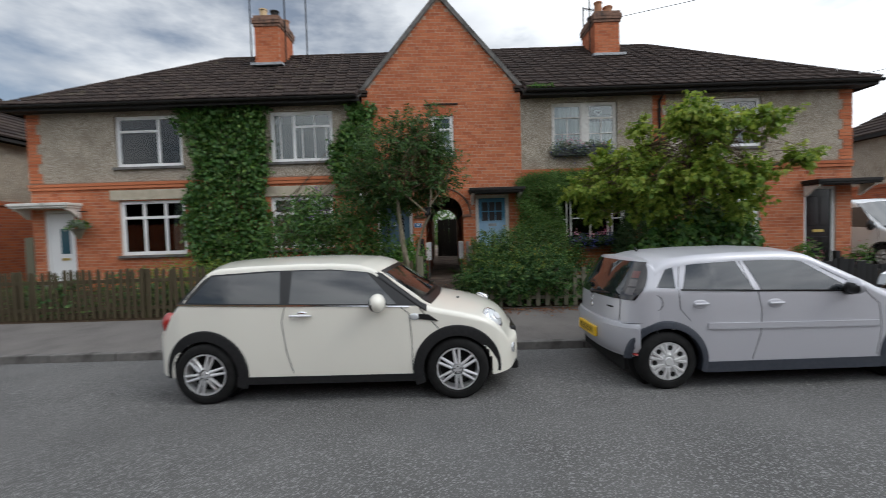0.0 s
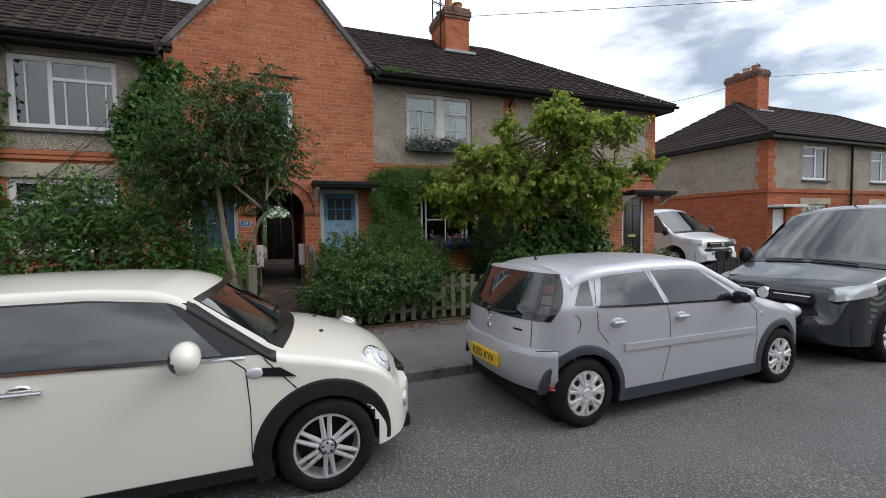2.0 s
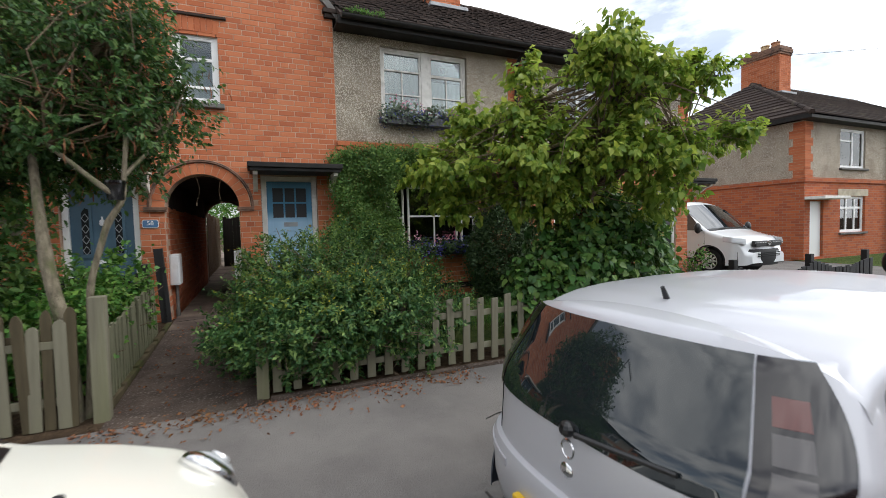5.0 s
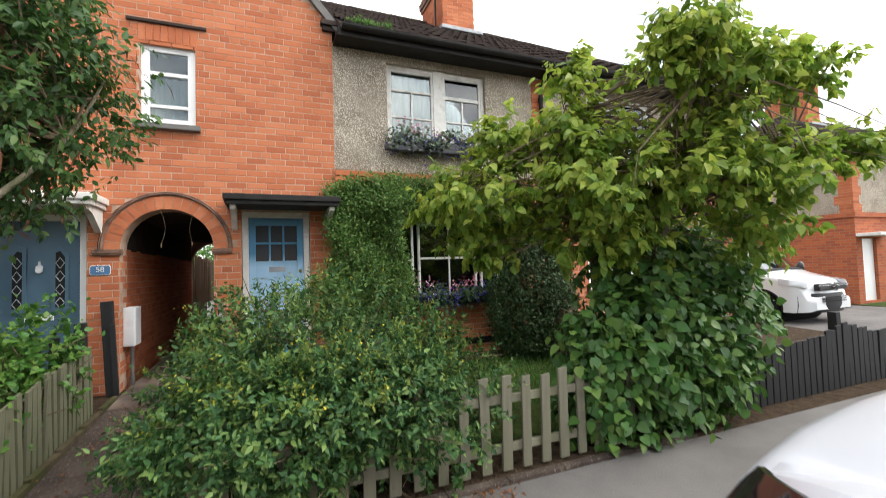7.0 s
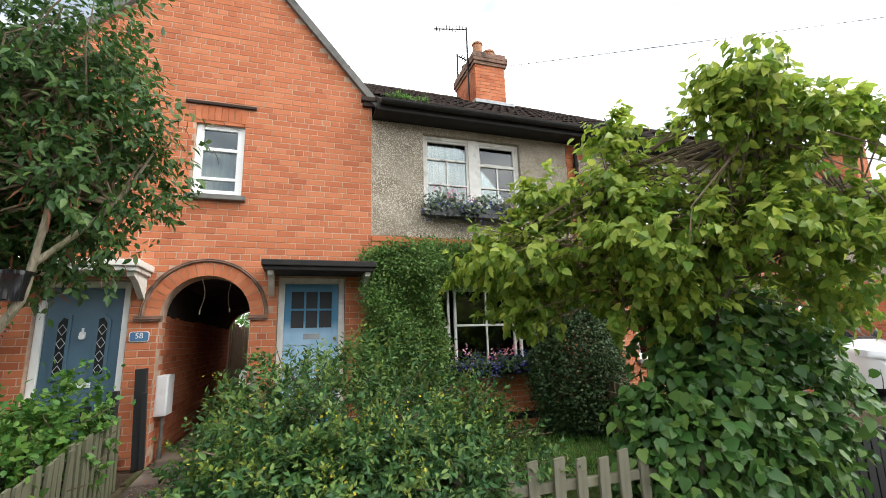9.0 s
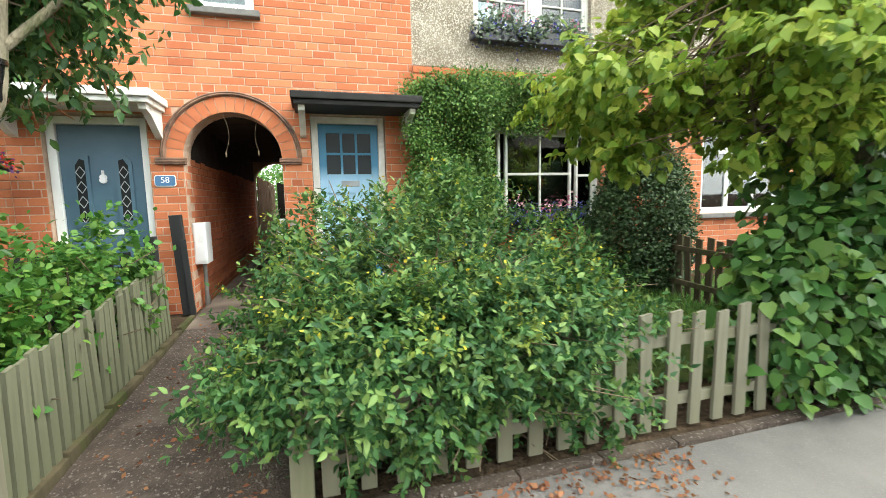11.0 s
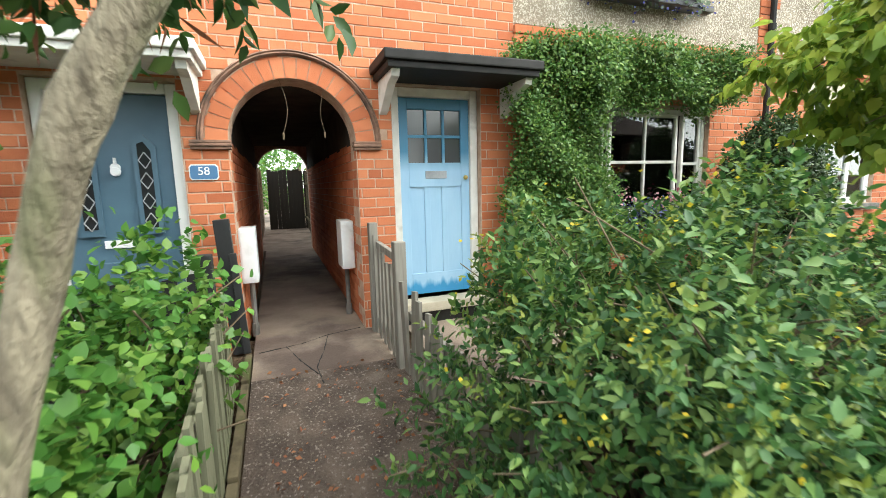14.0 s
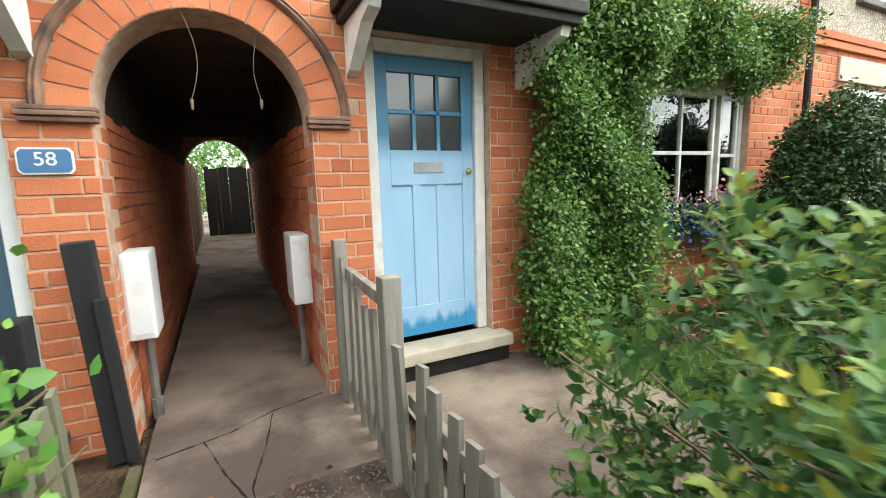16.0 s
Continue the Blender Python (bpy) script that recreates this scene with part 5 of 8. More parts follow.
def wheel(owner, cx, cy, cz, r, rim, sgn, style, turn=0.0):
    """sgn: -1 where the outer face looks to -y."""
    w = 0.19
    bm = bmesh.new()
    prof = [(rim, -w / 2 + 0.02), (rim + 0.015, -w / 2), (r - 0.05, -w / 2 - 0.006), (r - 0.014, -w / 2 + 0.012), (r, -w / 2 + 0.04), (r, w / 2 - 0.04), (r - 0.014, w / 2 - 0.012), (r - 0.05, w / 2 + 0.006), (rim + 0.015, w / 2), (rim, w / 2 - 0.02), (rim, -w / 2 + 0.02)]
    lathe(bm, prof, (cx, cy, cz))
    wh = part("wheel", bm, M_tyre, owner, "black rubber tyre", smooth=True)
    bm = bmesh.new()
    o = cy + sgn * (w / 2 - 0.03)
    lathe(bm, [(rim + 0.004, 0.0), (rim, sgn * 0.018), (rim - 0.014, sgn * 0.018), (rim - 0.02, -sgn * 0.02), (rim - 0.03, -sgn * 0.10)], (cx, o, cz))
    if style == "spoke":
        for k in range(6):
            u = 2 * math.pi * (k + turn) / 6
            for d in (-0.14, 0.14):
                a = (cx + 0.055 * math.cos(u + d * 2), o + sgn * 0.02, cz + 0.055 * math.sin(u + d * 2))
                b = (cx + (rim - 0.008) * math.cos(u + d), o + sgn * 0.008, cz + (rim - 0.008) * math.sin(u + d))
                rod(bm, a, b, 0.017, 0.014, 8)
        mat = M_alloy
    else:
        lathe(bm, [(0.0, sgn * 0.016), (0.07, sgn * 0.024), (0.085, sgn * 0.012), (rim * 0.98, sgn * 0.012)], (cx, o, cz)) if style == "cap" else None
        n = 7 if style == "cap" else 10
        for k in range(n):
            u = 2 * math.pi * (k + turn) / n
            if style == "cap":
                for d in (-0.17, 0.17):
                    rod(bm, (cx + 0.06 * math.cos(u), o + sgn * 0.02, cz + 0.06 * math.sin(u)), (cx + (rim - 0.012) * math.cos(u + d), o + sgn * 0.014, cz + (rim - 0.012) * math.sin(u + d)), 0.014, 0.018, 6)
            else:
                rod(bm, (cx + 0.09 * math.cos(u), o + sgn * 0.0, cz + 0.09 * math.sin(u)), (cx + (rim - 0.012) * math.cos(u), o + sgn * 0.0, cz + (rim - 0.012) * math.sin(u)), 0.03, 0.016, 6)
        mat = M_hub
    lathe(bm, [(0.0, sgn * 0.034), (0.036, sgn * 0.034), (0.044, sgn * 0.024), (0.05, -sgn * 0.02)], (cx, o, cz), 18)
    part("rim", bm, mat, wh, "silver wheel trim", smooth=True)
    bm = bmesh.new()
    if style == "cap":
        # black discs painted on as the shaded holes of the trim
        for k in range(7):
            u = 2 * math.pi * (k + turn + 0.5) / 7
            p = Vector((cx + rim * 0.72 * math.cos(u), o + sgn * 0.0135, cz + rim * 0.72 * math.sin(u)))
            rod(bm, p, p + Vector((0, sgn * 0.003, 0)), rim * 0.14, seg=8)
    else:
        for k in range(5):
            u = 2 * math.pi * (k + 0.3) / 5
            p = Vector((cx + 0.03 * math.cos(u), o + sgn * 0.034, cz + 0.03 * math.sin(u)))
            rod(bm, p, p + Vector((0, sgn * 0.004, 0)), 0.007, seg=6)
    tagged(part("dark_holes", bm, M_well, wh), kind="stuff")
    # black disc stands in for the shade behind the rim
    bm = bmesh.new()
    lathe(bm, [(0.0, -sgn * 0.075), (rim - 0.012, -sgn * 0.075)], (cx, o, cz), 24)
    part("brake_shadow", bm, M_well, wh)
    return wh


def arch_ring(sh, wx, wz, r0, r1, sign, out, a0, a1, mat, owner, name="wheel_arch", seg=26):
    """A flare round a wheel opening."""
    bm = bmesh.new()
    a, b = [], []
    for i in range(seg + 1):
        u = a0 + (a1 - a0) * i / seg
        ra, rb = [], []
        for k, (r, o) in enumerate(((r0, -0.05), (r0, out), ((r0 + r1) / 2, out), (r1 - 0.01, out * 0.7), (r1, 0.0))):
            x, z = wx + r * math.cos(u), wz + r * math.sin(u)
            xr, zr = wx + r1 * math.cos(u), wz + r1 * math.sin(u)
            y = sh.side(xr, max(zr, sh.get(xr)[1]))
            ra.append(bm.verts.new((x, sign * (y + o), z)))
            rb.append(bm.verts.new((x, sign * (y + o - 0.012), z)))
        a.append(ra)
        b.append(rb)
    skin(bm, a, b)
    return part(name, bm, mat, owner, smooth=True)


def well(owner, wx, wz, r, half):
    bm = bmesh.new()
    rod(bm, (wx, -half, wz), (wx, half, wz), r, seg=28)
    return part("wheel_well", bm, M_well, owner)


def text_part(name, words, size, material, owner, m, depth=0.001):
    cu = bpy.data.curves.new(name, 'FONT')
    cu.body, cu.size, cu.extrude, cu.align_x, cu.align_y = words, size, depth, 'CENTER', 'CENTER'
    tmp = bpy.data.objects.new(name, cu)
    me = bpy.data.meshes.new_from_object(tmp)
    bpy.data.objects.remove(tmp)
    bpy.data.curves.remove(cu)
    me.materials.append(material)
    ob = new(name, me)
    ob.parent = owner
    ob.matrix_basis = m
    return ob


def blob(bm, c, r, seg=16):
    v = bmesh.ops.create_uvsphere(bm, u_segments=seg, v_segments=seg // 2 + 2, radius=1.0)["verts"]
    bmesh.ops.scale(bm, vec=r, verts=v)
    bmesh.ops.translate(bm, vec=c, verts=v)
    return v


def mirror(owner, x, y, z, sign, paint, grow=1.0):
    bm = bmesh.new()
    blob(bm, (x, sign * (y + 0.13), z), (0.065 * grow, 0.10 * grow, 0.075 * grow))
    mi = part("mirror", bm, paint, owner, smooth=True)
    bm = bmesh.new()
    rod(bm, (x + 0.02, sign * (y - 0.03), z - 0.07), (x, sign * (y + 0.09), z - 0.04), 0.035, 0.045, 10)
    blob(bm, (x - 0.012, sign * (y + 0.13), z - 0.006), (0.06 * grow, 0.092 * grow, 0.066 * grow))
    part("mirror_base", bm, M_plastic, mi, "black mirror foot and rim", smooth=True)
    return mi


def seam(sh, owner, pts, sign, w=0.007):
    """A dark shut line along (x, z) points on the flank."""
    bm = bmesh.new()
    for (xa, za), (xb, zb) in zip(pts, pts[1:]):
        n = max(1, int(math.hypot(xb - xa, zb - za) / 0.06))
        for i in range(n):
            p, q = i / n, (i + 1) / n
            x0_, z0_, x1_, z1_ = xa + (xb - xa) * p, za + (zb - za) * p, xa + (xb - xa) * q, za + (zb - za) * q
            a = Vector((x0_, sign * (sh.side(x0_, z0_) + 0.0002), z0_))
            b = Vector((x1_, sign * (sh.side(x1_, z1_) + 0.0002), z1_))
            rod(bm, a, b, w / 2, seg=5)
    return part("shut_line", bm, M_well, owner)


# -- cream hatchback --
def cream_car():
    c = thing("small_hatchback_car", "cream white small hatchback car with black wheel arches at the kerb", "car", "parked vehicles", at=(-1.158, 5.05, 0.0), turn=-0.6)
    A = 1.2335
    sh = Shape(
        top=[(-1.80, 0.72), (-1.74, 0.86), (-1.66, 0.98), (-1.55, 1.08), (-1.36, 1.325), (-1.26, 1.372), (-1.0, 1.39), (-0.5, 1.40), (0.0, 1.398), (0.38, 1.375), (0.52, 1.335), (0.61, 1.275), (1.02, 0.985), (1.10, 0.955), (1.35, 0.905), (1.58, 0.845), (1.72, 0.775), (1.81, 0.68), (1.86, 0.57)],
        low=[(-1.80, 0.36), (-1.70, 0.27), (-1.5, 0.24), (-0.8, 0.24), (0.8, 0.24), (1.6, 0.22), (1.78, 0.24), (1.86, 0.32)],
        plan=[(-1.80, 0.58), (-1.77, 0.66), (-1.70, 0.73), (-1.5, 0.80), (-1.0, 0.84), (0.0, 0.845), (0.8, 0.845), (1.3, 0.84), (1.5, 0.815), (1.65, 0.765), (1.75, 0.69), (1.81, 0.60), (1.86, 0.47)],
        belt=[(-1.8, 1.0), (-1.2, 1.0), (0.6, 0.925), (1.0, 0.90), (1.9, 0.86)], lean=0.32, rc=0.055, crown=0.050)
    wheels = [(-A, 0.30), (A, 0.30)]
    body = part("body", sh.body(wheels, 0.345), M_cream, c, "cream white gloss paint", smooth=True)
    for sg in (-1, 1):
        part("pillar_band", sh.side_patch([(-1.50, 0.995), (0.0, 0.955), (0.93, 0.925)], [(-1.26, 1.262), (-0.6, 1.292), (0.0, 1.290), (0.51, 1.240)], sg, 0.003, 24, 6), M_plastic, c, "gloss black pillars", smooth=True)
        part("windscreen_pillar", sh.corner_patch(0.47, 0.95, sg, 0.003, 18, 6, 0.006), M_plastic, c, "gloss black windscreen pillar", smooth=True)
        part("rear_side_window", sh.side_patch([(-1.40, 1.005), (-0.47, 0.980)], [(-1.18, 1.252), (-0.50, 1.280)], sg, 0.007), M_carglass, c, "tinted side window", smooth=True)
        part("door_window", sh.side_patch([(-0.38, 0.977), (0.66, 0.945)], [(-0.38, 1.281), (0.0, 1.279), (0.36, 1.252)], sg, 0.007), M_carglass, c, "tinted door window", smooth=True)
        part("belt_trim", sh.side_patch([(-1.50, 0.982), (0.0, 0.943), (0.78, 0.915)], [(-1.50, 0.996), (0.0, 0.957), (0.78, 0.929)], sg, 0.009, 24, 1), M_chrome, c, "chrome belt line")
        part("sill", sh.side_patch([(-0.92, 0.195), (0.92, 0.195)], [(-0.92, 0.268), (0.92, 0.268)], sg, 0.012, 20, 3), M_trim, c, "black sill trim")
        for wx, wz in wheels:
            arch_ring(sh, wx, wz, 0.330, 0.432, sg, 0.020, -0.35 if wx < 0 else -0.12, math.pi + (0.12 if wx < 0 else 0.35), M_trim, c)
            wheel(c, wx, sg * 0.755, 0.302, 0.302, 0.205, sg, "spoke", 0.2 if wx < 0 else 0.55)
        seam(sh, c, [(-0.42, 0.98), (-0.46, 0.80), (-0.42, 0.50), (-0.36, 0.30)], sg)
        seam(sh, c, [(0.70, 0.915), (0.78, 0.85), (0.80, 0.6), (0.80, 0.30)], sg)
        seam(sh, c, [(0.88, 0.90), (0.97, 0.80), (1.06, 0.70)], sg)
        bm = bmesh.new()
        rod(bm, (-0.37, sg * (sh.side(-0.25, 0.86) + 0.03), 0.865), (-0.16, sg * (sh.side(-0.25, 0.86) + 0.03), 0.86), 0.014, 0.012, 8)
        blob(bm, (-0.26, sg * (sh.side(-0.25, 0.86) + 0.004), 0.875), (0.05, 0.012, 0.03))
        part("door_handle", bm, M_chrome, c, "chrome door handle", smooth=True)
        bm = bmesh.new()
        prism(bm, [(0.86, 0.800), (1.06, 0.775), (0.97, 0.840), (0.87, 0.848)], 'y', sg * (sh.side(0.92, 0.8) - 0.01), sg * (sh.side(0.92, 0.8) + 0.010))
        sc = part("side_scuttle", bm, M_plastic, c, "black side vent")
        bm = bmesh.new()
        blob(bm, (0.83, sg * (sh.side(0.83, 0.82) + 0.004), 0.822), (0.048, 0.014, 0.034))
        part("indicator", bm, M_lamp, sc, "clear side indicator", smooth=True)
        mirror(c, 0.49, sh.side(0.49, 0.98) - 0.02, 0.975, sg, M_cream, 1.2)
        # oval headlamp, tipped back and outwards
        m = Matrix.Translation((1.600, sg * 0.630, 0.742)) @ Matrix.Rotation(sg * radians(40), 4, 'Z') @ Matrix.Rotation(radians(52), 4, 'Y')
        for name_, mat_, label_, r_, d_ in (("headlamp_rim", M_chrome, "chrome headlamp rim", 0.108, 0.050), ("headlamp", M_lamp, "oval clear headlamp", 0.093, 0.064)):
            bm = bmesh.new()
            v = blob(bm, (0, 0, 0), (r_ * 1.18, r_, d_), 28)
            bmesh.ops.transform(bm, matrix=m, verts=v)
            part(name_, bm, mat_, c, label_, smooth=True)
        bm = bmesh.new()
        rod(bm, m @ Vector((0, 0, 0.05)), m @ Vector((0, 0, 0.067)), 0.045, 0.04, 18)
        part("headlamp_bulb", bm, M_alloy, c, "round reflector behind the headlamp glass", smooth=True)
        bm = bmesh.new()
        blob(bm, (-1.70, sg * 0.61, 0.78), (0.07, 0.07, 0.11))
        part("tail_lamp", bm, M_red, c, smooth=True)
    part("windscreen", sh.top_patch(0.90, 0.53, 0.70, 0.635, 0.006, 16, 10, bow=0.09), M_carglass, c, "reflecting windscreen", smooth=True)
    part("scuttle", sh.top_patch(0.99, 0.89, 0.72, 0.71, 0.008, 16, 3, bow=0.09), M_plastic, c, "black scuttle panel", smooth=True)
    part("rear_window", sh.top_patch(-1.55, -1.36, 0.58, 0.52, 0.006), M_carglass, c, smooth=True)
    for y0, x0_ in ((-0.1, 0.97), (0.42, 0.94)):
        bm = bmesh.new()
        pts = []
        for i in range(9):
            k = i / 8
            y = y0 - 0.46 * k
            x = x0_ + 0.05 * (1 - (y / 0.7) ** 2) - 0.04 * k
            pts.append((x, y, sh.height(x, y) + 0.028))
        tube(bm, pts, [0.009] * 9, 6)
        part("wiper", bm, M_plastic, c, "black wiper arm")
    for y in (-0.3, 0.3):
        bm = bmesh.new()
        blob(bm, (1.26, y, sh.height(1.26, y) + 0.006), (0.018, 0.014, 0.010), 8)
        part("washer_jet", bm, M_plastic, c)
    bm = bmesh.new()
    box(bm, 1.80, 1.872, -0.36, 0.36, 0.50, 0.60, bevel=0.02)
    box(bm, 1.70, 1.865, -0.56, 0.56, 0.20, 0.30, bevel=0.03)
    part("grille", bm, M_plastic, c, "black grille and lower bumper")
    for s_ in (-1, 1):
        bm = bmesh.new()
        rod(bm, (1.74, s_ * 0.58, 0.44), (1.815, s_ * 0.60, 0.44), 0.05, seg=14)
        part("fog_lamp", bm, M_lamp, c)
    bm = bmesh.new()
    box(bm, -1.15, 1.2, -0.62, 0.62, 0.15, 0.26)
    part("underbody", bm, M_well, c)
    for wx, wz in wheels:
        well(c, wx, wz, 0.34, 0.64)
    part("roof_rail_seam", sh.top_patch(0.54, 0.49, 0.635, 0.625, 0.004, 14, 2, bow=0.09), M_plastic, c, "black screen header")


cream_car()


# -- silver hatchback --
def silver_car():
    c = thing("hatchback_car", "silver five-door hatchback car parked at the kerb", "car", "parked vehicles", at=(3.376, 5.11, 0.0), turn=1.0)
    A = 1.2455
    sh = Shape(
        top=[(-1.73, 0.66), (-1.71, 0.80), (-1.685, 0.93), (-1.645, 1.01), (-1.44, 1.235), (-1.36, 1.295), (-1.2, 1.335), (-1.0, 1.355), (-0.6, 1.37), (-0.1, 1.37), (0.2, 1.355), (0.36, 1.32), (0.98, 0.99), (1.10, 0.94), (1.5, 0.855), (1.78, 0.76), (1.92, 0.65), (2.02, 0.52)],
        low=[(-1.73, 0.38), (-1.66, 0.31), (-1.5, 0.26), (-0.8, 0.22), (0.8, 0.22), (1.6, 0.21), (1.9, 0.23), (2.02, 0.30)],
        plan=[(-1.73, 0.60), (-1.70, 0.66), (-1.62, 0.71), (-1.4, 0.76), (-1.1, 0.80), (-0.8, 0.82), (0.6, 0.82), (1.2, 0.81), (1.6, 0.74), (1.85, 0.62), (1.97, 0.48), (2.02, 0.36)],
        belt=[(-1.8, 1.0), (-1.2, 0.985), (0.6, 0.945), (1.0, 0.92), (2.0, 0.82)], lean=0.36, rc=0.095, crown=0.035)
    M_cellclear = plain("smoked_clear_cell", (0.10, 0.09, 0.09), 0.12, 0.0, 1.0)
    M_cellred = plain("smoked_red_cell", (0.12, 0.03, 0.025), 0.12, 0.0, 1.0)
    wheels = [(-A, 0.29), (A, 0.29)]
    part("body", sh.body(wheels, 0.335, 130, -1.33), M_silver, c, "silver metallic paint", smooth=True)
    rear = sh.tail([(0.30, -1.69), (0.42, -1.72), (0.64, -1.72), (0.88, -1.700), (0.95, -1.675), (1.25, -1.47), (1.30, -1.42)], (0.40, 0.22), 2.6)
    part("tailgate", sh.tail_shell(rear, 0.30, 1.295, -1.30, wheels, 0.335), M_silver, c, "silver tailgate and rear corners", smooth=True)
    M_blue = surface("blue_grey_plastic", (0.030, 0.036, 0.050), (0.042, 0.048, 0.062), 30, 0.55, 0.2, 200, 0.001)
    for sg in (-1, 1):
        part("quarter_window", sh.side_patch([(-1.33, 1.015), (-1.16, 1.005)], [(-1.20, 1.215), (-1.14, 1.235)], sg, 0.004, 10, 6), M_carglass, c, "small tinted quarter window", smooth=True)
        part("rear_door_window", sh.side_patch([(-1.09, 1.0), (-0.40, 0.975)], [(-1.0, 1.245), (-0.52, 1.27)], sg, 0.004), M_carglass, c, "tinted rear door window", smooth=True)
        part("front_door_window", sh.side_patch([(-0.33, 0.972), (0.58, 0.945)], [(-0.44, 1.27), (0.0, 1.26), (0.16, 1.225)], sg, 0.004, 16), M_carglass, c, "tinted front door window", smooth=True)
        part("window_seal", sh.side_patch([(-1.11, 0.982), (-0.39, 0.957), (0.62, 0.928)], [(-1.11, 0.998), (-0.39, 0.972), (0.62, 0.943)], sg, 0.006, 20, 1), M_plastic, c)
        part("rub_strip", sh.side_patch([(-0.86, 0.60), (0.83, 0.585)], [(-0.86, 0.66), (0.83, 0.64)], sg, 0.014, 20, 3, 0.02), M_silver, c, "silver side rub strip", smooth=True)
        part("sill", sh.side_patch([(-0.90, 0.17), (0.92, 0.17)], [(-0.90, 0.275), (0.92, 0.275)], sg, 0.010, 20, 3), M_blue, c, "dark blue-grey sill")
        for wx, wz in wheels:
            arch_ring(sh, wx, wz, 0.325, 0.395, sg, 0.026 if wx < 0 else 0.012, -0.30 if wx < 0 else -0.12, math.pi + (-0.04 if wx < 0 else 0.30), M_blue, c)
            wheel(c, wx, sg * 0.715, 0.288, 0.288, 0.188, sg, "cap", 0.1)
        for pts in ([(-1.13, 1.0), (-1.12, 0.80), (-1.02, 0.68)], [(-0.365, 0.96), (-0.33, 0.80), (-0.34, 0.55), (-0.42, 0.29)], [(0.70, 0.93), (0.84, 0.80), (0.86, 0.55), (0.82, 0.29)], [(-1.66, 0.66), (-1.5, 0.655), (-1.20, 0.66)],
                    [(-1.13, 1.02), (-1.07, 1.255), (-0.52, 1.283), (0.0, 1.275), (0.20, 1.235), (0.72, 0.93)], [(-0.41, 0.97), (-0.48, 1.28)]):
            seam(sh, c, pts, sg, 0.006)
        for hx, hz in ((-0.93, 0.845), (-0.20, 0.835)):
            bm = bmesh.new()
            y = sh.side(hx, hz)
            blob(bm, (hx, sg * (y + 0.0), hz), (0.075, 0.010, 0.045))
            rod(bm, (hx - 0.065, sg * (y + 0.028), hz + 0.006), (hx + 0.065, sg * (y + 0.028), hz + 0.006), 0.013, seg=8)
            part("door_handle", bm, M_silver, c, "silver pull door handle", smooth=True)
        mirror(c, 0.50, sh.side(0.5, 0.99) - 0.01, 0.99, sg, M_silver)
        # tall tail lamp on the rear corner
        def lamp_edge(k):
            return sg * 0.475, sg * (0.60 + 0.21 * math.sin(math.pi * (0.12 + 0.74 * k)) ** 0.8), 0.885 + 0.375 * k, 0.885 + 0.375 * k
        lamp = part("tail_lamp", tail_patch(rear, lamp_edge, 0.010, 0.014, 12, 14), M_lampdark, c, "smoked tail lamp column", smooth=True)
        for k0, mat in ((0.14, M_cellclear), (0.36, M_cellclear), (0.58, M_cellred)):
            part("lamp_cell", tail_patch(rear, lambda k: (sg * 0.53, sg * 0.66, 0.885 + 0.375 * (k0 + 0.18 * k), 0.885 + 0.375 * (k0 + 0.18 * k)), 0.012, 0.006, 6, 4), mat, lamp, "dim lamp cell behind smoked glass", smooth=True)
        bm = bmesh.new()
        blob(bm, (1.74, sg * 0.58, 0.68), (0.17, 0.12, 0.085))
        part("headlamp", bm, M_lamp, c, "clear headlamp", smooth=True)
        bm = bmesh.new()
        blob(bm, rear(sg * 0.70, 0.345, 0.022), (0.03, 0.05, 0.016))
        part("reflector", bm, M_red, c, "red rear reflector", smooth=True)
        bm = bmesh.new()
        rod(bm, (0.93, sg * (sh.side(0.93, 0.75) - 0.01), 0.76), (0.93, sg * (sh.side(0.93, 0.75) + 0.008), 0.76), 0.022, seg=12)
        part("indicator", bm, M_lamp, c)
    bm = bmesh.new()
    y = sh.side(-1.37, 0.86)
    for i in range(30):
        u, v = 2 * math.pi * i / 30, 2 * math.pi * (i + 1) / 30
        p, q = [Vector((-1.36 + 0.078 * math.cos(k), -(sh.side(-1.36 + 0.078 * math.cos(k), 0.86 + 0.082 * math.sin(k)) + 0.001), 0.86 + 0.082 * math.sin(k))) for k in (u, v)]
        rod(bm, p, q, 0.003, seg=5)
    part("fuel_flap", bm, M_well, c, "round fuel flap outline")
    part("windscreen", sh.top_patch(0.88, 0.30, 0.66, 0.58, 0.006, bow=0.09), M_carglass, c, "reflecting windscreen", smooth=True)
    part("rear_window", tail_patch(rear, lambda k: (-0.465, 0.465, 0.885 + 0.375 * k, 0.885 + 0.375 * k), 0.007, 0.012, 20, 10), M_carglass, c, "dark rear window", smooth=True)
    bm = bmesh.new()
    rod(bm, rear(-0.02, 0.90, 0.025), rear(-0.30, 0.93, 0.02), 0.012, 0.008, 6)
    blob(bm, rear(0.0, 0.90, 0.015), (0.03, 0.035, 0.03), 10)
    part("rear_wiper", bm, M_plastic, c)
    # bumper, plate, badge
    a, b = [], []
    bm = bmesh.new()
    for off, z in ((0.0, 0.655), (0.022, 0.648), (0.034, 0.625), (0.036, 0.55), (0.034, 0.45), (0.026, 0.36), (0.0, 0.31)):
        ss = np.linspace(-0.79, 0.79, 41)
        a.append([bm.verts.new(rear(u, z, off + 0.002)) for u in ss])
        b.append([bm.verts.new(rear(u, z, off - 0.02)) for u in ss])
    skin(bm, a, b)
    part("rear_bumper", bm, M_silver, c, "silver rear bumper", smooth=True)
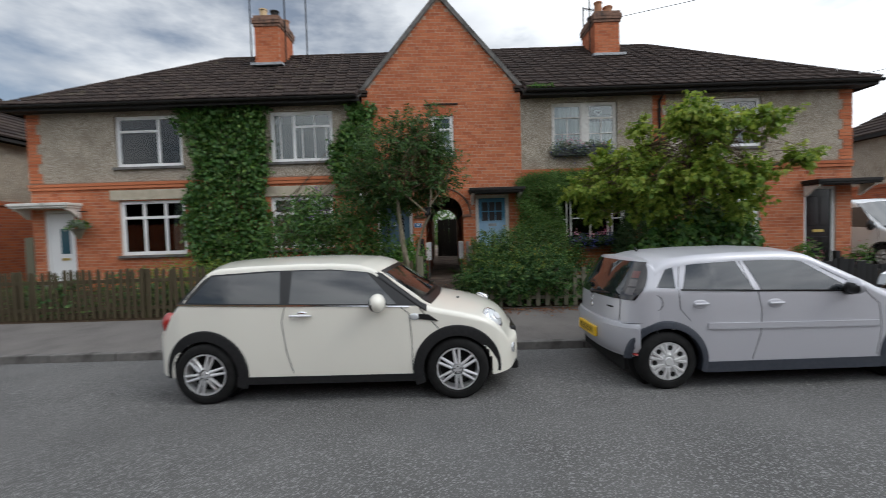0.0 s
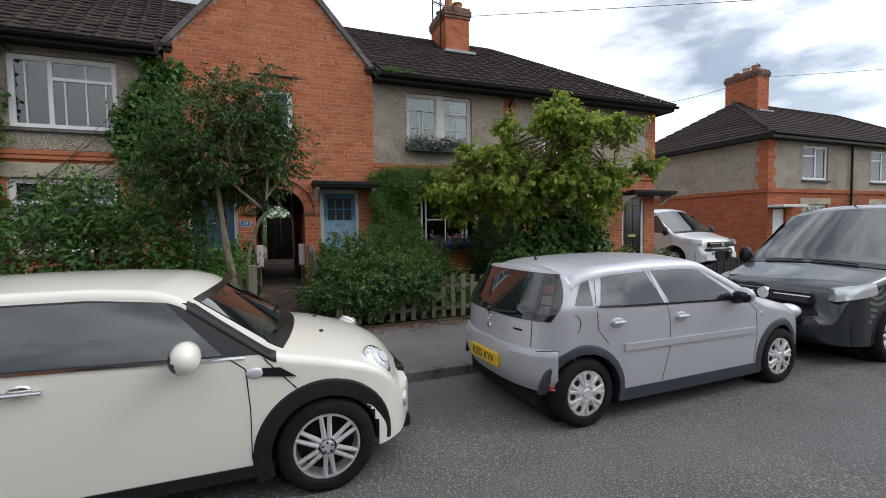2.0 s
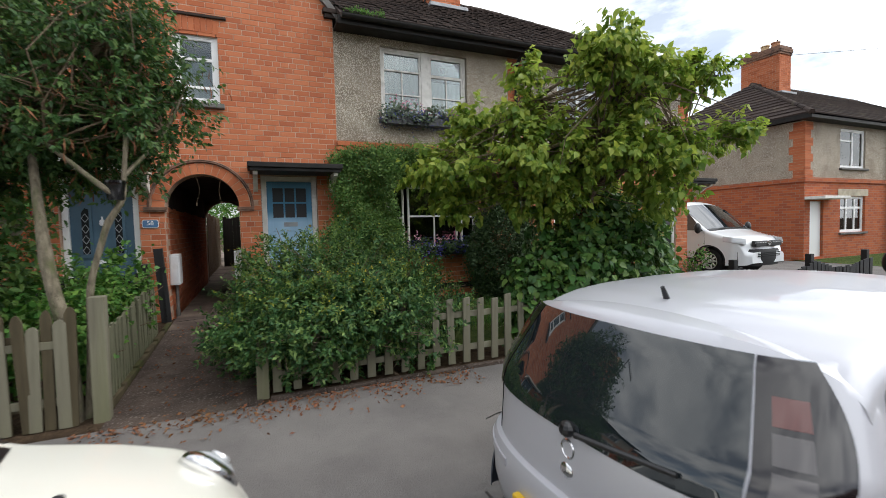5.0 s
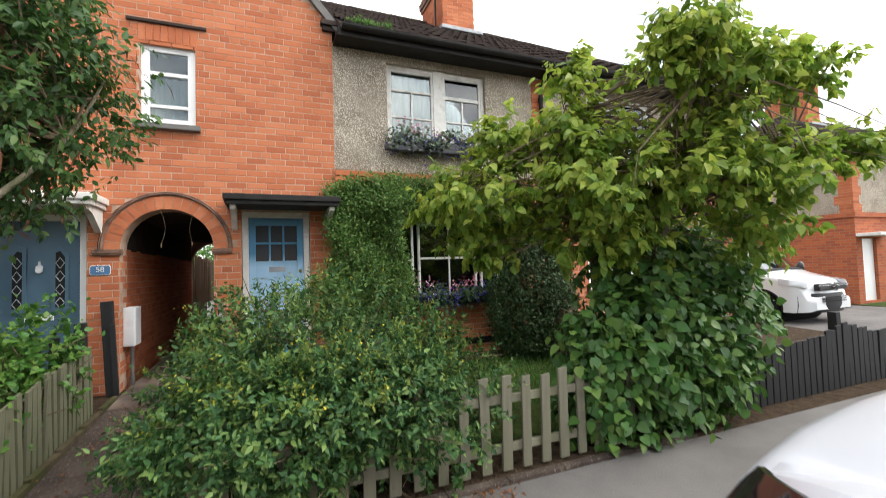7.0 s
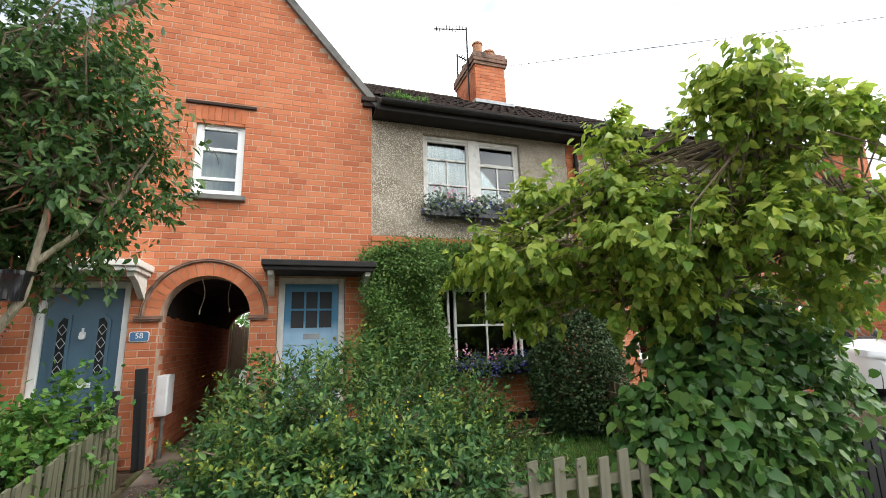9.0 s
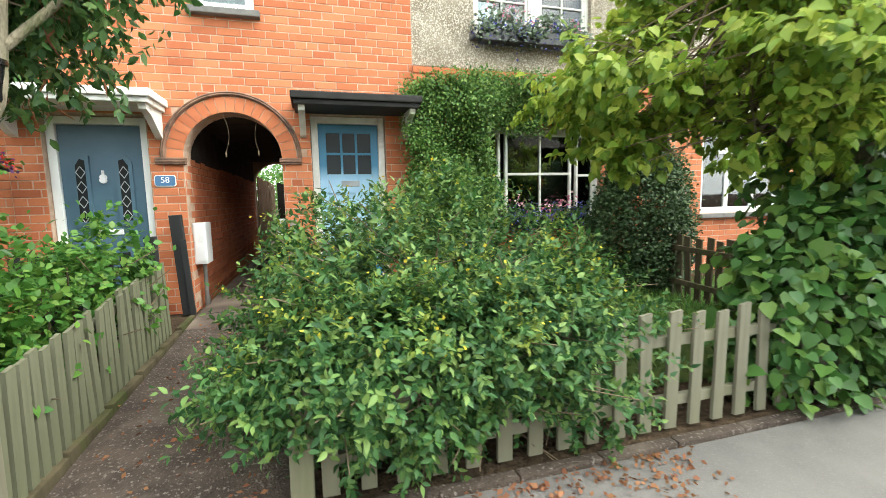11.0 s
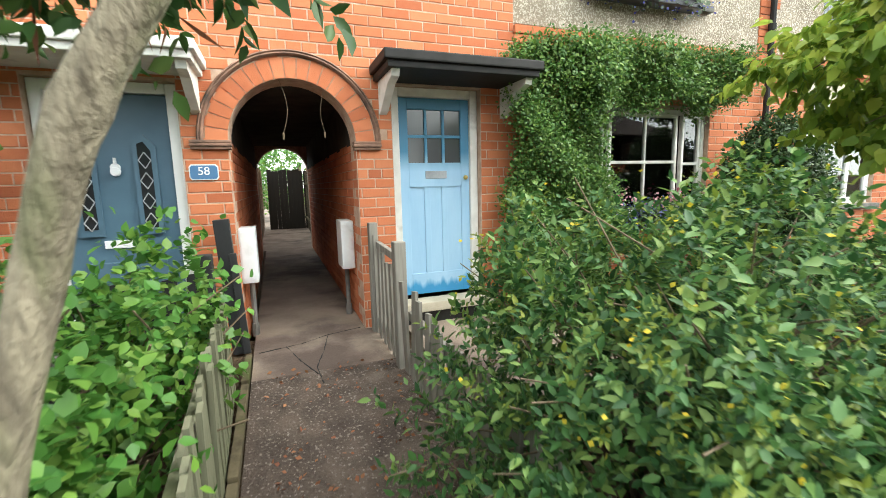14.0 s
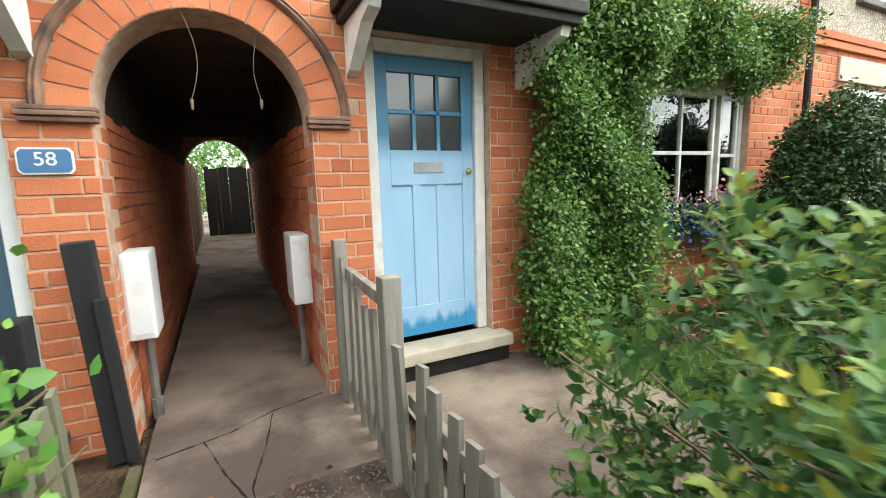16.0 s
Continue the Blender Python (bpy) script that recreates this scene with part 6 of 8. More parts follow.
    for s0, s1 in ((-0.76, -0.26), (0.26, 0.76)):
        part("bumper_strip", tail_patch(rear, lambda k: (s0, s1, 0.575 + 0.035 * k, 0.575 + 0.035 * k), 0.044, 0.012, 24, 2), M_silver, c, "silver bumper rub strip", smooth=True)
    bm = bmesh.new()
    box(bm, -1.784, -1.752, -0.26, 0.26, 0.425, 0.535, bevel=0.004)
    pl = part("number_plate", bm, M_plate, c, "yellow rear number plate")
    text_part("plate_letters", "KS55 KYV", 0.098, M_ink, pl, pose(-1.7855, 0, 0.478, 90, 0, -90))
    bm = bmesh.new()
    for i in range(20):
        u, v = 2 * math.pi * i / 20, 2 * math.pi * (i + 1) / 20
        rod(bm, (-1.706, 0.033 * math.cos(u), 0.825 + 0.033 * math.sin(u)), (-1.706, 0.033 * math.cos(v), 0.825 + 0.033 * math.sin(v)), 0.005, seg=5)
    blob(bm, (-1.712, 0, 0.745), (0.012, 0.035, 0.03), 10)
    part("tailgate_badge", bm, M_chrome, c, "round chrome badge and lock", smooth=True)
    bm = bmesh.new()
    for i in range(9):
        q = rear(-0.27 - 0.011 * i, 0.79, 0.002)
        box(bm, q.x - 0.003, q.x + 0.004, q.y - 0.006, q.y + 0.006, 0.782, 0.798)
    part("badge_letters", bm, M_trim, c)
    for sg in (-1, 1):
        bm = bmesh.new()
        for i in range(8):
            rod(bm, rear(sg * 0.475, 0.88 - 0.027 * i, 0.001), rear(sg * 0.475, 0.853 - 0.027 * i, 0.001), 0.004, seg=5)
        part("shut_line", bm, M_well, c)
    bm = bmesh.new()
    rod(bm, (-1.18, 0, sh.height(-1.18, 0) - 0.01), (-1.21, 0, sh.height(-1.18, 0) + 0.05), 0.014, 0.008, 8)
    part("aerial_stub", bm, M_plastic, c)
    bm = bmesh.new()
    box(bm, 1.93, 2.03, -0.34, 0.34, 0.42, 0.56, bevel=0.02)
    part("grille", bm, M_plastic, c)
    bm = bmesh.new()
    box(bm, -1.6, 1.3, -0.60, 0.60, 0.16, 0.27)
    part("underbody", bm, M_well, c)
    for wx, wz in wheels:
        well(c, wx, wz, 0.33, 0.62)


silver_car()


# -- vans --
def van(at, turn, paint, label, rings, L=4.95):
    c = thing("panel_van", label, "van", "parked vehicles", at=at, turn=turn)
    r = L / 2
    A0, A1 = r - 0.90, r - 0.90 - 3.0
    sh = Shape(
        top=[(-r, 1.60), (-r + 0.03, 1.80), (-r + 0.2, 1.89), (0.0, 1.92), (r - 1.95, 1.90), (r - 1.75, 1.84), (r - 0.92, 1.17), (r - 0.75, 1.10), (r - 0.25, 0.96), (r - 0.10, 0.86), (r - 0.03, 0.70), (r, 0.52)],
        low=[(-r, 0.40), (-r + 0.2, 0.28), (r - 0.3, 0.24), (r - 0.05, 0.26), (r, 0.32)],
        plan=[(-r, 0.86), (-r + 0.1, 0.90), (0.0, 0.915), (r - 0.8, 0.91), (r - 0.35, 0.85), (r - 0.12, 0.74), (r, 0.60)],
        belt=[(-r, 1.14), (r - 1.0, 1.12), (r, 0.95)], lean=0.16, rc=0.10, crown=0.035)
    wheels = [(A0, 0.33), (A1, 0.33)]
    part("body", sh.body(wheels, 0.39), paint, c, "glossy van body", smooth=True)
    part("windscreen", sh.top_patch(r - 1.0, r - 1.80, 0.80, 0.74, 0.006, bow=0.09), M_carglass, c, "large reflecting windscreen", smooth=True)
    part("scuttle", sh.top_patch(r - 0.91, r - 1.01, 0.82, 0.80, 0.008, 16, 3, bow=0.09), M_plastic, c)
    for sg in (-1, 1):
        part("door_window", sh.side_patch([(r - 2.0, 1.14), (r - 1.05, 1.10)], [(r - 1.98, 1.66), (r - 1.62, 1.66)], sg, 0.004, 16, 6), M_carglass, c, "tinted cab window", smooth=True)
        part("sill", sh.side_patch([(A1 + 0.42, 0.22), (A0 - 0.42, 0.22)], [(A1 + 0.42, 0.40), (A0 - 0.42, 0.40)], sg, 0.010, 20, 3), M_trim, c)
        for wx, wz in wheels:
            arch_ring(sh, wx, wz, 0.375, 0.41, sg, 0.010, -0.2, math.pi + 0.2, M_trim, c)
            wheel(c, wx, sg * 0.79, 0.33, 0.33, 0.205, sg, "steel", 0.0)
        bm = bmesh.new()
        a, b = [], []
        for i in range(13):
            k = i / 12
            x = r - 0.10 - 0.46 * k
            w_ = sh.side(x, 0.86)
            a.append([bm.verts.new((x + 0.02, sg * (w_ - 0.09 + 0.10 * 1), 0.76 + 0.07 * k)), bm.verts.new((x + 0.012, sg * (w_ + 0.006), 0.84 + 0.05 * k)), bm.verts.new((x + 0.0, sg * (w_ - 0.02), 0.90 + 0.06 * k))])
            b.append([bm.verts.new((x - 0.05, sg * (w_ - 0.10), 0.76 + 0.07 * k)), bm.verts.new((x - 0.06, sg * (w_ - 0.08), 0.84 + 0.05 * k)), bm.verts.new((x - 0.07, sg * (w_ - 0.10), 0.90 + 0.06 * k))])
        skin(bm, a, b)
        part("headlamp", bm, M_lamp, c, "long clear headlamp", smooth=True)
        bm = bmesh.new()
        blob(bm, (r - 1.12, sg * (sh.side(r - 1.1, 1.2) + 0.12), 1.17), (0.07, 0.10, 0.14))
        part("mirror", bm, M_plastic, c, smooth=True)
        seam(sh, c, [(r - 2.08, 1.75), (r - 2.08, 0.45)], sg, 0.008)
        seam(sh, c, [(r - 1.02, 1.10), (r - 1.0, 0.75)], sg, 0.008)
        bm = bmesh.new()
        blob(bm, (r - 1.92, sg * (sh.side(r - 1.9, 1.0) + 0.01), 1.0), (0.08, 0.018, 0.02), 10)
        part("door_handle", bm, M_plastic, c)
    bm = bmesh.new()
    a, b = [], []
    for i in range(25):
        u = -1 + 2 * i / 24
        y = u * 0.80
        x = r + 0.02 - 0.26 * abs(u) ** 2.6
        a.append([bm.verts.new((x + d, y, z)) for d, z in ((-0.03, 0.64), (0.0, 0.58), (0.0, 0.40), (-0.02, 0.24))])
        b.append([bm.verts.new((x + d - 0.08, y * 0.95, z)) for d, z in ((-0.03, 0.64), (0.0, 0.58), (0.0, 0.40), (-0.02, 0.24))])
    skin(bm, a, b)
    part("bumper", bm, M_trim, c, "dark plastic bumper", smooth=True)
    bm = bmesh.new()
    box(bm, r - 0.10, r + 0.012, -0.50, 0.50, 0.70, 0.84, bevel=0.02)
    part("grille", bm, M_plastic, c, "black grille")
    bm = bmesh.new()
    for y0, y1 in ((-0.52, -0.12), (0.12, 0.52)):
        rod(bm, (r + 0.014, y0, 0.795), (r + 0.018, y1, 0.795), 0.010, seg=6)
    rod(bm, (r - 0.01, 0, 0.785), (r + 0.03, 0, 0.785), 0.075, 0.07, 20)
    part("badge", bm, M_chrome, c, "round chrome badge and bar")
    bm = bmesh.new()
    for z in (0.46, 0.50, 0.54):
        box(bm, r + 0.008, r + 0.024, -0.42, 0.42, z, z + 0.02)
    part("lower_grille", bm, M_well, c)
    bm = bmesh.new()
    for i in range(-1, 2, 2):
        prev = None
        for j in range(7):
            y = i * 0.3 - 0.25 + 0.5 * j / 6
            x = r - 0.93 + 0.08 * (1 - y * y)
            p = Vector((x, y, sh.height(x, y) + 0.025))
            if prev:
                rod(bm, prev, p, 0.009, seg=6)
            prev = p
    part("wiper", bm, M_plastic, c)
    bm = bmesh.new()
    rod(bm, (r - 1.9, 0.0, sh.height(r - 1.9, 0) - 0.01), (r - 2.02, 0.0, sh.height(r - 1.9, 0) + 0.16), 0.012, 0.006, 6)
    part("roof_aerial", bm, M_plastic, c)
    bm = bmesh.new()
    box(bm, -r + 0.2, r - 0.3, -0.7, 0.7, 0.2, 0.32)
    part("underbody", bm, M_well, c)
    for wx, wz in wheels:
        well(c, wx, wz, 0.38, 0.70)
    if rings:
        # printed concentric rings on the flank
        for sg in (1,):
            for k in range(9):
                r0, r1 = 0.05 + 0.075 * k, 0.085 + 0.075 * k
                cx, cz = r - 0.56, 0.92
                bm = bmesh.new()
                for i in range(64):
                    u, v = 2 * math.pi * i / 64, 2 * math.pi * (i + 1) / 64
                    pts = [(cx + q * math.cos(w_), cz + q * 0.92 * math.sin(w_)) for q, w_ in ((r0, u), (r1, u), (r1, v), (r0, v))]
                    ok = True
                    for x, z in pts:
                        t, b_, w__, l = sh.get(x)
                        if z > min(t - 0.14, 1.62) or z < 0.42 or x > r - 0.42 or (x - A0) ** 2 + (z - 0.33) ** 2 < 0.44 ** 2 or x < r - 1.7 or (z > 1.12 and x > r - 1.95 and z < 1.68 and x < r - 1.0 + (1.12 - z)):
                            ok = False
                    if ok:
                        bm.faces.new([bm.verts.new((x, sg * (sh.side(x, z) + 0.004), z)) for x, z in pts])
                if len(bm.faces):
                    part("printed_ring", bm, M_ring, c, "pale printed ring")
                else:
                    bm.free()
    return c


van((8.10, 5.12, 0.0), 180, M_navy, "dark grey panel van with pale concentric rings printed on its side", True)
van((12.15, 12.95, 0.30), -90, M_vanwhite, "white panel van parked on the drive between houses", False)


# ---- passage front, fittings ----
bm = bmesh.new()
for x0, x1 in ((AX - AR - 0.25, AX - AR + 0.012), (AX + AR - 0.012, AX + AR + 0.20)):
    for k, (dz, out) in enumerate(((0.0, 0.030), (0.024, 0.045), (0.048, 0.038))):
        box(bm, x0 - out * 0.3, x1 + out * 0.3, GF - out, GF + 0.05, 1.985 + dz, 2.007 + dz, bevel=0.006)
part("impost", bm, M_mould, house, "moulded brick imposts of the passage arch")
bm = bmesh.new()
a, b = [], []
for i in range(41):
    u = math.pi * i / 40
    ra, rb = [], []
    for r, o in ((0.655, -0.01), (0.66, 0.022), (0.672, 0.034), (0.684, 0.024), (0.692, 0.034), (0.704, 0.020), (0.708, -0.01)):
        ra.append(bm.verts.new((AX - r * math.cos(u), GF - o, ASPRING + r * math.sin(u))))
        rb.append(bm.verts.new((AX - r * math.cos(u), GF + 0.02, ASPRING + r * math.sin(u))))
    a.append(ra)
    b.append(rb)
skin(bm, a, b)
part("hood_mould", bm, M_mould, house, "moulded brick hood over the arch", smooth=True)

sign = thing("house_number_sign", "blue house number sign with white numerals on brick", "sign")
sx, sz = -0.705, 1.815
bm = bmesh.new()
prism(bm, [(sx - 0.10, sz - 0.04), (sx - 0.085, sz - 0.058), (sx + 0.085, sz - 0.058), (sx + 0.10, sz - 0.04), (sx + 0.10, sz + 0.04), (sx + 0.085, sz + 0.058), (sx - 0.085, sz + 0.058), (sx - 0.10, sz + 0.04)], 'y', GF - 0.012, GF - 0.001)
part("border", bm, M_white, sign, "white border")
bm = bmesh.new()
prism(bm, [(sx - 0.093, sz - 0.036), (sx - 0.08, sz - 0.051), (sx + 0.08, sz - 0.051), (sx + 0.093, sz - 0.036), (sx + 0.093, sz + 0.036), (sx + 0.08, sz + 0.051), (sx - 0.08, sz + 0.051), (sx - 0.093, sz + 0.036)], 'y', GF - 0.015, GF - 0.0125)
part("plaque", bm, plain("plaque_blue", (0.07, 0.16, 0.30), 0.35), sign, "blue plaque")
text_part("numerals", "58", 0.085, M_white, sign, pose(sx, GF - 0.0165, sz + 0.006, 90))

for x0, x1, y0, y1 in ((AX - AR, AX - AR + 0.13, 11.36, 11.64), (AX + AR - 0.12, AX + AR, 11.62, 11.95)):
    mb = thing("meter_box", "white plastic meter box on the passage wall", "meter box", "meter boxes in the passage")
    bm = bmesh.new()
    box(bm, x0, x1, y0, y1, 0.90, 1.36, bevel=0.012)
    body = part("body", bm, M_meter, mb)
    bm = bmesh.new()
    yy = y0 - 0.006
    box(bm, x0 + 0.015, x1 - 0.015, yy, y0 + 0.002, 0.93, 1.33, bevel=0.003)
    part("lid", bm, M_meter, body)
    bm = bmesh.new()
    rod(bm, ((x0 + x1) / 2, (y0 + y1) / 2, 0.40), ((x0 + x1) / 2, (y0 + y1) / 2, 0.92), 0.022)
    rod(bm, ((x0 + x1) / 2, (y0 + y1) / 2, 0.40), ((x0 + x1) / 2, (y0 + y1) / 2, 0.52), 0.030)
    part("pipe", bm, M_kerb, mb, "grey service pipe")

wires = thing("hanging_wire", "loose pale wires hanging from the arch", "wire")
for x, y, z0, z1, sw in ((-0.12, GF + 0.03, 2.53, 2.12, 0.05), (0.22, GF + 0.05, 2.46, 2.14, -0.03)):
    bm = bmesh.new()
    prev = Vector((x, y, z0))
    for i in range(1, 10):
        k = i / 9
        p = Vector((x + sw * math.sin(3 * k), y + 0.02 * k, z0 + (z1 - z0) * k))
        rod(bm, prev, p, 0.0022, seg=5)
        prev = p
    rod(bm, prev, prev - Vector((0, 0, 0.05)), 0.010, 0.006, 6)
    part("wire", bm, M_twig, wires)

# black post before the left pier
bm = bmesh.new()
v = box(bm, -0.055, 0.055, -0.04, 0.04, 0.0, 1.06, bevel=0.006)
box(bm, 0.02, 0.075, -0.06, -0.03, 0.0, 0.80, bevel=0.006)
bp = tagged(part("gate_post", bm, M_woodblack, None), "black rotten wooden gate post by the passage", "post")
bp.matrix_basis = pose(-0.555, 11.12, 0.40, 0, -3, 0)

# cracks in the path
crack = random.Random(5)
bm = bmesh.new()
for pts in ([(-0.42, 11.02), (-0.1, 11.10), (0.12, 11.22), (0.42, 11.30)], [(-0.22, 11.08), (-0.12, 10.75), (-0.02, 10.5)], [(0.12, 11.2), (0.06, 10.9), (-0.02, 10.62), (0.0, 10.35)]):
    for (xa, ya), (xb, yb) in zip(pts, pts[1:]):
        for i in range(6):
            k0, k1 = i / 6, (i + 1) / 6
            j = [crack.uniform(-0.012, 0.012) for _ in range(2)]
            xa_, ya_ = xa + (xb - xa) * k0, ya + (yb - ya) * k0
            xb_, yb_ = xa + (xb - xa) * k1, ya + (yb - ya) * k1
            za, zb = [float(np.interp(y, [7.7, 8.4, 9.2, 10.2, 11.0, 11.3], [0.222, 0.268, 0.31, 0.362, 0.405, 0.415])) for y in (ya_, yb_)]
            rod(bm, (xa_, ya_ + j[0] * 0, za - 0.002), (xb_ + j[1] * 0.2, yb_, zb - 0.002), crack.uniform(0.003, 0.007), seg=5)
tagged(part("path_crack", bm, M_well, None), "thin dark cracks in the concrete path", "crack", kind="stuff")


# ---- fences ----
def picket_mesh(name, w, h, d, material, top):
    bm = bmesh.new()
    pts = [(-w / 2, 0), (w / 2, 0), (w / 2, h - top), (w / 4, h - top * 0.25), (0, h), (-w / 4, h - top * 0.25), (-w / 2, h - top)] if top else [(-w / 2, 0), (w / 2, 0), (w / 2, h), (-w / 2, h - 0.01)]
    prism(bm, pts, 'y', -d / 2, d / 2)
    return mesh_of(name, bm, material)


def fence(a, b, step, w, h, material, label, top=0.0, rails=(0.2, 0.75), posts=(), wob=0.01, seed=1, heights=None, z0=None, side=-1, group=""):
    """Pickets from a to b; heights: how tall at shares of the way."""
    f = thing("picket_fence", label, "fence", group)
    a, b = Vector(a), Vector(b)
    d = b - a
    ln = Vector((d.x, d.y, 0)).length
    ang = math.degrees(math.atan2(d.y, d.x))
    rr = random.Random(seed)
    shapes = [picket_mesh("picket", w * k, h * j, 0.02, material, top) for k, j in ((1, 1), (0.94, 0.985), (1.04, 1.012), (0.97, 0.965))]
    n = int(ln / step)
    for i in range(n + 1):
        p = a.lerp(b, i / max(1, n))
        s = new("picket", rr.choice(shapes))
        s.parent = f
        k = float(np.interp(i / max(1, n), *zip(*heights))) if heights else 1.0
        s.matrix_basis = pose(p.x, p.y, p.z, rr.uniform(-2, 2) * wob * 100, rr.uniform(-1.6, 1.6) * wob * 100, ang) @ Matrix.Diagonal((1, 1, k, 1))
    for rz in rails:
        bm = bmesh.new()
        box(bm, 0, ln, 0.012, 0.05, -0.03, 0.03, bevel=0.005)
        r = part("rail", bm, material, f)
        r.matrix_basis = Matrix.Translation(a + Vector((0, 0, h * rz))) @ Matrix.Rotation(math.atan2(d.y, d.x), 4, 'Z') @ Matrix.Rotation(-math.atan2(d.z, ln), 4, 'Y')
    for px, py, pz, hh, t in posts:
        bm = bmesh.new()
        box(bm, -t / 2, t / 2, -t / 2, t / 2, -0.05, hh, bevel=0.008)
        q = part("post", bm, material, f)
        q.matrix_basis = pose(px, py, pz, 0, rr.uniform(-1, 1), ang)
    return f


M_woodmoss = surface("moss_tinged_fence_wood", (0.10, 0.10, 0.065), (0.20, 0.195, 0.135), 9, 0.9, 0.5, 30, 0.003, stretch=(1, 1, 0.08), stain=(0.07, 0.085, 0.03), stain_scale=2.6, stain_range=(0.45, 0.68), spec=0.2)
fence((0.78, 7.86, 0.255), (4.3, 7.86, 0.25), 0.163, 0.075, 0.67, M_wood, "weathered grey-green picket fence along the pavement", 0.0, (0.22, 0.74), [(0.66, 7.86, 0.22, 0.52, 0.10)], 0.006, 2)
fence((-10.4, 7.88, 0.24), (-0.66, 7.88, 0.235), 0.128, 0.072, 0.90, M_woodold, "old mossy dark picket fence along the pavement", 0.06, (0.2, 0.75), [(x, 7.95, 0.22, 0.9, 0.09) for x in (-10.3, -7.9, -5.5, -3.1)], 0.012, 3)
fence((-2.6, 7.87, 0.24), (-0.70, 7.87, 0.235), 0.16, 0.075, 0.80, M_wood, "grey-green picket fence beside the gateway", 0.03, (0.25, 0.78), [(-0.485, 7.925, 0.22, 0.975, 0.105)], 0.006, 4)
fence((-0.50, 8.06, 0.245), (-0.56, 10.45, 0.375), 0.098, 0.068, 0.68, M_woodmoss, "grey-green picket fence along the garden path", 0.0, (0.28, 0.8), [], 0.008, 5, [(0, 0.95), (1, 1.0)])
fence((0.545, 11.12, 0.41), (0.56, 10.45, 0.375), 0.115, 0.065, 0.86, M_woodgrey, "grey weathered fence panel beside the blue door", 0.0, (0.15, 0.9), [(0.545, 11.17, 0.40, 0.97, 0.075), (0.57, 10.40, 0.36, 0.93, 0.085)], 0.005, 6, [(0, 1.0), (0.5, 0.84), (1, 0.9)])
fence((0.575, 10.28, 0.365), (0.62, 8.6, 0.28), 0.125, 0.08, 0.60, M_woodgrey, "low grey weathered pickets beside the path", 0.0, (0.25, 0.7), [], 0.012, 7, [(0, 1.1), (0.3, 0.9), (1, 0.85)])
fence((5.1, 7.95, 0.235), (10.7, 7.95, 0.235), 0.105, 0.09, 0.72, M_woodblack, "black stained wavy-topped picket fence", 0.0, (0.25, 0.75), [(x, 8.03, 0.22, 0.85, 0.09) for x in (5.2, 7.1, 9.0, 10.7)], 0.004, 8, [(0, 1.0), (0.1, 0.84), (0.18, 0.8), (0.27, 0.86), (0.36, 1.0), (0.46, 0.84), (0.54, 0.8), (0.62, 0.86), (0.7, 1.0), (0.8, 0.84), (0.9, 0.84), (1, 1.0)])
fence((16.4, 8.0, 0.235), (30.0, 8.0, 0.235), 0.13, 0.09, 0.8, M_woodblack, "black stained picket fence of the next garden", 0.0, (0.25, 0.75), [(16.4, 8.0, 0.22, 1.1, 0.12)], 0.004, 9)
fence((-2.05, 10.45, 0.36), (-0.72, 10.45, 0.37), 0.125, 0.085, 0.80, M_woodblack, "black picket fence before the slate blue door", 0.0, (0.25, 0.78), [(-0.66, 10.5, 0.36, 0.92, 0.09)], 0.004, 11)
fence((4.9, 9.2, 0.31), (4.9, 10.9, 0.38), 0.125, 0.08, 0.75, M_woodold, "old brown picket fence between two gardens", 0.0, (0.25, 0.78), [], 0.01, 12)
# tall board fences behind the passage
fence((-0.58, 17.5, 0.40), (-0.60, 23.5, 0.40), 0.128, 0.12, 1.85, surface("brown_board_wood", (0.10, 0.062, 0.03), (0.17, 0.11, 0.055), 9, 0.9, 0.4, 30, 0.003, stretch=(1, 1, 0.1)), "tall brown board fence behind the passage", 0.0, (0.2, 0.8), [], 0.003, 13)
# board colour taken near black for the shade on this fence
fence((-0.35, 22.3, 0.40), (0.72, 22.2, 0.40), 0.112, 0.12, 1.85, surface("shaded_board_wood", (0.008, 0.006, 0.004), (0.016, 0.012, 0.008), 9, 0.9, 0.4, 30, 0.003, stretch=(1, 1, 0.1)), "tall brown board fence across the yard, coloured darker for shade", 0.0, (0.2, 0.8), [], 0.003, 13)
fence((0.62, 17.5, 0.40), (0.75, 22.8, 0.40), 0.128, 0.12, 1.75, M_woodold, "tall dark board fence behind the passage", 0.0, (0.2, 0.8), [], 0.003, 14)
# brick block added out of view to keep the sun off the yard
solid("yard_shade_block", M_brickwall, house, (0.80, 5.0, BACK + 0.004, 22.6, 0.3, 4.6), label="unseen brick block added to shade the yard")
# pale board gate beside the far end
fence((-11.6, 12.1, 0.34), (-10.75, 12.1, 0.34), 0.13, 0.125, 1.5, M_wood, "pale timber side gate beside the house", 0.0, (0.2, 0.8), [], 0.003, 15)

# ---- plants ----
L_rosetip = leaf_mat("rose_tip_leaf", (0.075, 0.20, 0.04), (0.11, 0.26, 0.05), (0.19, 0.33, 0.06))
L_younglit = leaf_mat("lit_young_tree_leaf", (0.22, 0.32, 0.055), (0.34, 0.43, 0.07), (0.46, 0.50, 0.10), 0.45, 0.5)
L_bush = leaf_mat("shrub_leaf", (0.030, 0.085, 0.028), (0.070, 0.160, 0.046), (0.19, 0.28, 0.08), 0.5, 0.3)
L_tree = leaf_mat("broad_leaf", (0.14, 0.245, 0.038), (0.25, 0.36, 0.055), (0.42, 0.48, 0.085), 0.42, 0.5)
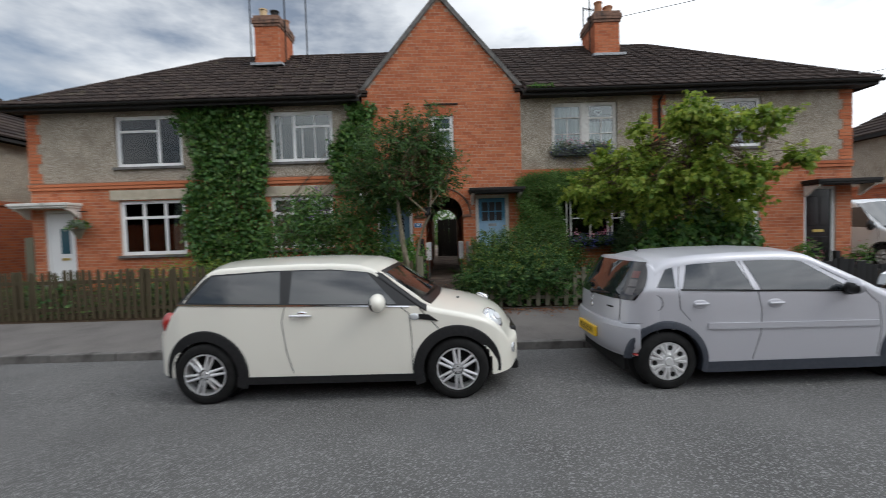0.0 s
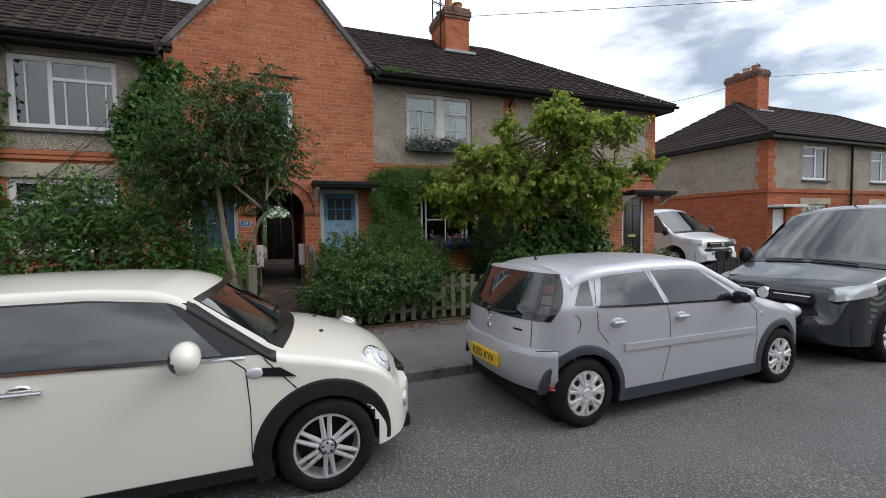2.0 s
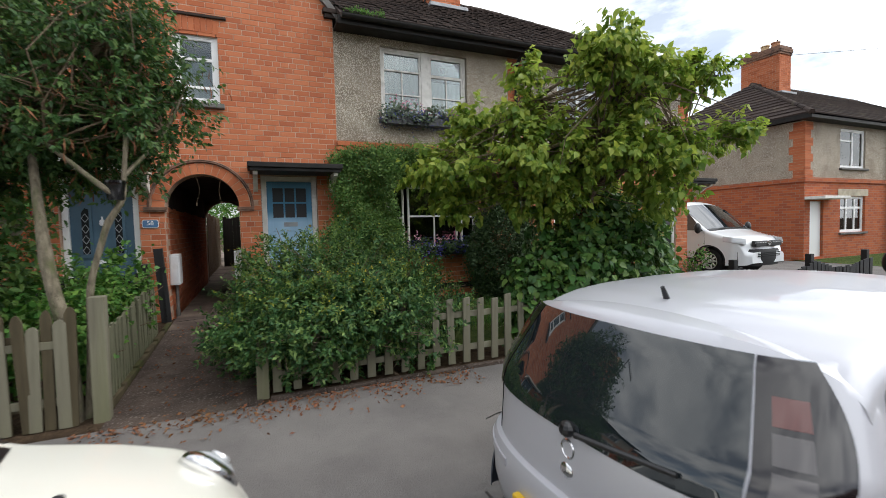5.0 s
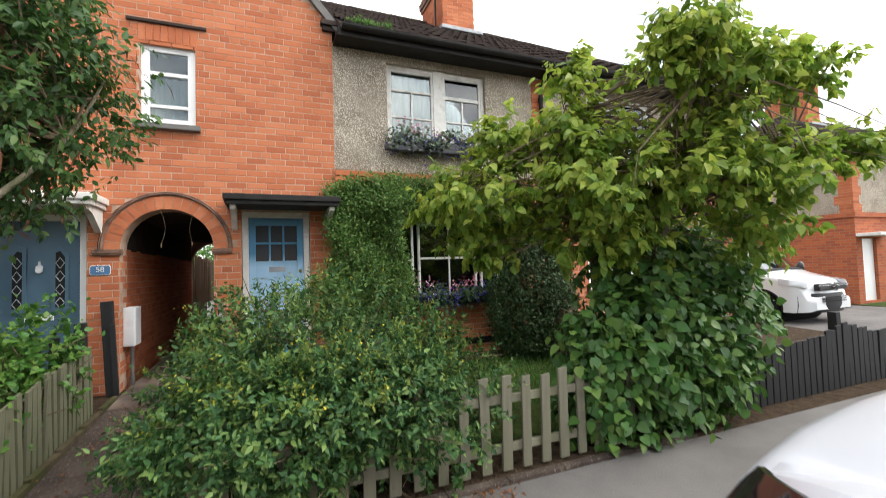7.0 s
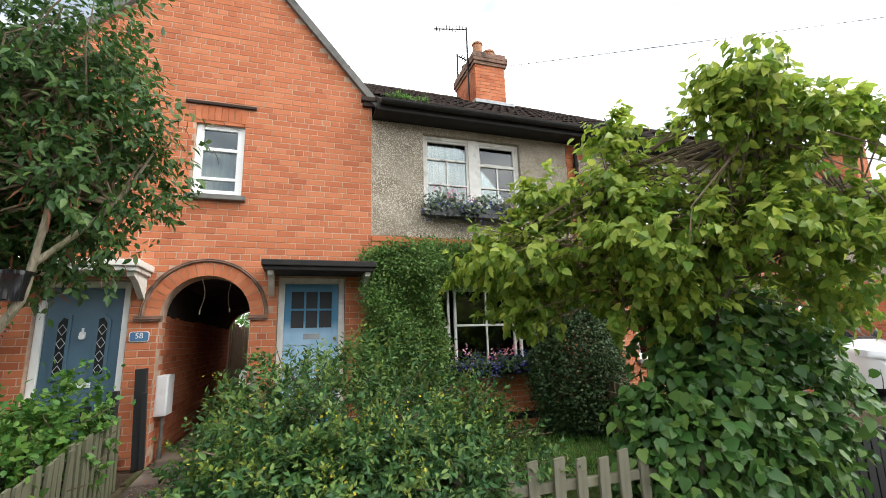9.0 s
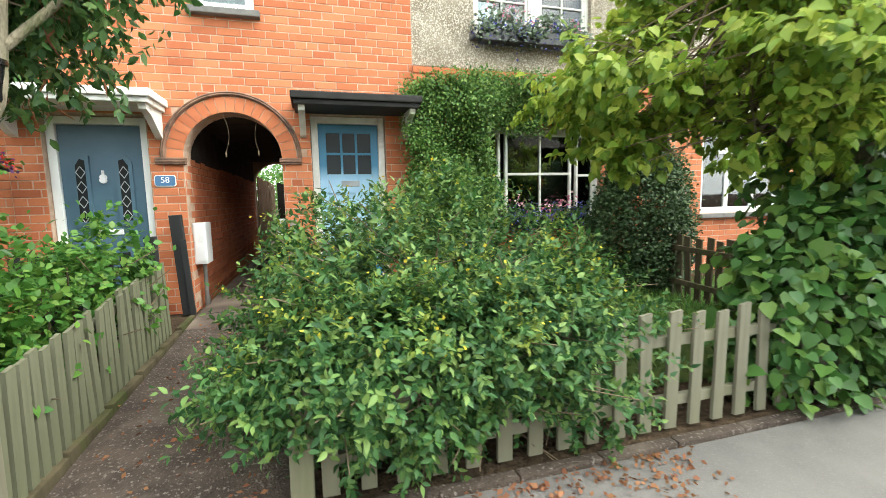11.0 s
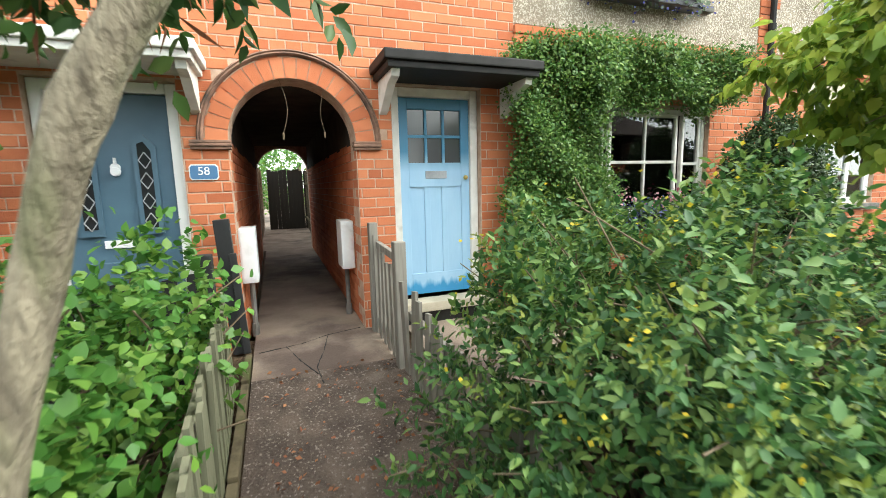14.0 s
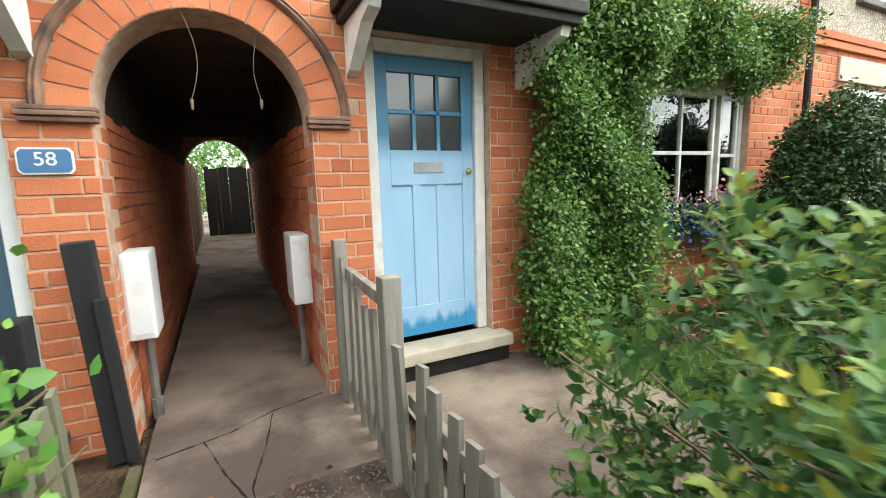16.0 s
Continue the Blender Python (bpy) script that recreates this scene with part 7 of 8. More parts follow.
L_ivy = leaf_mat("ivy_leaf", (0.044, 0.118, 0.028), (0.082, 0.178, 0.042), (0.155, 0.245, 0.058), 0.4, 0.3)
L_climb = leaf_mat("climber_leaf", (0.055, 0.130, 0.028), (0.10, 0.195, 0.042), (0.19, 0.275, 0.065), 0.5, 0.3)
L_dark = leaf_mat("dark_conifer_leaf", (0.025, 0.055, 0.02), (0.045, 0.085, 0.03), (0.075, 0.12, 0.04), 0.6, 0.2)
L_willow = leaf_mat("narrow_tree_leaf", (0.034, 0.085, 0.024), (0.062, 0.135, 0.034), (0.12, 0.19, 0.052), 0.45, 0.35)
L_rose = leaf_mat("rose_leaf", (0.06, 0.17, 0.035), (0.11, 0.25, 0.05), (0.2, 0.32, 0.07), 0.4, 0.4)
L_yellow = leaf_mat("yellow_green_leaf", (0.16, 0.22, 0.04), (0.26, 0.30, 0.05), (0.13, 0.20, 0.05), 0.45, 0.4)
L_brown = leaf_mat("dry_seed_brown", (0.22, 0.085, 0.045), (0.30, 0.14, 0.07), (0.16, 0.06, 0.035), 0.8, 0.2)
L_silver = leaf_mat("silver_leaf", (0.16, 0.20, 0.16), (0.24, 0.28, 0.23), (0.10, 0.15, 0.09), 0.6, 0.3)
P_blue = leaf_mat("blue_petal", (0.05, 0.05, 0.28), (0.09, 0.09, 0.42), (0.20, 0.22, 0.55), 0.6, 0.4)
P_pink = leaf_mat("pink_petal", (0.55, 0.12, 0.25), (0.65, 0.25, 0.38), (0.7, 0.45, 0.5), 0.6, 0.4)
P_red = leaf_mat("red_petal", (0.55, 0.03, 0.03), (0.65, 0.06, 0.05), (0.6, 0.15, 0.12), 0.6, 0.4)
P_purple = leaf_mat("purple_petal", (0.16, 0.06, 0.25), (0.25, 0.12, 0.36), (0.3, 0.2, 0.42), 0.6, 0.4)
P_yellow = leaf_mat("yellow_petal", (0.55, 0.42, 0.03), (0.65, 0.5, 0.05), (0.45, 0.4, 0.05), 0.6, 0.4)
POINTED = ([(0, 0, 0), (0.3, 0.36, 0.05), (0.62, 0.30, 0.04), (1, 0, -0.10), (0.62, -0.30, 0.04), (0.3, -0.36, 0.05), (0.5, 0, -0.03)], 6)
HEART = ([(0, 0, 0), (-0.06, 0.26, 0.05), (0.22, 0.47, 0.07), (0.60, 0.34, 0.03), (1, 0, -0.16), (0.60, -0.34, 0.03), (0.22, -0.47, 0.07), (-0.06, -0.26, 0.05), (0.42, 0, -0.04)], 8)
SMALL = ([(0, 0, 0), (0.5, 0.34, 0.05), (1, 0, -0.05), (0.5, -0.34, 0.05)], 0)


def unit(v):
    return v / np.maximum(1e-6, np.linalg.norm(v, axis=1, keepdims=True))


def foliage(name, tips, outs, per, spread, size, shape, material, owner, rng, droop=0.2, out_w=0.7, width=1.0, label="", shoot=0.0):
    """Leaves in clusters round the tips of twigs; shoot: the length of the stem along which they stand in pairs."""
    n = len(tips) * per
    p = np.repeat(tips, per, 0) + rng.normal(0, 1, (n, 3)) * spread
    o = np.repeat(outs, per, 0)
    d = unit(o * out_w + rng.normal(0, 0.75, (n, 3)) + np.array([0, 0, -droop]))
    if shoot:
        stem = unit(outs + rng.normal(0, 0.50, outs.shape) + np.array([0, 0, 0.30 - 0.5 * droop]))
        cross = unit(np.cross(stem, rng.normal(0, 1, stem.shape)))
        other = np.cross(stem, cross)
        ln = shoot * rng.uniform(0.6, 1.3, (len(tips), 1))
        u = np.tile((np.arange(per) // 2 + 0.5) / (per / 2), len(tips))[:, None]
        turn_ = np.tile(np.arange(per), len(tips)) * math.pi + np.tile(np.arange(per) // 2, len(tips)) * 1.4
        rs, rc, ro = np.repeat(stem, per, 0), np.repeat(cross, per, 0), np.repeat(other, per, 0)
        out_ = rc * np.cos(turn_)[:, None] + ro * np.sin(turn_)[:, None]
        p = np.repeat(tips, per, 0) + rs * (u - 0.55) * np.repeat(ln, per, 0) - np.array([0, 0, 0.12]) * droop * shoot * (u * u) + rng.normal(0, 1, (n, 3)) * spread * 0.12
        d = unit(rs * (0.35 + 0.5 * u) + out_ * 0.9 + rng.normal(0, 0.25, (n, 3)) + np.array([0, 0, -droop]))
        o = unit(o * 0.6 + rs * 0.5)
    up = unit(o * 0.9 + np.array([0, 0, 0.7]) + rng.normal(0, 0.45, (n, 3)))
    y = unit(np.cross(up, d))
    z = np.cross(d, y)
    s = size * rng.uniform(0.6, 1.25, (n, 1))
    tmpl, mid = shape
    t = np.array(tmpl, float) * np.array([1, width, 1])
    k = len(t)
    v = p[:, None, :] + s[:, None, :] * (t[None, :, :1] * d[:, None, :] + t[None, :, 1:2] * y[:, None, :] + t[None, :, 2:] * z[:, None, :])
    base = (np.arange(n) * k)[:, None]
    if mid:
        rim = mid
        f = np.array([[i, (i + 1) % rim, rim] for i in range(rim)])
    else:
        f = np.array([[0, 1, 3], [1, 2, 3]])
    faces = (base[:, :, None] + f[None]).reshape(-1, 3)
    me = bpy.data.meshes.new(name)
    me.vertices.add(n * k)
    me.vertices.foreach_set("co", v.reshape(-1).astype(np.float32))
    me.loops.add(len(faces) * 3)
    me.loops.foreach_set("vertex_index", faces.reshape(-1).astype(np.int32))
    me.polygons.add(len(faces))
    me.polygons.foreach_set("loop_start", np.arange(0, len(faces) * 3, 3, dtype=np.int32))
    me.polygons.foreach_set("loop_total", np.full(len(faces), 3, dtype=np.int32))
    me.update(calc_edges=True)
    me.validate()
    me.materials.append(material)
    ob = new(name, me)
    ob.parent = owner
    tagged(ob, label, kind="stuff")
    return ob


def lumps(d, seed):
    """An uneven swelling over directions, to break up an outline."""
    r = np.random.default_rng(seed)
    s = np.zeros(len(d))
    for _ in range(7):
        k = r.normal(0, 1, 3) * 3.2
        s += np.sin(d @ k + r.uniform(0, 6.28))
    return s / 7


def crown(blobs, n, rng, seed, inner=0.35, rough=0.28, floor=None):
    """Twig tips spread over a group of ellipsoids (centre, radii, share)."""
    tips, outs = [], []
    tot = sum(b[2] for b in blobs)
    for c, r, share in blobs:
        m = int(n * share / tot)
        d = unit(rng.normal(0, 1, (m, 3)))
        rad = 1 + rough * lumps(d, seed) - np.abs(rng.normal(0, inner, m))
        rad = np.clip(rad, 0.15, 1.4)
        tips.append(np.array(c) + d * np.array(r) * rad[:, None])
        outs.append(unit(d / np.array(r)))
    t, o = np.concatenate(tips), np.concatenate(outs)
    if floor is not None:
        ok = t[:, 2] > floor
        t, o = t[ok], o[ok]
    return t, o


def branches(name, root, tips, rng, n, material, owner, r0=0.02, sag=0.1, r1=0.004):
    """Thin bent twigs from points near the root line out to some of the tips."""
    bm = bmesh.new()
    for i in rng.choice(len(tips), min(n, len(tips)), replace=False):
        a = Vector(root[int(rng.integers(len(root)))])
        b = Vector(tips[i])
        prev, pr = a, r0
        for k in (0.35, 0.7, 1.0):
            q = a.lerp(b, k) + Vector((rng.normal(0, 0.05), rng.normal(0, 0.05), rng.normal(0, 0.04) + sag * math.sin(math.pi * k)))
            r = r0 + (r1 - r0) * k
            rod(bm, prev, q, pr, r, 5)
            prev, pr = q, r
    ob = part(name, bm, material, owner)
    return tagged(ob, kind="stuff")


def limb(bm, pts, radii, seg=10):
    """A bent limb: a smooth tube with slight knots."""
    pts = [Vector(p) for p in pts]
    out, rad = [], []
    for i in range(len(pts) - 1):
        p0, p1, p2, p3 = pts[max(i - 1, 0)], pts[i], pts[i + 1], pts[min(i + 2, len(pts) - 1)]
        for k in range(5):
            u = k / 5
            out.append(0.5 * (2 * p1 + (p2 - p0) * u + (2 * p0 - 5 * p1 + 4 * p2 - p3) * u * u + (3 * p1 - p0 - 3 * p2 + p3) * u ** 3))
            rad.append((radii[i] + (radii[i + 1] - radii[i]) * u) * (1.10 if k == 0 and 0 < i else 1.0))
    tube(bm, out + [pts[-1]], rad + [radii[-1]], seg)


# large shrub behind the picket fence
g = np.random.default_rng(11)
sh1 = thing("flowering_shrub", "large rounded green shrub with small yellow flowers spilling over a fence", "shrub", at=(1.6, 8.7, 0.27))
sh1.matrix_basis = Matrix()
t, o = crown([((1.40, 8.72, 0.80), (1.15, 0.95, 0.92), 3.0), ((2.15, 8.55, 0.66), (0.76, 0.85, 0.72), 1.5), ((0.86, 8.45, 0.72), (0.52, 0.68, 0.78), 1.6), ((1.10, 7.88, 0.80), (0.72, 0.30, 0.40), 1.8), ((1.75, 7.92, 0.86), (0.55, 0.28, 0.40), 1.4)], 2900, g, 4, 0.20, 0.40, 0.28)
foliage("leaves", t, o, 22, 0.085, 0.050, POINTED, L_bush, sh1, g, 0.05, 0.9, 0.62, "", 0.26)
k = o[:, 2] > 0.25
foliage("young_leaves", t[k][::2] + o[k][::2] * 0.06, o[k][::2], 10, 0.055, 0.034, POINTED, L_yellow, sh1, g, 0.0, 0.9, 0.6, "", 0.16)
foliage("blossom", t[k][::8] + o[k][::8] * 0.10, o[k][::8], 3, 0.04, 0.018, SMALL, P_yellow, sh1, g, 0.0, 0.6, 1.6)
branches("twigwork", [(1.3, 8.7, 0.28), (1.6, 8.8, 0.28), (1.0, 8.6, 0.28), (2.1, 8.6, 0.28)], t + o * 0.10, g, 420, M_twig, sh1, 0.010, 0.12, 0.0025)

# broad-leaved tree over the fence
g = np.random.default_rng(12)
tr1 = thing("broadleaf_tree", "spreading small tree with large heart-shaped yellow-green leaves", "tree")
bm = bmesh.new()
limb(bm, [(4.55, 8.35, 0.2), (4.5, 8.3, 0.9), (4.5, 8.2, 1.5), (4.4, 7.95, 2.1), (4.35, 7.6, 2.7), (4.3, 7.4, 3.2), (4.2, 7.3, 3.75)], [0.085, 0.075, 0.065, 0.05, 0.035, 0.022, 0.008])
limb(bm, [(4.5, 8.2, 1.5), (4.1, 8.35, 1.9), (3.7, 8.6, 2.2), (3.2, 8.8, 2.45)], [0.05, 0.04, 0.025, 0.01])
limb(bm, [(4.4, 7.95, 2.1), (4.75, 7.6, 2.35), (5.2, 7.35, 2.5), (5.8, 7.05, 2.68)], [0.045, 0.035, 0.022, 0.008])
limb(bm, [(4.35, 7.6, 2.7), (4.8, 7.4, 3.05), (5.3, 7.3, 3.4)], [0.03, 0.02, 0.008])
limb(bm, [(4.4, 7.95, 2.1), (4.0, 8.15, 2.6), (3.75, 8.2, 3.1), (3.6, 8.22, 3.6)], [0.035, 0.026, 0.018, 0.006])
limb(bm, [(4.5, 8.25, 1.2), (4.9, 9.0, 1.6), (5.2, 9.6, 2.0)], [0.05, 0.035, 0.012])
part("trunk", bm, M_bark, tr1, "grey-brown trunk and limbs", smooth=True)
t, o = crown([((4.08, 7.3, 3.46), (0.28, 0.28, 0.22), 0.6), ((4.0, 7.4, 3.25), (0.18, 0.24, 0.26), 0.4), ((4.60, 7.3, 3.22), (0.46, 0.34, 0.22), 0.8), ((5.25, 7.3, 3.30), (0.34, 0.30, 0.25), 0.6), ((3.61, 8.2, 3.42), (0.12, 0.14, 0.18), 0.2),
              ((4.04, 8.0, 3.38), (0.10, 0.12, 0.08), 0.08), ((3.22, 8.7, 2.92), (0.26, 0.28, 0.24), 0.5), ((3.60, 8.2, 2.88), (0.34, 0.32, 0.28), 0.7), ((3.28, 8.80, 2.36), (0.86, 0.66, 0.38), 2.6), ((3.82, 7.85, 2.40), (0.68, 0.46, 0.38), 1.8),
              ((4.42, 7.5, 2.43), (0.48, 0.40, 0.34), 1.1), ((4.92, 7.25, 2.43), (0.40, 0.36, 0.28), 0.7), ((4.39, 7.45, 2.85), (0.32, 0.30, 0.16), 0.4), ((5.70, 7.05, 2.64), (0.22, 0.20, 0.15), 0.3), ((5.05, 7.5, 2.02), (0.36, 0.36, 0.30), 0.6),
              ((3.05, 8.85, 1.95), (0.32, 0.36, 0.24), 0.6), ((3.78, 8.1, 1.95), (0.58, 0.42, 0.26), 0.8), ((4.9, 8.5, 1.85), (0.75, 0.7, 0.45), 1.0)], 1150, g, 8, 0.26, 0.42)
foliage("leaves", t, o, 14, 0.10, 0.078, HEART, L_tree, tr1, g, 0.85, 0.45, 0.85, "", 0.24)
# paler young leaves, whose colour also carries the crown's highlight
k = (o[:, 2] > -0.4) & (t[:, 2] > 2.0) & (g.uniform(0, 1, len(t)) < np.where(t[:, 0] < 4.3, 1.0, 0.6))
foliage("young_leaves", t[k] + o[k] * 0.10, o[k], 9, 0.08, 0.078, HEART, L_younglit, tr1, g, 0.75, 0.5, 0.75, "", 0.2)
branches("twigwork", [(4.4, 7.95, 2.1), (3.9, 8.5, 2.05), (5.2, 7.35, 2.5), (4.35, 7.6, 2.7), (4.3, 7.4, 3.2), (3.75, 8.2, 3.1)], t, g, 260, M_twig, tr1, 0.011, 0.05, 0.003)

# ivy that buries the fence
g = np.random.default_rng(13)
iv = thing("ivy_mound", "thick mound of broad-leaved green ivy burying the fence", "ivy")
t, o = crown([((4.35, 8.05, 0.85), (1.0, 0.42, 0.80), 2.0), ((5.0, 8.15, 1.15), (0.75, 0.5, 0.85), 1.4), ((3.75, 8.0, 0.55), (0.5, 0.30, 0.5), 0.8), ((4.6, 8.3, 1.6), (0.8, 0.5, 0.5), 0.8)], 900, g, 3, 0.14, 0.16, 0.24)
k = t[:, 1] < 8.5
foliage("leaves", t[k], o[k], 9, 0.07, 0.095, HEART, L_ivy, iv, g, 0.7, 0.55, 0.95)
branches("stemwork", [(4.3, 8.1, 0.24), (4.9, 8.2, 0.24), (3.8, 8.0, 0.24)], t, g, 60, M_twig, iv, 0.014, 0.02)

# climber on the wall beside the blue door
g = np.random.default_rng(14)
cl = thing("wall_climber", "dense small-leaved green climber clipped against the wall", "climber")


def wall_tips(n, x0, x1, z0, z1, y, depth, rng, keep=None):
    x, z = rng.uniform(x0, x1, n), rng.uniform(z0, z1, n)
    if keep is not None:
        ok = keep(x, z)
        x, z = x[ok], z[ok]
    bulge = 0.5 + 0.5 * np.sin(x * 5.1 + 1.3 * np.sin(z * 3.3)) * np.sin(z * 4.3 + x)
    yy = y - depth * (0.35 + 0.65 * bulge) * rng.uniform(0.35, 1.0, len(x))
    o = np.stack([rng.normal(0, 0.25, len(x)), -np.ones(len(x)), rng.normal(0.15, 0.3, len(x))], 1)
    return np.stack([x, yy, z], 1), unit(o)


t, o = wall_tips(4600, 1.78, 3.02, 0.42, 3.0, F - 0.02, 0.50, g, lambda x, z: (x > 1.80 + 0.10 * np.sin(z * 4) + np.where(z > 2.4, 0.12, 0)) & (z < 2.95 + 0.1 * np.sin(x * 6)) & ((x < 2.92 + 0.08 * np.sin(z * 5)) | (z > 2.45)))
t2, o2 = wall_tips(1900, 2.6, 4.75, 2.38, 3.02, F - 0.02, 0.42, g, lambda x, z: z > 2.48 + 0.08 * np.sin(x * 7) - 0.02)
t, o = np.concatenate([t, t2]), np.concatenate([o, o2])
foliage("leaves", t, o, 13, 0.05, 0.034, SMALL, L_climb, cl, g, 0.25, 0.6, 1.25)
k = t[:, 2] > 2.55
foliage("shoot_growth", t[k][::3] + o[k][::3] * 0.07, o[k][::3], 7, 0.055, 0.045, POINTED, L_climb, cl, g, 0.3, 0.8, 0.7)

# dark upright shrub beside the lower window
g = np.random.default_rng(15)
dk = thing("clipped_shrub", "dark clipped evergreen shrub against the wall", "shrub")
t, o = crown([((4.80, 10.65, 1.15), (0.66, 0.50, 1.12), 1.0)], 3000, g, 9, 0.16, 0.16, 0.36)
foliage("leaves", t, o, 13, 0.05, 0.042, SMALL, L_dark, dk, g, 0.1, 0.7, 1.1)
branches("stemwork", [(4.85, 10.8, 0.36)], t, g, 40, M_twig, dk, 0.014, 0.0)

# ivy on the left house front
g = np.random.default_rng(16)
wi = thing("wall_ivy", "thick green ivy climbing the pebbledash up to the gutter", "ivy")
t, o = wall_tips(2600, -6.75, -4.15, 0.45, 5.06, F - 0.01, 0.22, g, lambda x, z: (x > -6.62 + 0.14 * np.sin(z * 2.3) + np.where(z < 3.2, 0.05 + (3.2 - z) * 0.06, 0) + np.where((z > 3.3) & (z < 4.4), 0.18, 0)) & (x < np.where(z > 3.4, -4.42, -4.50) + 0.1 * np.sin(z * 4)) & ~((x > -4.50) & (z > 3.5) & (z < 4.85)))
t2, o2 = wall_tips(620, -2.85, -1.75, 2.55, 4.95, F - 0.03, 0.22, g, lambda x, z: x > -2.75 + 0.25 * np.sin(z * 3) + 0.12 * (z - 2.5) - 0.1)
t, o = np.concatenate([t, t2]), np.concatenate([o, o2])
foliage("leaves", t, o, 7, 0.07, 0.085, HEART, L_ivy, wi, g, 0.8, 0.4, 0.95)
branches("stemwork", [(-5.6, F - 0.05, 0.4), (-5.3, F - 0.05, 1.4), (-5.9, F - 0.05, 1.0)], t, g, 50, M_twig, wi, 0.014, 0.0)

# slender tree by the gateway
g = np.random.default_rng(17)
tr2 = thing("slender_tree", "slender garden tree with narrow leaves and dry hanging seed tassels", "tree")
bm = bmesh.new()
limb(bm, [(-0.60, 8.02, 0.22), (-0.555, 8.0, 0.8), (-0.53, 7.98, 1.25), (-0.44, 7.97, 1.60), (-0.385, 7.96, 1.76), (-0.29, 7.95, 1.93), (-0.27, 7.97, 2.12), (-0.25, 8.0, 2.6), (-0.35, 8.1, 3.2), (-0.45, 8.2, 3.8)], [0.030, 0.026, 0.024, 0.022, 0.025, 0.021, 0.018, 0.016, 0.011, 0.005])
limb(bm, [(-0.29, 7.95, 1.93), (-0.42, 7.9, 2.05), (-0.75, 8.0, 2.35), (-1.2, 8.15, 2.7)], [0.024, 0.02, 0.016, 0.008])
limb(bm, [(-0.27, 7.97, 2.12), (0.0, 8.1, 2.5), (0.15, 8.2, 2.9)], [0.018, 0.013, 0.006])
limb(bm, [(-0.67, 7.98, 0.22), (-0.70, 7.98, 0.9), (-0.80, 8.02, 1.5), (-0.92, 8.2, 2.6), (-1.0, 8.3, 3.3)], [0.058, 0.052, 0.044, 0.02, 0.006])
part("trunk", bm, M_bark, tr2, "pale grey-brown trunk with pruned elbows", smooth=True)
t, o = crown([((-0.85, 8.3, 2.95), (0.95, 0.75, 0.75), 2.6), ((-0.5, 8.25, 3.35), (0.70, 0.6, 0.70), 1.6), ((-1.45, 8.5, 2.5), (0.60, 0.6, 0.62), 1.3), ((-0.1, 8.2, 2.75), (0.48, 0.5, 0.55), 0.9), ((-0.9, 8.5, 2.25), (0.8, 0.5, 0.35), 0.8), ((-0.65, 8.25, 2.50), (0.75, 0.5, 0.32), 1.1)], 1650, g, 5, 0.32, 0.46)
foliage("leaves", t, o, 16, 0.095, 0.060, POINTED, L_willow, tr2, g, 0.6, 0.45, 0.62, "", 0.26)
k = (t[:, 2] < 3.1)
foliage("seed_tassels", t[k][::5], o[k][::5] * 0.3, 5, 0.05, 0.12, SMALL, L_brown, tr2, g, 1.6, 0.1, 0.14)
branches("twigwork", [(-0.25, 8.0, 2.6), (-0.35, 8.1, 3.2), (-0.75, 8.0, 2.35), (0.0, 8.1, 2.5), (-0.9, 8.2, 2.6)], t, g, 170, M_twig, tr2, 0.010, 0.03, 0.003)
pot = thing("black_pot", "glossy black plastic pot wedged in the tree's fork", "pot", at=(-0.325, 7.95, 1.93))
bm = bmesh.new()
lathe(bm, [(0.0, 0.0), (0.055, 0.0), (0.058, 0.01), (0.068, 0.13), (0.074, 0.13), (0.074, 0.15), (0.066, 0.15), (0.05, 0.02), (0.0, 0.02)], (0, 0, 0), 20)
pb = part("pot_body", bm, plain("gloss_black_plastic", (0.01, 0.01, 0.011), 0.12), pot, smooth=True)
pb.matrix_basis = pose(0, 0, 0.0, 90, 0, 0)

# rose bush and low planting by the path
g = np.random.default_rng(18)
ro = thing("rose_bush", "bright green leafy rose bush behind the path fence", "shrub")
t, o = crown([((-1.05, 9.2, 0.80), (0.50, 0.8, 0.50), 1.5), ((-1.75, 9.3, 0.75), (0.6, 0.8, 0.50), 1.2), ((-0.85, 9.95, 0.9), (0.36, 0.38, 0.52), 0.9), ((-0.92, 8.55, 0.66), (0.40, 0.42, 0.44), 0.9)], 720, g, 6, 0.25, 0.42, 0.3)
foliage("leaves", t, o, 14, 0.085, 0.062, POINTED, L_rose, ro, g, 0.15, 0.7, 1.0, "", 0.22)
k = o[:, 2] > 0.3
foliage("young_leaves", t[k][::2] + o[k][::2] * 0.10, o[k][::2], 7, 0.07, 0.055, POINTED, L_rosetip, ro, g, 0.1, 0.8, 0.95)
branches("stemwork", [(-1.0, 9.2, 0.3), (-1.7, 9.3, 0.3), (-0.9, 9.9, 0.33)], t + o * 0.1, g, 60, M_twig, ro, 0.008, 0.05)

g = np.random.default_rng(19)
bu = thing("butterfly_bush", "tall loose shrub with purple flower spikes behind the fence", "shrub")
t, o = crown([((-3.1, 9.0, 1.35), (0.75, 0.6, 0.85), 1.4), ((-2.2, 9.0, 1.25), (0.75, 0.6, 1.0), 1.6), ((-1.6, 8.8, 1.4), (0.55, 0.5, 0.85), 1.2), ((-2.7, 9.3, 2.0), (0.7, 0.5, 0.6), 0.9)], 820, g, 7, 0.3, 0.4, 0.3)
foliage("leaves", t, o, 12, 0.10, 0.095, POINTED, L_ivy, bu, g, 0.35, 0.6, 0.6)
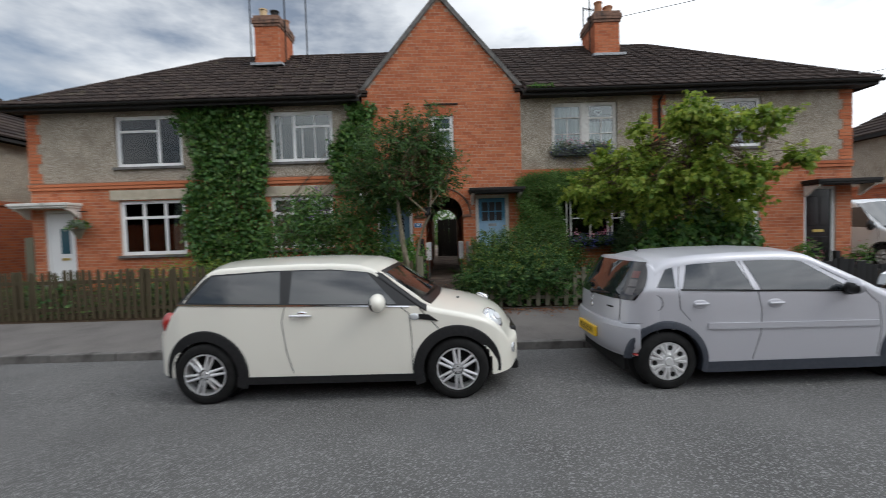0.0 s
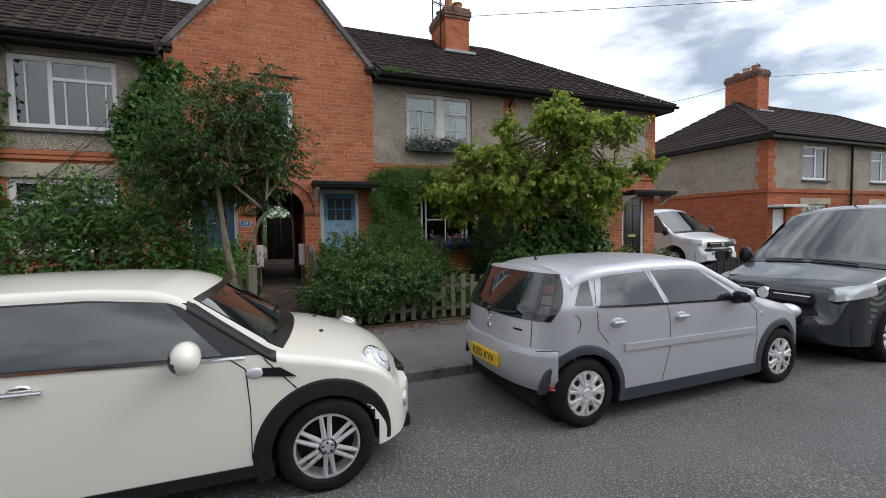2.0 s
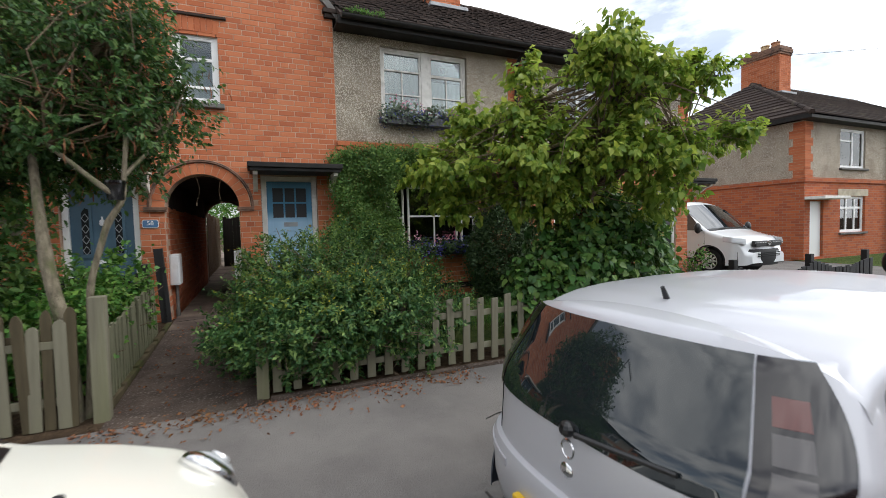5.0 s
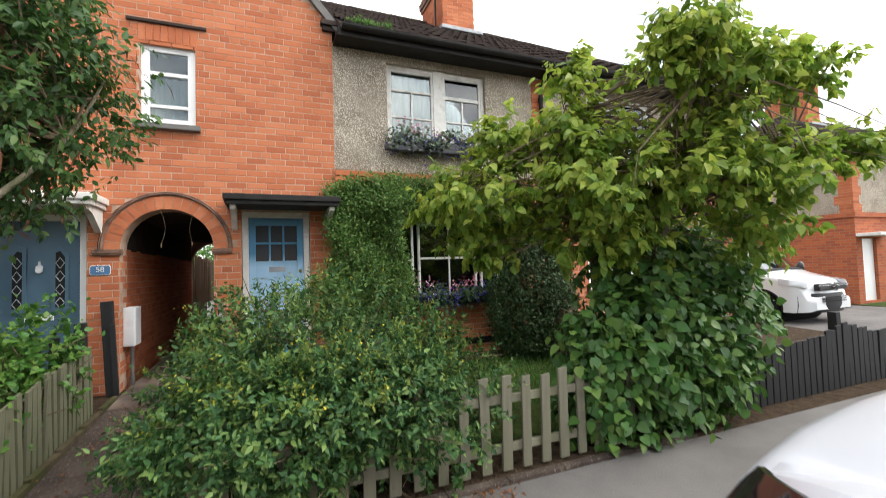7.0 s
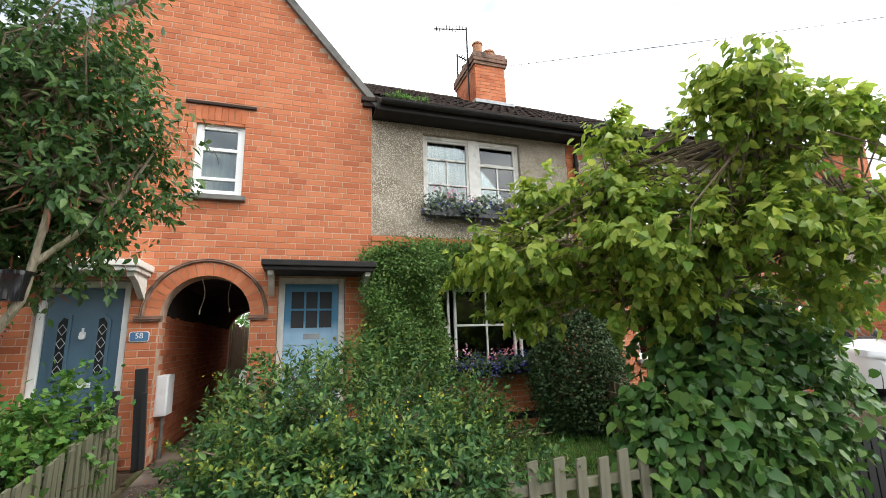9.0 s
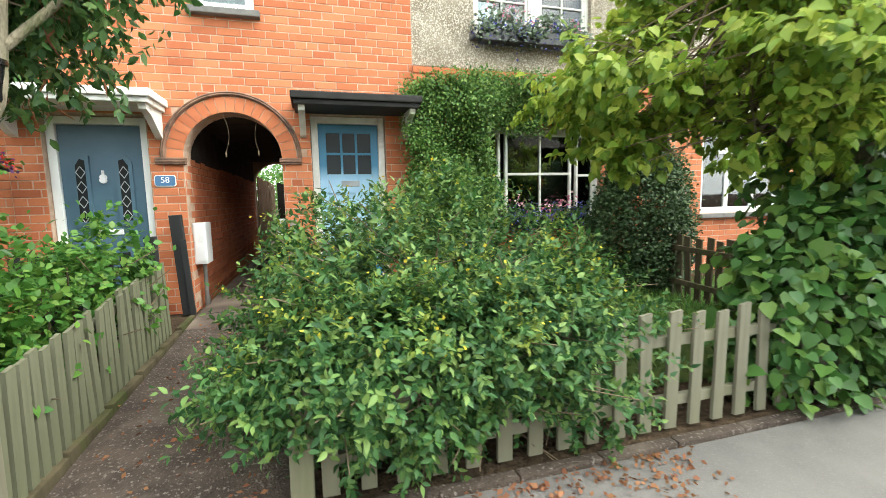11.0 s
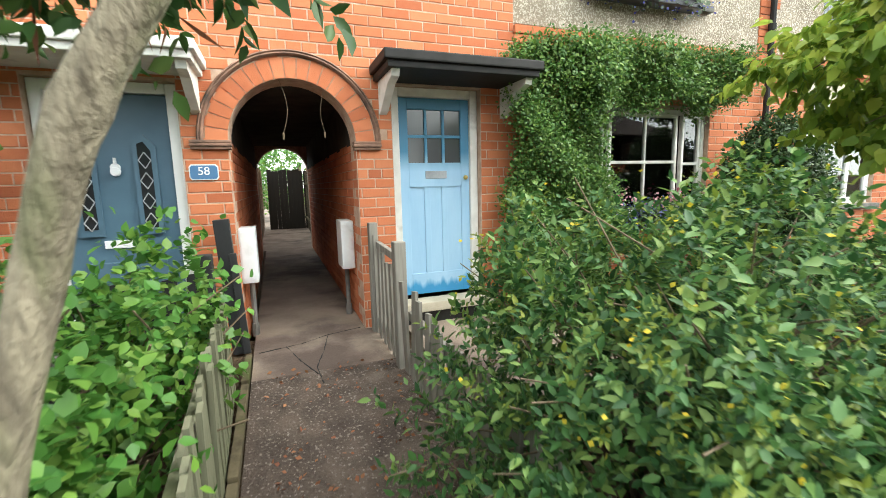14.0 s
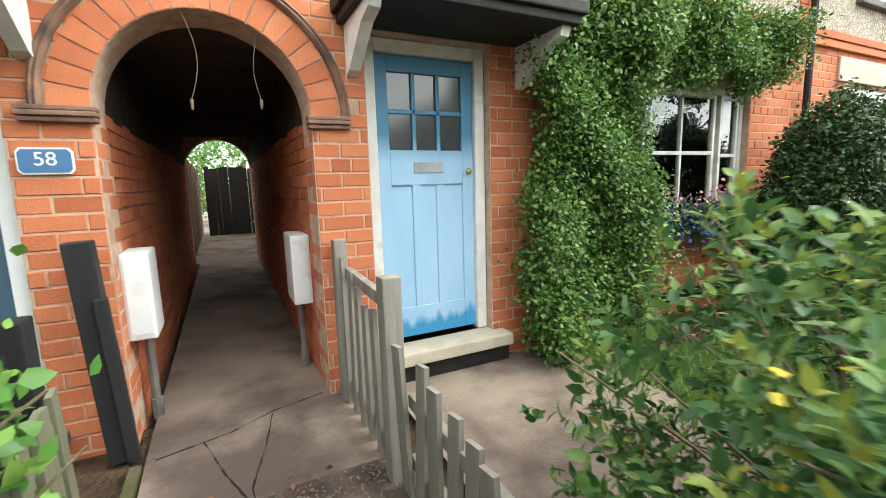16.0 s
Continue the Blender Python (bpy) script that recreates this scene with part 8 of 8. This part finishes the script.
k = (o[:, 2] > 0.45) & (t[:, 0] < -2.3)
foliage("flower_spikes", t[k][::6] + np.array([0, 0, 0.12]), o[k][::6], 14, 0.035, 0.03, SMALL, P_purple, bu, g, 0.0, 0.4, 1.2)
branches("stemwork", [(-3.0, 9.0, 0.28), (-2.2, 9.0, 0.28), (-1.6, 8.8, 0.28)], t, g, 70, M_twig, bu, 0.012, 0.05)

g = np.random.default_rng(20)
hg = thing("low_planting", "tangled low green planting along the front fence", "planting")
t, o = crown([((x, 8.4 + 0.25 * math.sin(x * 3), 0.55), (0.6, 0.35, 0.38 + 0.14 * math.sin(x * 1.7)), 1.0) for x in (-10.0, -9.0, -8.0, -7.0, -6.1, -5.2, -4.4, -3.6, -2.8)], 950, g, 10, 0.28, 0.35, 0.26)
foliage("leaves", t, o, 11, 0.09, 0.07, POINTED, L_bush, hg, g, 0.2, 0.6, 0.9)
t, o = crown([((-5.4, 8.7, 0.85), (0.55, 0.35, 0.42), 1.0), ((-4.6, 8.8, 0.75), (0.45, 0.3, 0.4), 1.0)], 200, g, 10, 0.28, 0.35, 0.26)
foliage("yellow_leaves", t, o, 11, 0.08, 0.055, POINTED, L_yellow, hg, g, 0.2, 0.6, 0.8)
g = np.random.default_rng(21)
yl = thing("golden_shrub", "small golden-leaved shrub behind the fence", "shrub")
t, o = crown([((-2.15, 8.25, 0.95), (0.28, 0.2, 0.22), 1.0)], 70, g, 10, 0.28, 0.35)
foliage("leaves", t, o, 10, 0.05, 0.05, POINTED, L_yellow, yl, g, 0.2, 0.6, 0.8)


# ---- flower boxes and baskets ----
def flower_box(x0, x1, y, z, label, mats, seed, h=0.26):
    fb = thing("window_box", label, "window box", "flower boxes")
    bm = bmesh.new()
    box(bm, x0, x1, y - 0.16, y - 0.005, z, z + 0.15, bevel=0.01)
    part("trough", bm, M_plastic, fb, "dark plastic trough")
    r = np.random.default_rng(seed)
    for name, m, n, size, dz in mats:
        x = r.uniform(x0 - 0.05, x1 + 0.05, n)
        t = np.stack([x, y - 0.12 + r.normal(0, 0.06, n), z + 0.12 + dz + r.normal(0, 0.07, n)], 1)
        foliage(name, t, unit(np.stack([r.normal(0, 0.3, n), -np.ones(n), r.normal(0.4, 0.4, n)], 1)), 12, 0.045, size, SMALL, m, fb, r, 0.2, 0.6, 1.4)
    return fb


flower_box(3.05, 4.25, F - 0.03, 1.16, "dark window box full of blue and pink flowers", [("leaves", L_dark, 90, 0.05, 0.02), ("blue_blossom", P_blue, 90, 0.03, 0.0), ("pink_blossom", P_pink, 10, 0.035, 0.18)], 31)
flower_box(2.80, 4.15, F - 0.06, 3.44, "window box of silvery leaves with pink and blue flowers", [("leaves", L_silver, 120, 0.055, 0.05), ("pink_blossom", P_pink, 14, 0.035, 0.18), ("blue_blossom", P_blue, 40, 0.03, -0.02)], 32)


def basket(x, y, z, label, mats, seed):
    hb = thing("hanging_basket", label, "hanging basket")
    bm = bmesh.new()
    rod(bm, (x, y, z - 0.28), (x, y, z - 0.02), 0.03, 0.17, 16)
    part("cone", bm, M_wood, hb, "grey-green woven cone")
    bm = bmesh.new()
    rod(bm, (x, F - 0.03, z + 0.42), (x, y, z + 0.42), 0.012, seg=6)
    rod(bm, (x, y, z + 0.42), (x, y, z - 0.02), 0.006, seg=6)
    part("bracket", bm, M_black, hb)
    r = np.random.default_rng(seed)
    for name, m, n, size in mats:
        d = unit(r.normal(0, 1, (n, 3)))
        d[:, 2] = np.abs(d[:, 2]) * 0.8
        foliage(name, np.array([x, y, z]) + d * np.array([0.22, 0.2, 0.17]), d, 12, 0.04, size, SMALL, m, hb, r, 0.2, 0.6, 1.4)


basket(-2.06, F - 0.42, 1.93, "cone hanging basket of red and purple flowers", [("leaves", L_rose, 26, 0.06), ("red_blossom", P_red, 16, 0.04), ("purple_blossom", P_purple, 16, 0.035)], 33)
basket(-9.18, F - 0.32, 2.0, "small hanging basket of pale trailing leaves", [("leaves", L_silver, 26, 0.06), ("leaves_green", L_rose, 14, 0.06)], 34)
g = np.random.default_rng(35)
rp = thing("flowering_plant", "pink flowering pot plants beside the black door", "plant")
t, o = crown([((8.9, 10.9, 0.75), (0.35, 0.25, 0.35), 1.0), ((10.2, 10.9, 0.7), (0.25, 0.25, 0.3), 0.6)], 80, g, 1, 0.3, 0.2, 0.4)
foliage("leaves", t, o, 12, 0.06, 0.06, POINTED, L_rose, rp, g)
foliage("blossom", t[::2] + o[::2] * 0.05, o[::2], 8, 0.04, 0.035, SMALL, P_pink, rp, g, 0, 0.6, 1.5)
# moss in the gutter, lawn blades, fallen leaves
g = np.random.default_rng(36)
ms = thing("gutter_moss", "bright tuft of moss in the gutter", "moss", kind="stuff")
t = np.stack([g.uniform(2.1, 2.75, 60), g.normal(EY - 0.03, 0.02, 60), g.normal(5.08, 0.015, 60)], 1)
foliage("tufts", t, np.tile([[0, 0, 1.0]], (60, 1)), 12, 0.02, 0.05, SMALL, L_rose, ms, g, -0.5, 0.9, 0.3)
gr = thing("grass_blades", "rough uncut grass blades on the little lawn", "grass", kind="stuff")
n = 2600
gx, gy = g.uniform(1.9, 6.4, n), g.uniform(8.9, 10.75, n)
t = np.stack([gx, gy, 0.30 + (gy - 9.0) * 0.04], 1)
foliage("blades", t, np.tile([[0, 0, 1.0]], (n, 1)), 5, 0.025, 0.085, SMALL, L_rose, gr, g, -0.8, 1.0, 0.14)
fl = thing("fallen_leaves", "scattered dry brown leaves on pavement and path", "leaves", kind="stuff")
n = 620
gx = np.concatenate([g.uniform(-0.6, 2.6, n - 160), g.uniform(-0.4, 0.6, 160)])
gy = np.concatenate([7.70 - np.abs(g.normal(0, 0.16, n - 160)), g.uniform(7.7, 10.6, 160)])
gz = np.interp(gy, [6.02, 7.62, 7.72, 9.2, 11.0], [0.103, 0.222, 0.228, 0.318, 0.412]) + 0.004
d = unit(np.stack([g.normal(0, 1, n), g.normal(0, 1, n), g.normal(0, 0.05, n)], 1))
foliage("dry_leaves", np.stack([gx, gy, gz], 1), d, 2, np.array([0.04, 0.03, 0.001]), 0.035, SMALL, L_brown, fl, g, 0.0, 2.0, 0.9)
# trees far behind the houses, seen through the passage and between roofs
g = np.random.default_rng(37)
bt_ = thing("back_garden_tree", "leafy green trees in the back gardens", "tree")
t, o = crown([((0.8, 26.5, 2.2), (2.2, 1.2, 1.6), 1.0), ((-1.8, 28, 3.0), (2.0, 1.2, 2.0), 1.0)], 700, g, 2, 0.2, 0.3, 0.5)
foliage("leaves", t, o, 10, 0.16, 0.13, POINTED, L_rose, bt_, g, 0.3, 0.5, 1.0)
for x, y, z in ((0.8, 26.5, 2.6), (-1.8, 28, 3.4)):
    bm = bmesh.new()
    limb(bm, [(x, y, 0.0), (x, y, z)], [0.14, 0.08])
    part("trunk", bm, M_bark, bt_)


# ---- bricks and tiles, piece by piece ----
COURSE, BL, GAP = 0.083, 0.240, 0.009


def brick_rows(x0, x1, z0, z1, holes, top=None):
    """(x, z, length) of the bricks of a wall face in stretcher bond with a header course now and then."""
    out = []
    k = int(math.floor(z0 / COURSE))
    while k * COURSE < z1:
        z = k * COURSE
        head = k % 6 == 3
        ln = BL / 2 if head else BL
        x = x0 - (ln / 2 if (k % 2) else 0.0)
        while x < x1:
            a, b = max(x, x0), min(x + ln, x1)
            segs = [(a, b)]
            for h in holes:
                if z + COURSE * 0.5 > h[2] and z + COURSE * 0.5 < h[3]:
                    nxt = []
                    for p, q in segs:
                        if q <= h[0] or p >= h[1]:
                            nxt.append((p, q))
                        else:
                            if p < h[0]:
                                nxt.append((p, h[0]))
                            if q > h[1]:
                                nxt.append((h[1], q))
                    segs = nxt
            for p, q in segs:
                if q - p > 0.03 and (top is None or top((p + q) / 2, z + COURSE)):
                    out.append((p, z, q - p))
            x += ln
        k += 1
    return out


def brick_box(x, y, z, w, d, h, c=0.004):
    """Vertices of a brick seen from its front (towards -y): a face with worn edges and four sides."""
    return [(x + c, y, z + c), (x + w - c, y, z + c), (x + w - c, y, z + h - c), (x + c, y, z + h - c),
            (x, y + c, z), (x + w, y + c, z), (x + w, y + c, z + h), (x, y + c, z + h),
            (x, y + d, z), (x + w, y + d, z), (x + w, y + d, z + h), (x, y + d, z + h)]


BF = [(0, 1, 2, 3), (0, 4, 5, 1), (1, 5, 6, 2), (2, 6, 7, 3), (3, 7, 4, 0), (4, 8, 9, 5), (5, 9, 10, 6), (6, 10, 11, 7), (7, 11, 8, 4)]
jit = random.Random(41)


def brick_mass(name, rows, y, owner, turn=None):
    verts, faces = [], []
    for x, z, w in rows:
        n = len(verts)
        dy = jit.uniform(-0.0025, 0.0025)
        pts = brick_box(x + GAP / 2, y + dy, z + GAP / 2, w - GAP, 0.03, COURSE - GAP)
        if turn:
            pts = [turn(p) for p in pts]
        verts += pts
        faces += [tuple(n + i for i in f) for f in BF]
    ob = sheet(name, verts, faces, M_brick, owner)
    return tagged(ob, kind="stuff")


low_holes = [(a, b, c, d) for a, b, c, d in OPEN_LOW]
brick_mass("bricks", brick_rows(HL, GL, 0.36, 3.0, low_holes), F, lower_wall)
brick_mass("bricks", brick_rows(GR, HR, 0.36, 3.0, low_holes), F, lower_wall)


def in_gable(x, z):
    if z > 5.2:
        lim = (APEX_Z - z) / (APEX_Z - 5.22)
        return (APEX_X - x) < lim * (APEX_X - GL) - 0.02 if x < APEX_X else (x - APEX_X) < lim * (GR - APEX_X) - 0.02
    # leave the arch and its ring free
    if z > ASPRING:
        return math.hypot(x - AX, z - COURSE / 2 - ASPRING) > 0.66
    return True


arch_hole = (AX - AR, AX + AR, 0.0, ASPRING)
rows = brick_rows(GL, GR, 0.36, APEX_Z, OPEN_GABLE + [arch_hole], in_gable)
near = [r for r in rows if r[1] < 2.75 and -0.95 < r[0] < 1.95]
near = sorted(near, key=lambda r: abs(r[0] - 0.2) + 0.3 * r[1])[:300]
chosen = set(near)
brick_mass("bricks", [r for r in rows if r not in chosen], GF, gable_wall)
cache = {}
for x, z, w in near:
    key = round(w, 2)
    if key not in cache:
        me = bpy.data.meshes.new("brick")
        me.from_pydata(brick_box(GAP / 2, 0, GAP / 2, w - GAP, 0.03, COURSE - GAP), [], BF)
        me.materials.append(M_brick_one)
        cache[key] = me
    b = new("brick", cache[key])
    b.parent = gable_wall
    b.matrix_basis = pose(x, GF + jit.uniform(-0.0025, 0.0025), z)
# ring of the arch
verts, faces = [], []
N = 19
for ring, (ra, rb) in enumerate(((AR + 0.002, AR + 0.155),)):
    for i in range(N):
        a0, a1 = math.pi * i / N + 0.008, math.pi * (i + 1) / N - 0.008
        n = len(verts)
        for y in (GF - 0.004, GF + 0.16):
            for r, u in ((ra, a0), (ra, (a0 + a1) / 2), (ra, a1), (rb, a1), (rb, (a0 + a1) / 2), (rb, a0)):
                verts.append((AX - r * math.cos(u), y, ASPRING + r * math.sin(u)))
        faces += [tuple(n + j for j in (5, 4, 3, 2, 1, 0))] + [(n + j, n + (j + 1) % 6, n + 6 + (j + 1) % 6, n + 6 + j) for j in range(6)]
tagged(sheet("arch_bricks", verts, faces, M_brick, gable_wall), "ring of radial bricks over the passage")
# soldier arch over the gable window
verts, faces = [], []
for i in range(8):
    x = -0.34 + i * 0.079
    n = len(verts)
    verts += brick_box(x, GF - 0.006, 4.606 - 0.0 + 0.012 * (1 - ((i - 3.5) / 3.5) ** 2), 0.071, 0.05, 0.205)
    faces += [tuple(n + j for j in f) for f in BF]
tagged(sheet("soldier_bricks", verts, faces, M_brick, gable_wall), "flat arch of upright bricks over the window")
# passage walls
span = brick_rows(GF + 0.012, BACK - 0.26, 0.40, ASPRING + 0.02, [])
brick_mass("passage_bricks", span, 0.0, house, lambda p: (AX - AR - p[1], p[0], p[2]))
brick_mass("passage_bricks", span, 0.0, house, lambda p: (AX + AR + p[1], p[0], p[2]))

# roof tiles, course by course
TW, NT = 0.30, 15
slope_y, slope_z = RY - EY, RZ - EZ
slen = math.hypot(slope_y, slope_z)


def tile_verts(x, k, w):
    """One interlocking tile with a roll at its side, tipped up at its lower edge."""
    s0, s1 = k / NT - 0.012, (k + 1) / NT
    out = []
    for s, lift in ((s0, 0.050), (s0, 0.030), (s1, 0.012)):
        for fx, roll in ((0.0, 0.018), (0.14, 0.018), (0.24, 0.0), (0.98, 0.0)):
            out.append((x + w * fx, EY + slope_y * s, EZ + slope_z * s + lift + (roll if lift != 0.030 else 0)))
    return out


TF = [(0, 1, 5, 4), (1, 2, 6, 5), (2, 3, 7, 6), (1, 0, 8, 9), (2, 1, 9, 10), (3, 2, 10, 11)]
tiles = []
for k in range(NT):
    s = (k + 0.5) / NT
    xa, xb = EXL + (RXL - EXL) * s, EXR + (RXR - EXR) * s
    z = EZ + slope_z * s
    half = (GR + 0.17 - APEX_X) * (GZ - z) / (GZ - GE)
    x = xa
    while x < xb:
        if x + TW < xb + 0.1 and not (APEX_X - half < x + TW / 2 < APEX_X + half):
            tiles.append((x, k))
        x += TW
M_tile_one = surface("roof_tile_single", (0.030, 0.022, 0.020), (0.055, 0.040, 0.034), 5, 0.9, 0.5, 60, 0.004, stain=(0.10, 0.085, 0.06), stain_scale=2.5, stain_range=(0.58, 0.8), pick='object', pick_cols=[(0.028, 0.021, 0.020), (0.045, 0.033, 0.029), (0.06, 0.044, 0.038)], spec=0.15)
near_t = sorted([t_ for t_ in tiles if t_[0] > 1.9], key=lambda t_: t_[0] + t_[1] * 0.25)[:300]
pick_t = set(near_t)
verts, faces = [], []
for x, k in tiles:
    if (x, k) in pick_t:
        continue
    n = len(verts)
    dz = jit.uniform(-0.005, 0.006)
    verts += [(a, b, c + dz) for a, b, c in tile_verts(x, k, TW)]
    faces += [tuple(n + j for j in f) for f in TF]
tagged(sheet("tiles", verts, faces, M_tile, roof), kind="stuff")
me = bpy.data.meshes.new("roof_tile")
v0 = tile_verts(0, 0, TW)
me.from_pydata(v0, [], TF)
me.materials.append(M_tile_one)
for x, k in near_t:
    b = new("roof_tile", me)
    b.parent = roof
    b.matrix_basis = pose(x, slope_y * k / NT, slope_z * k / NT + jit.uniform(-0.005, 0.006))
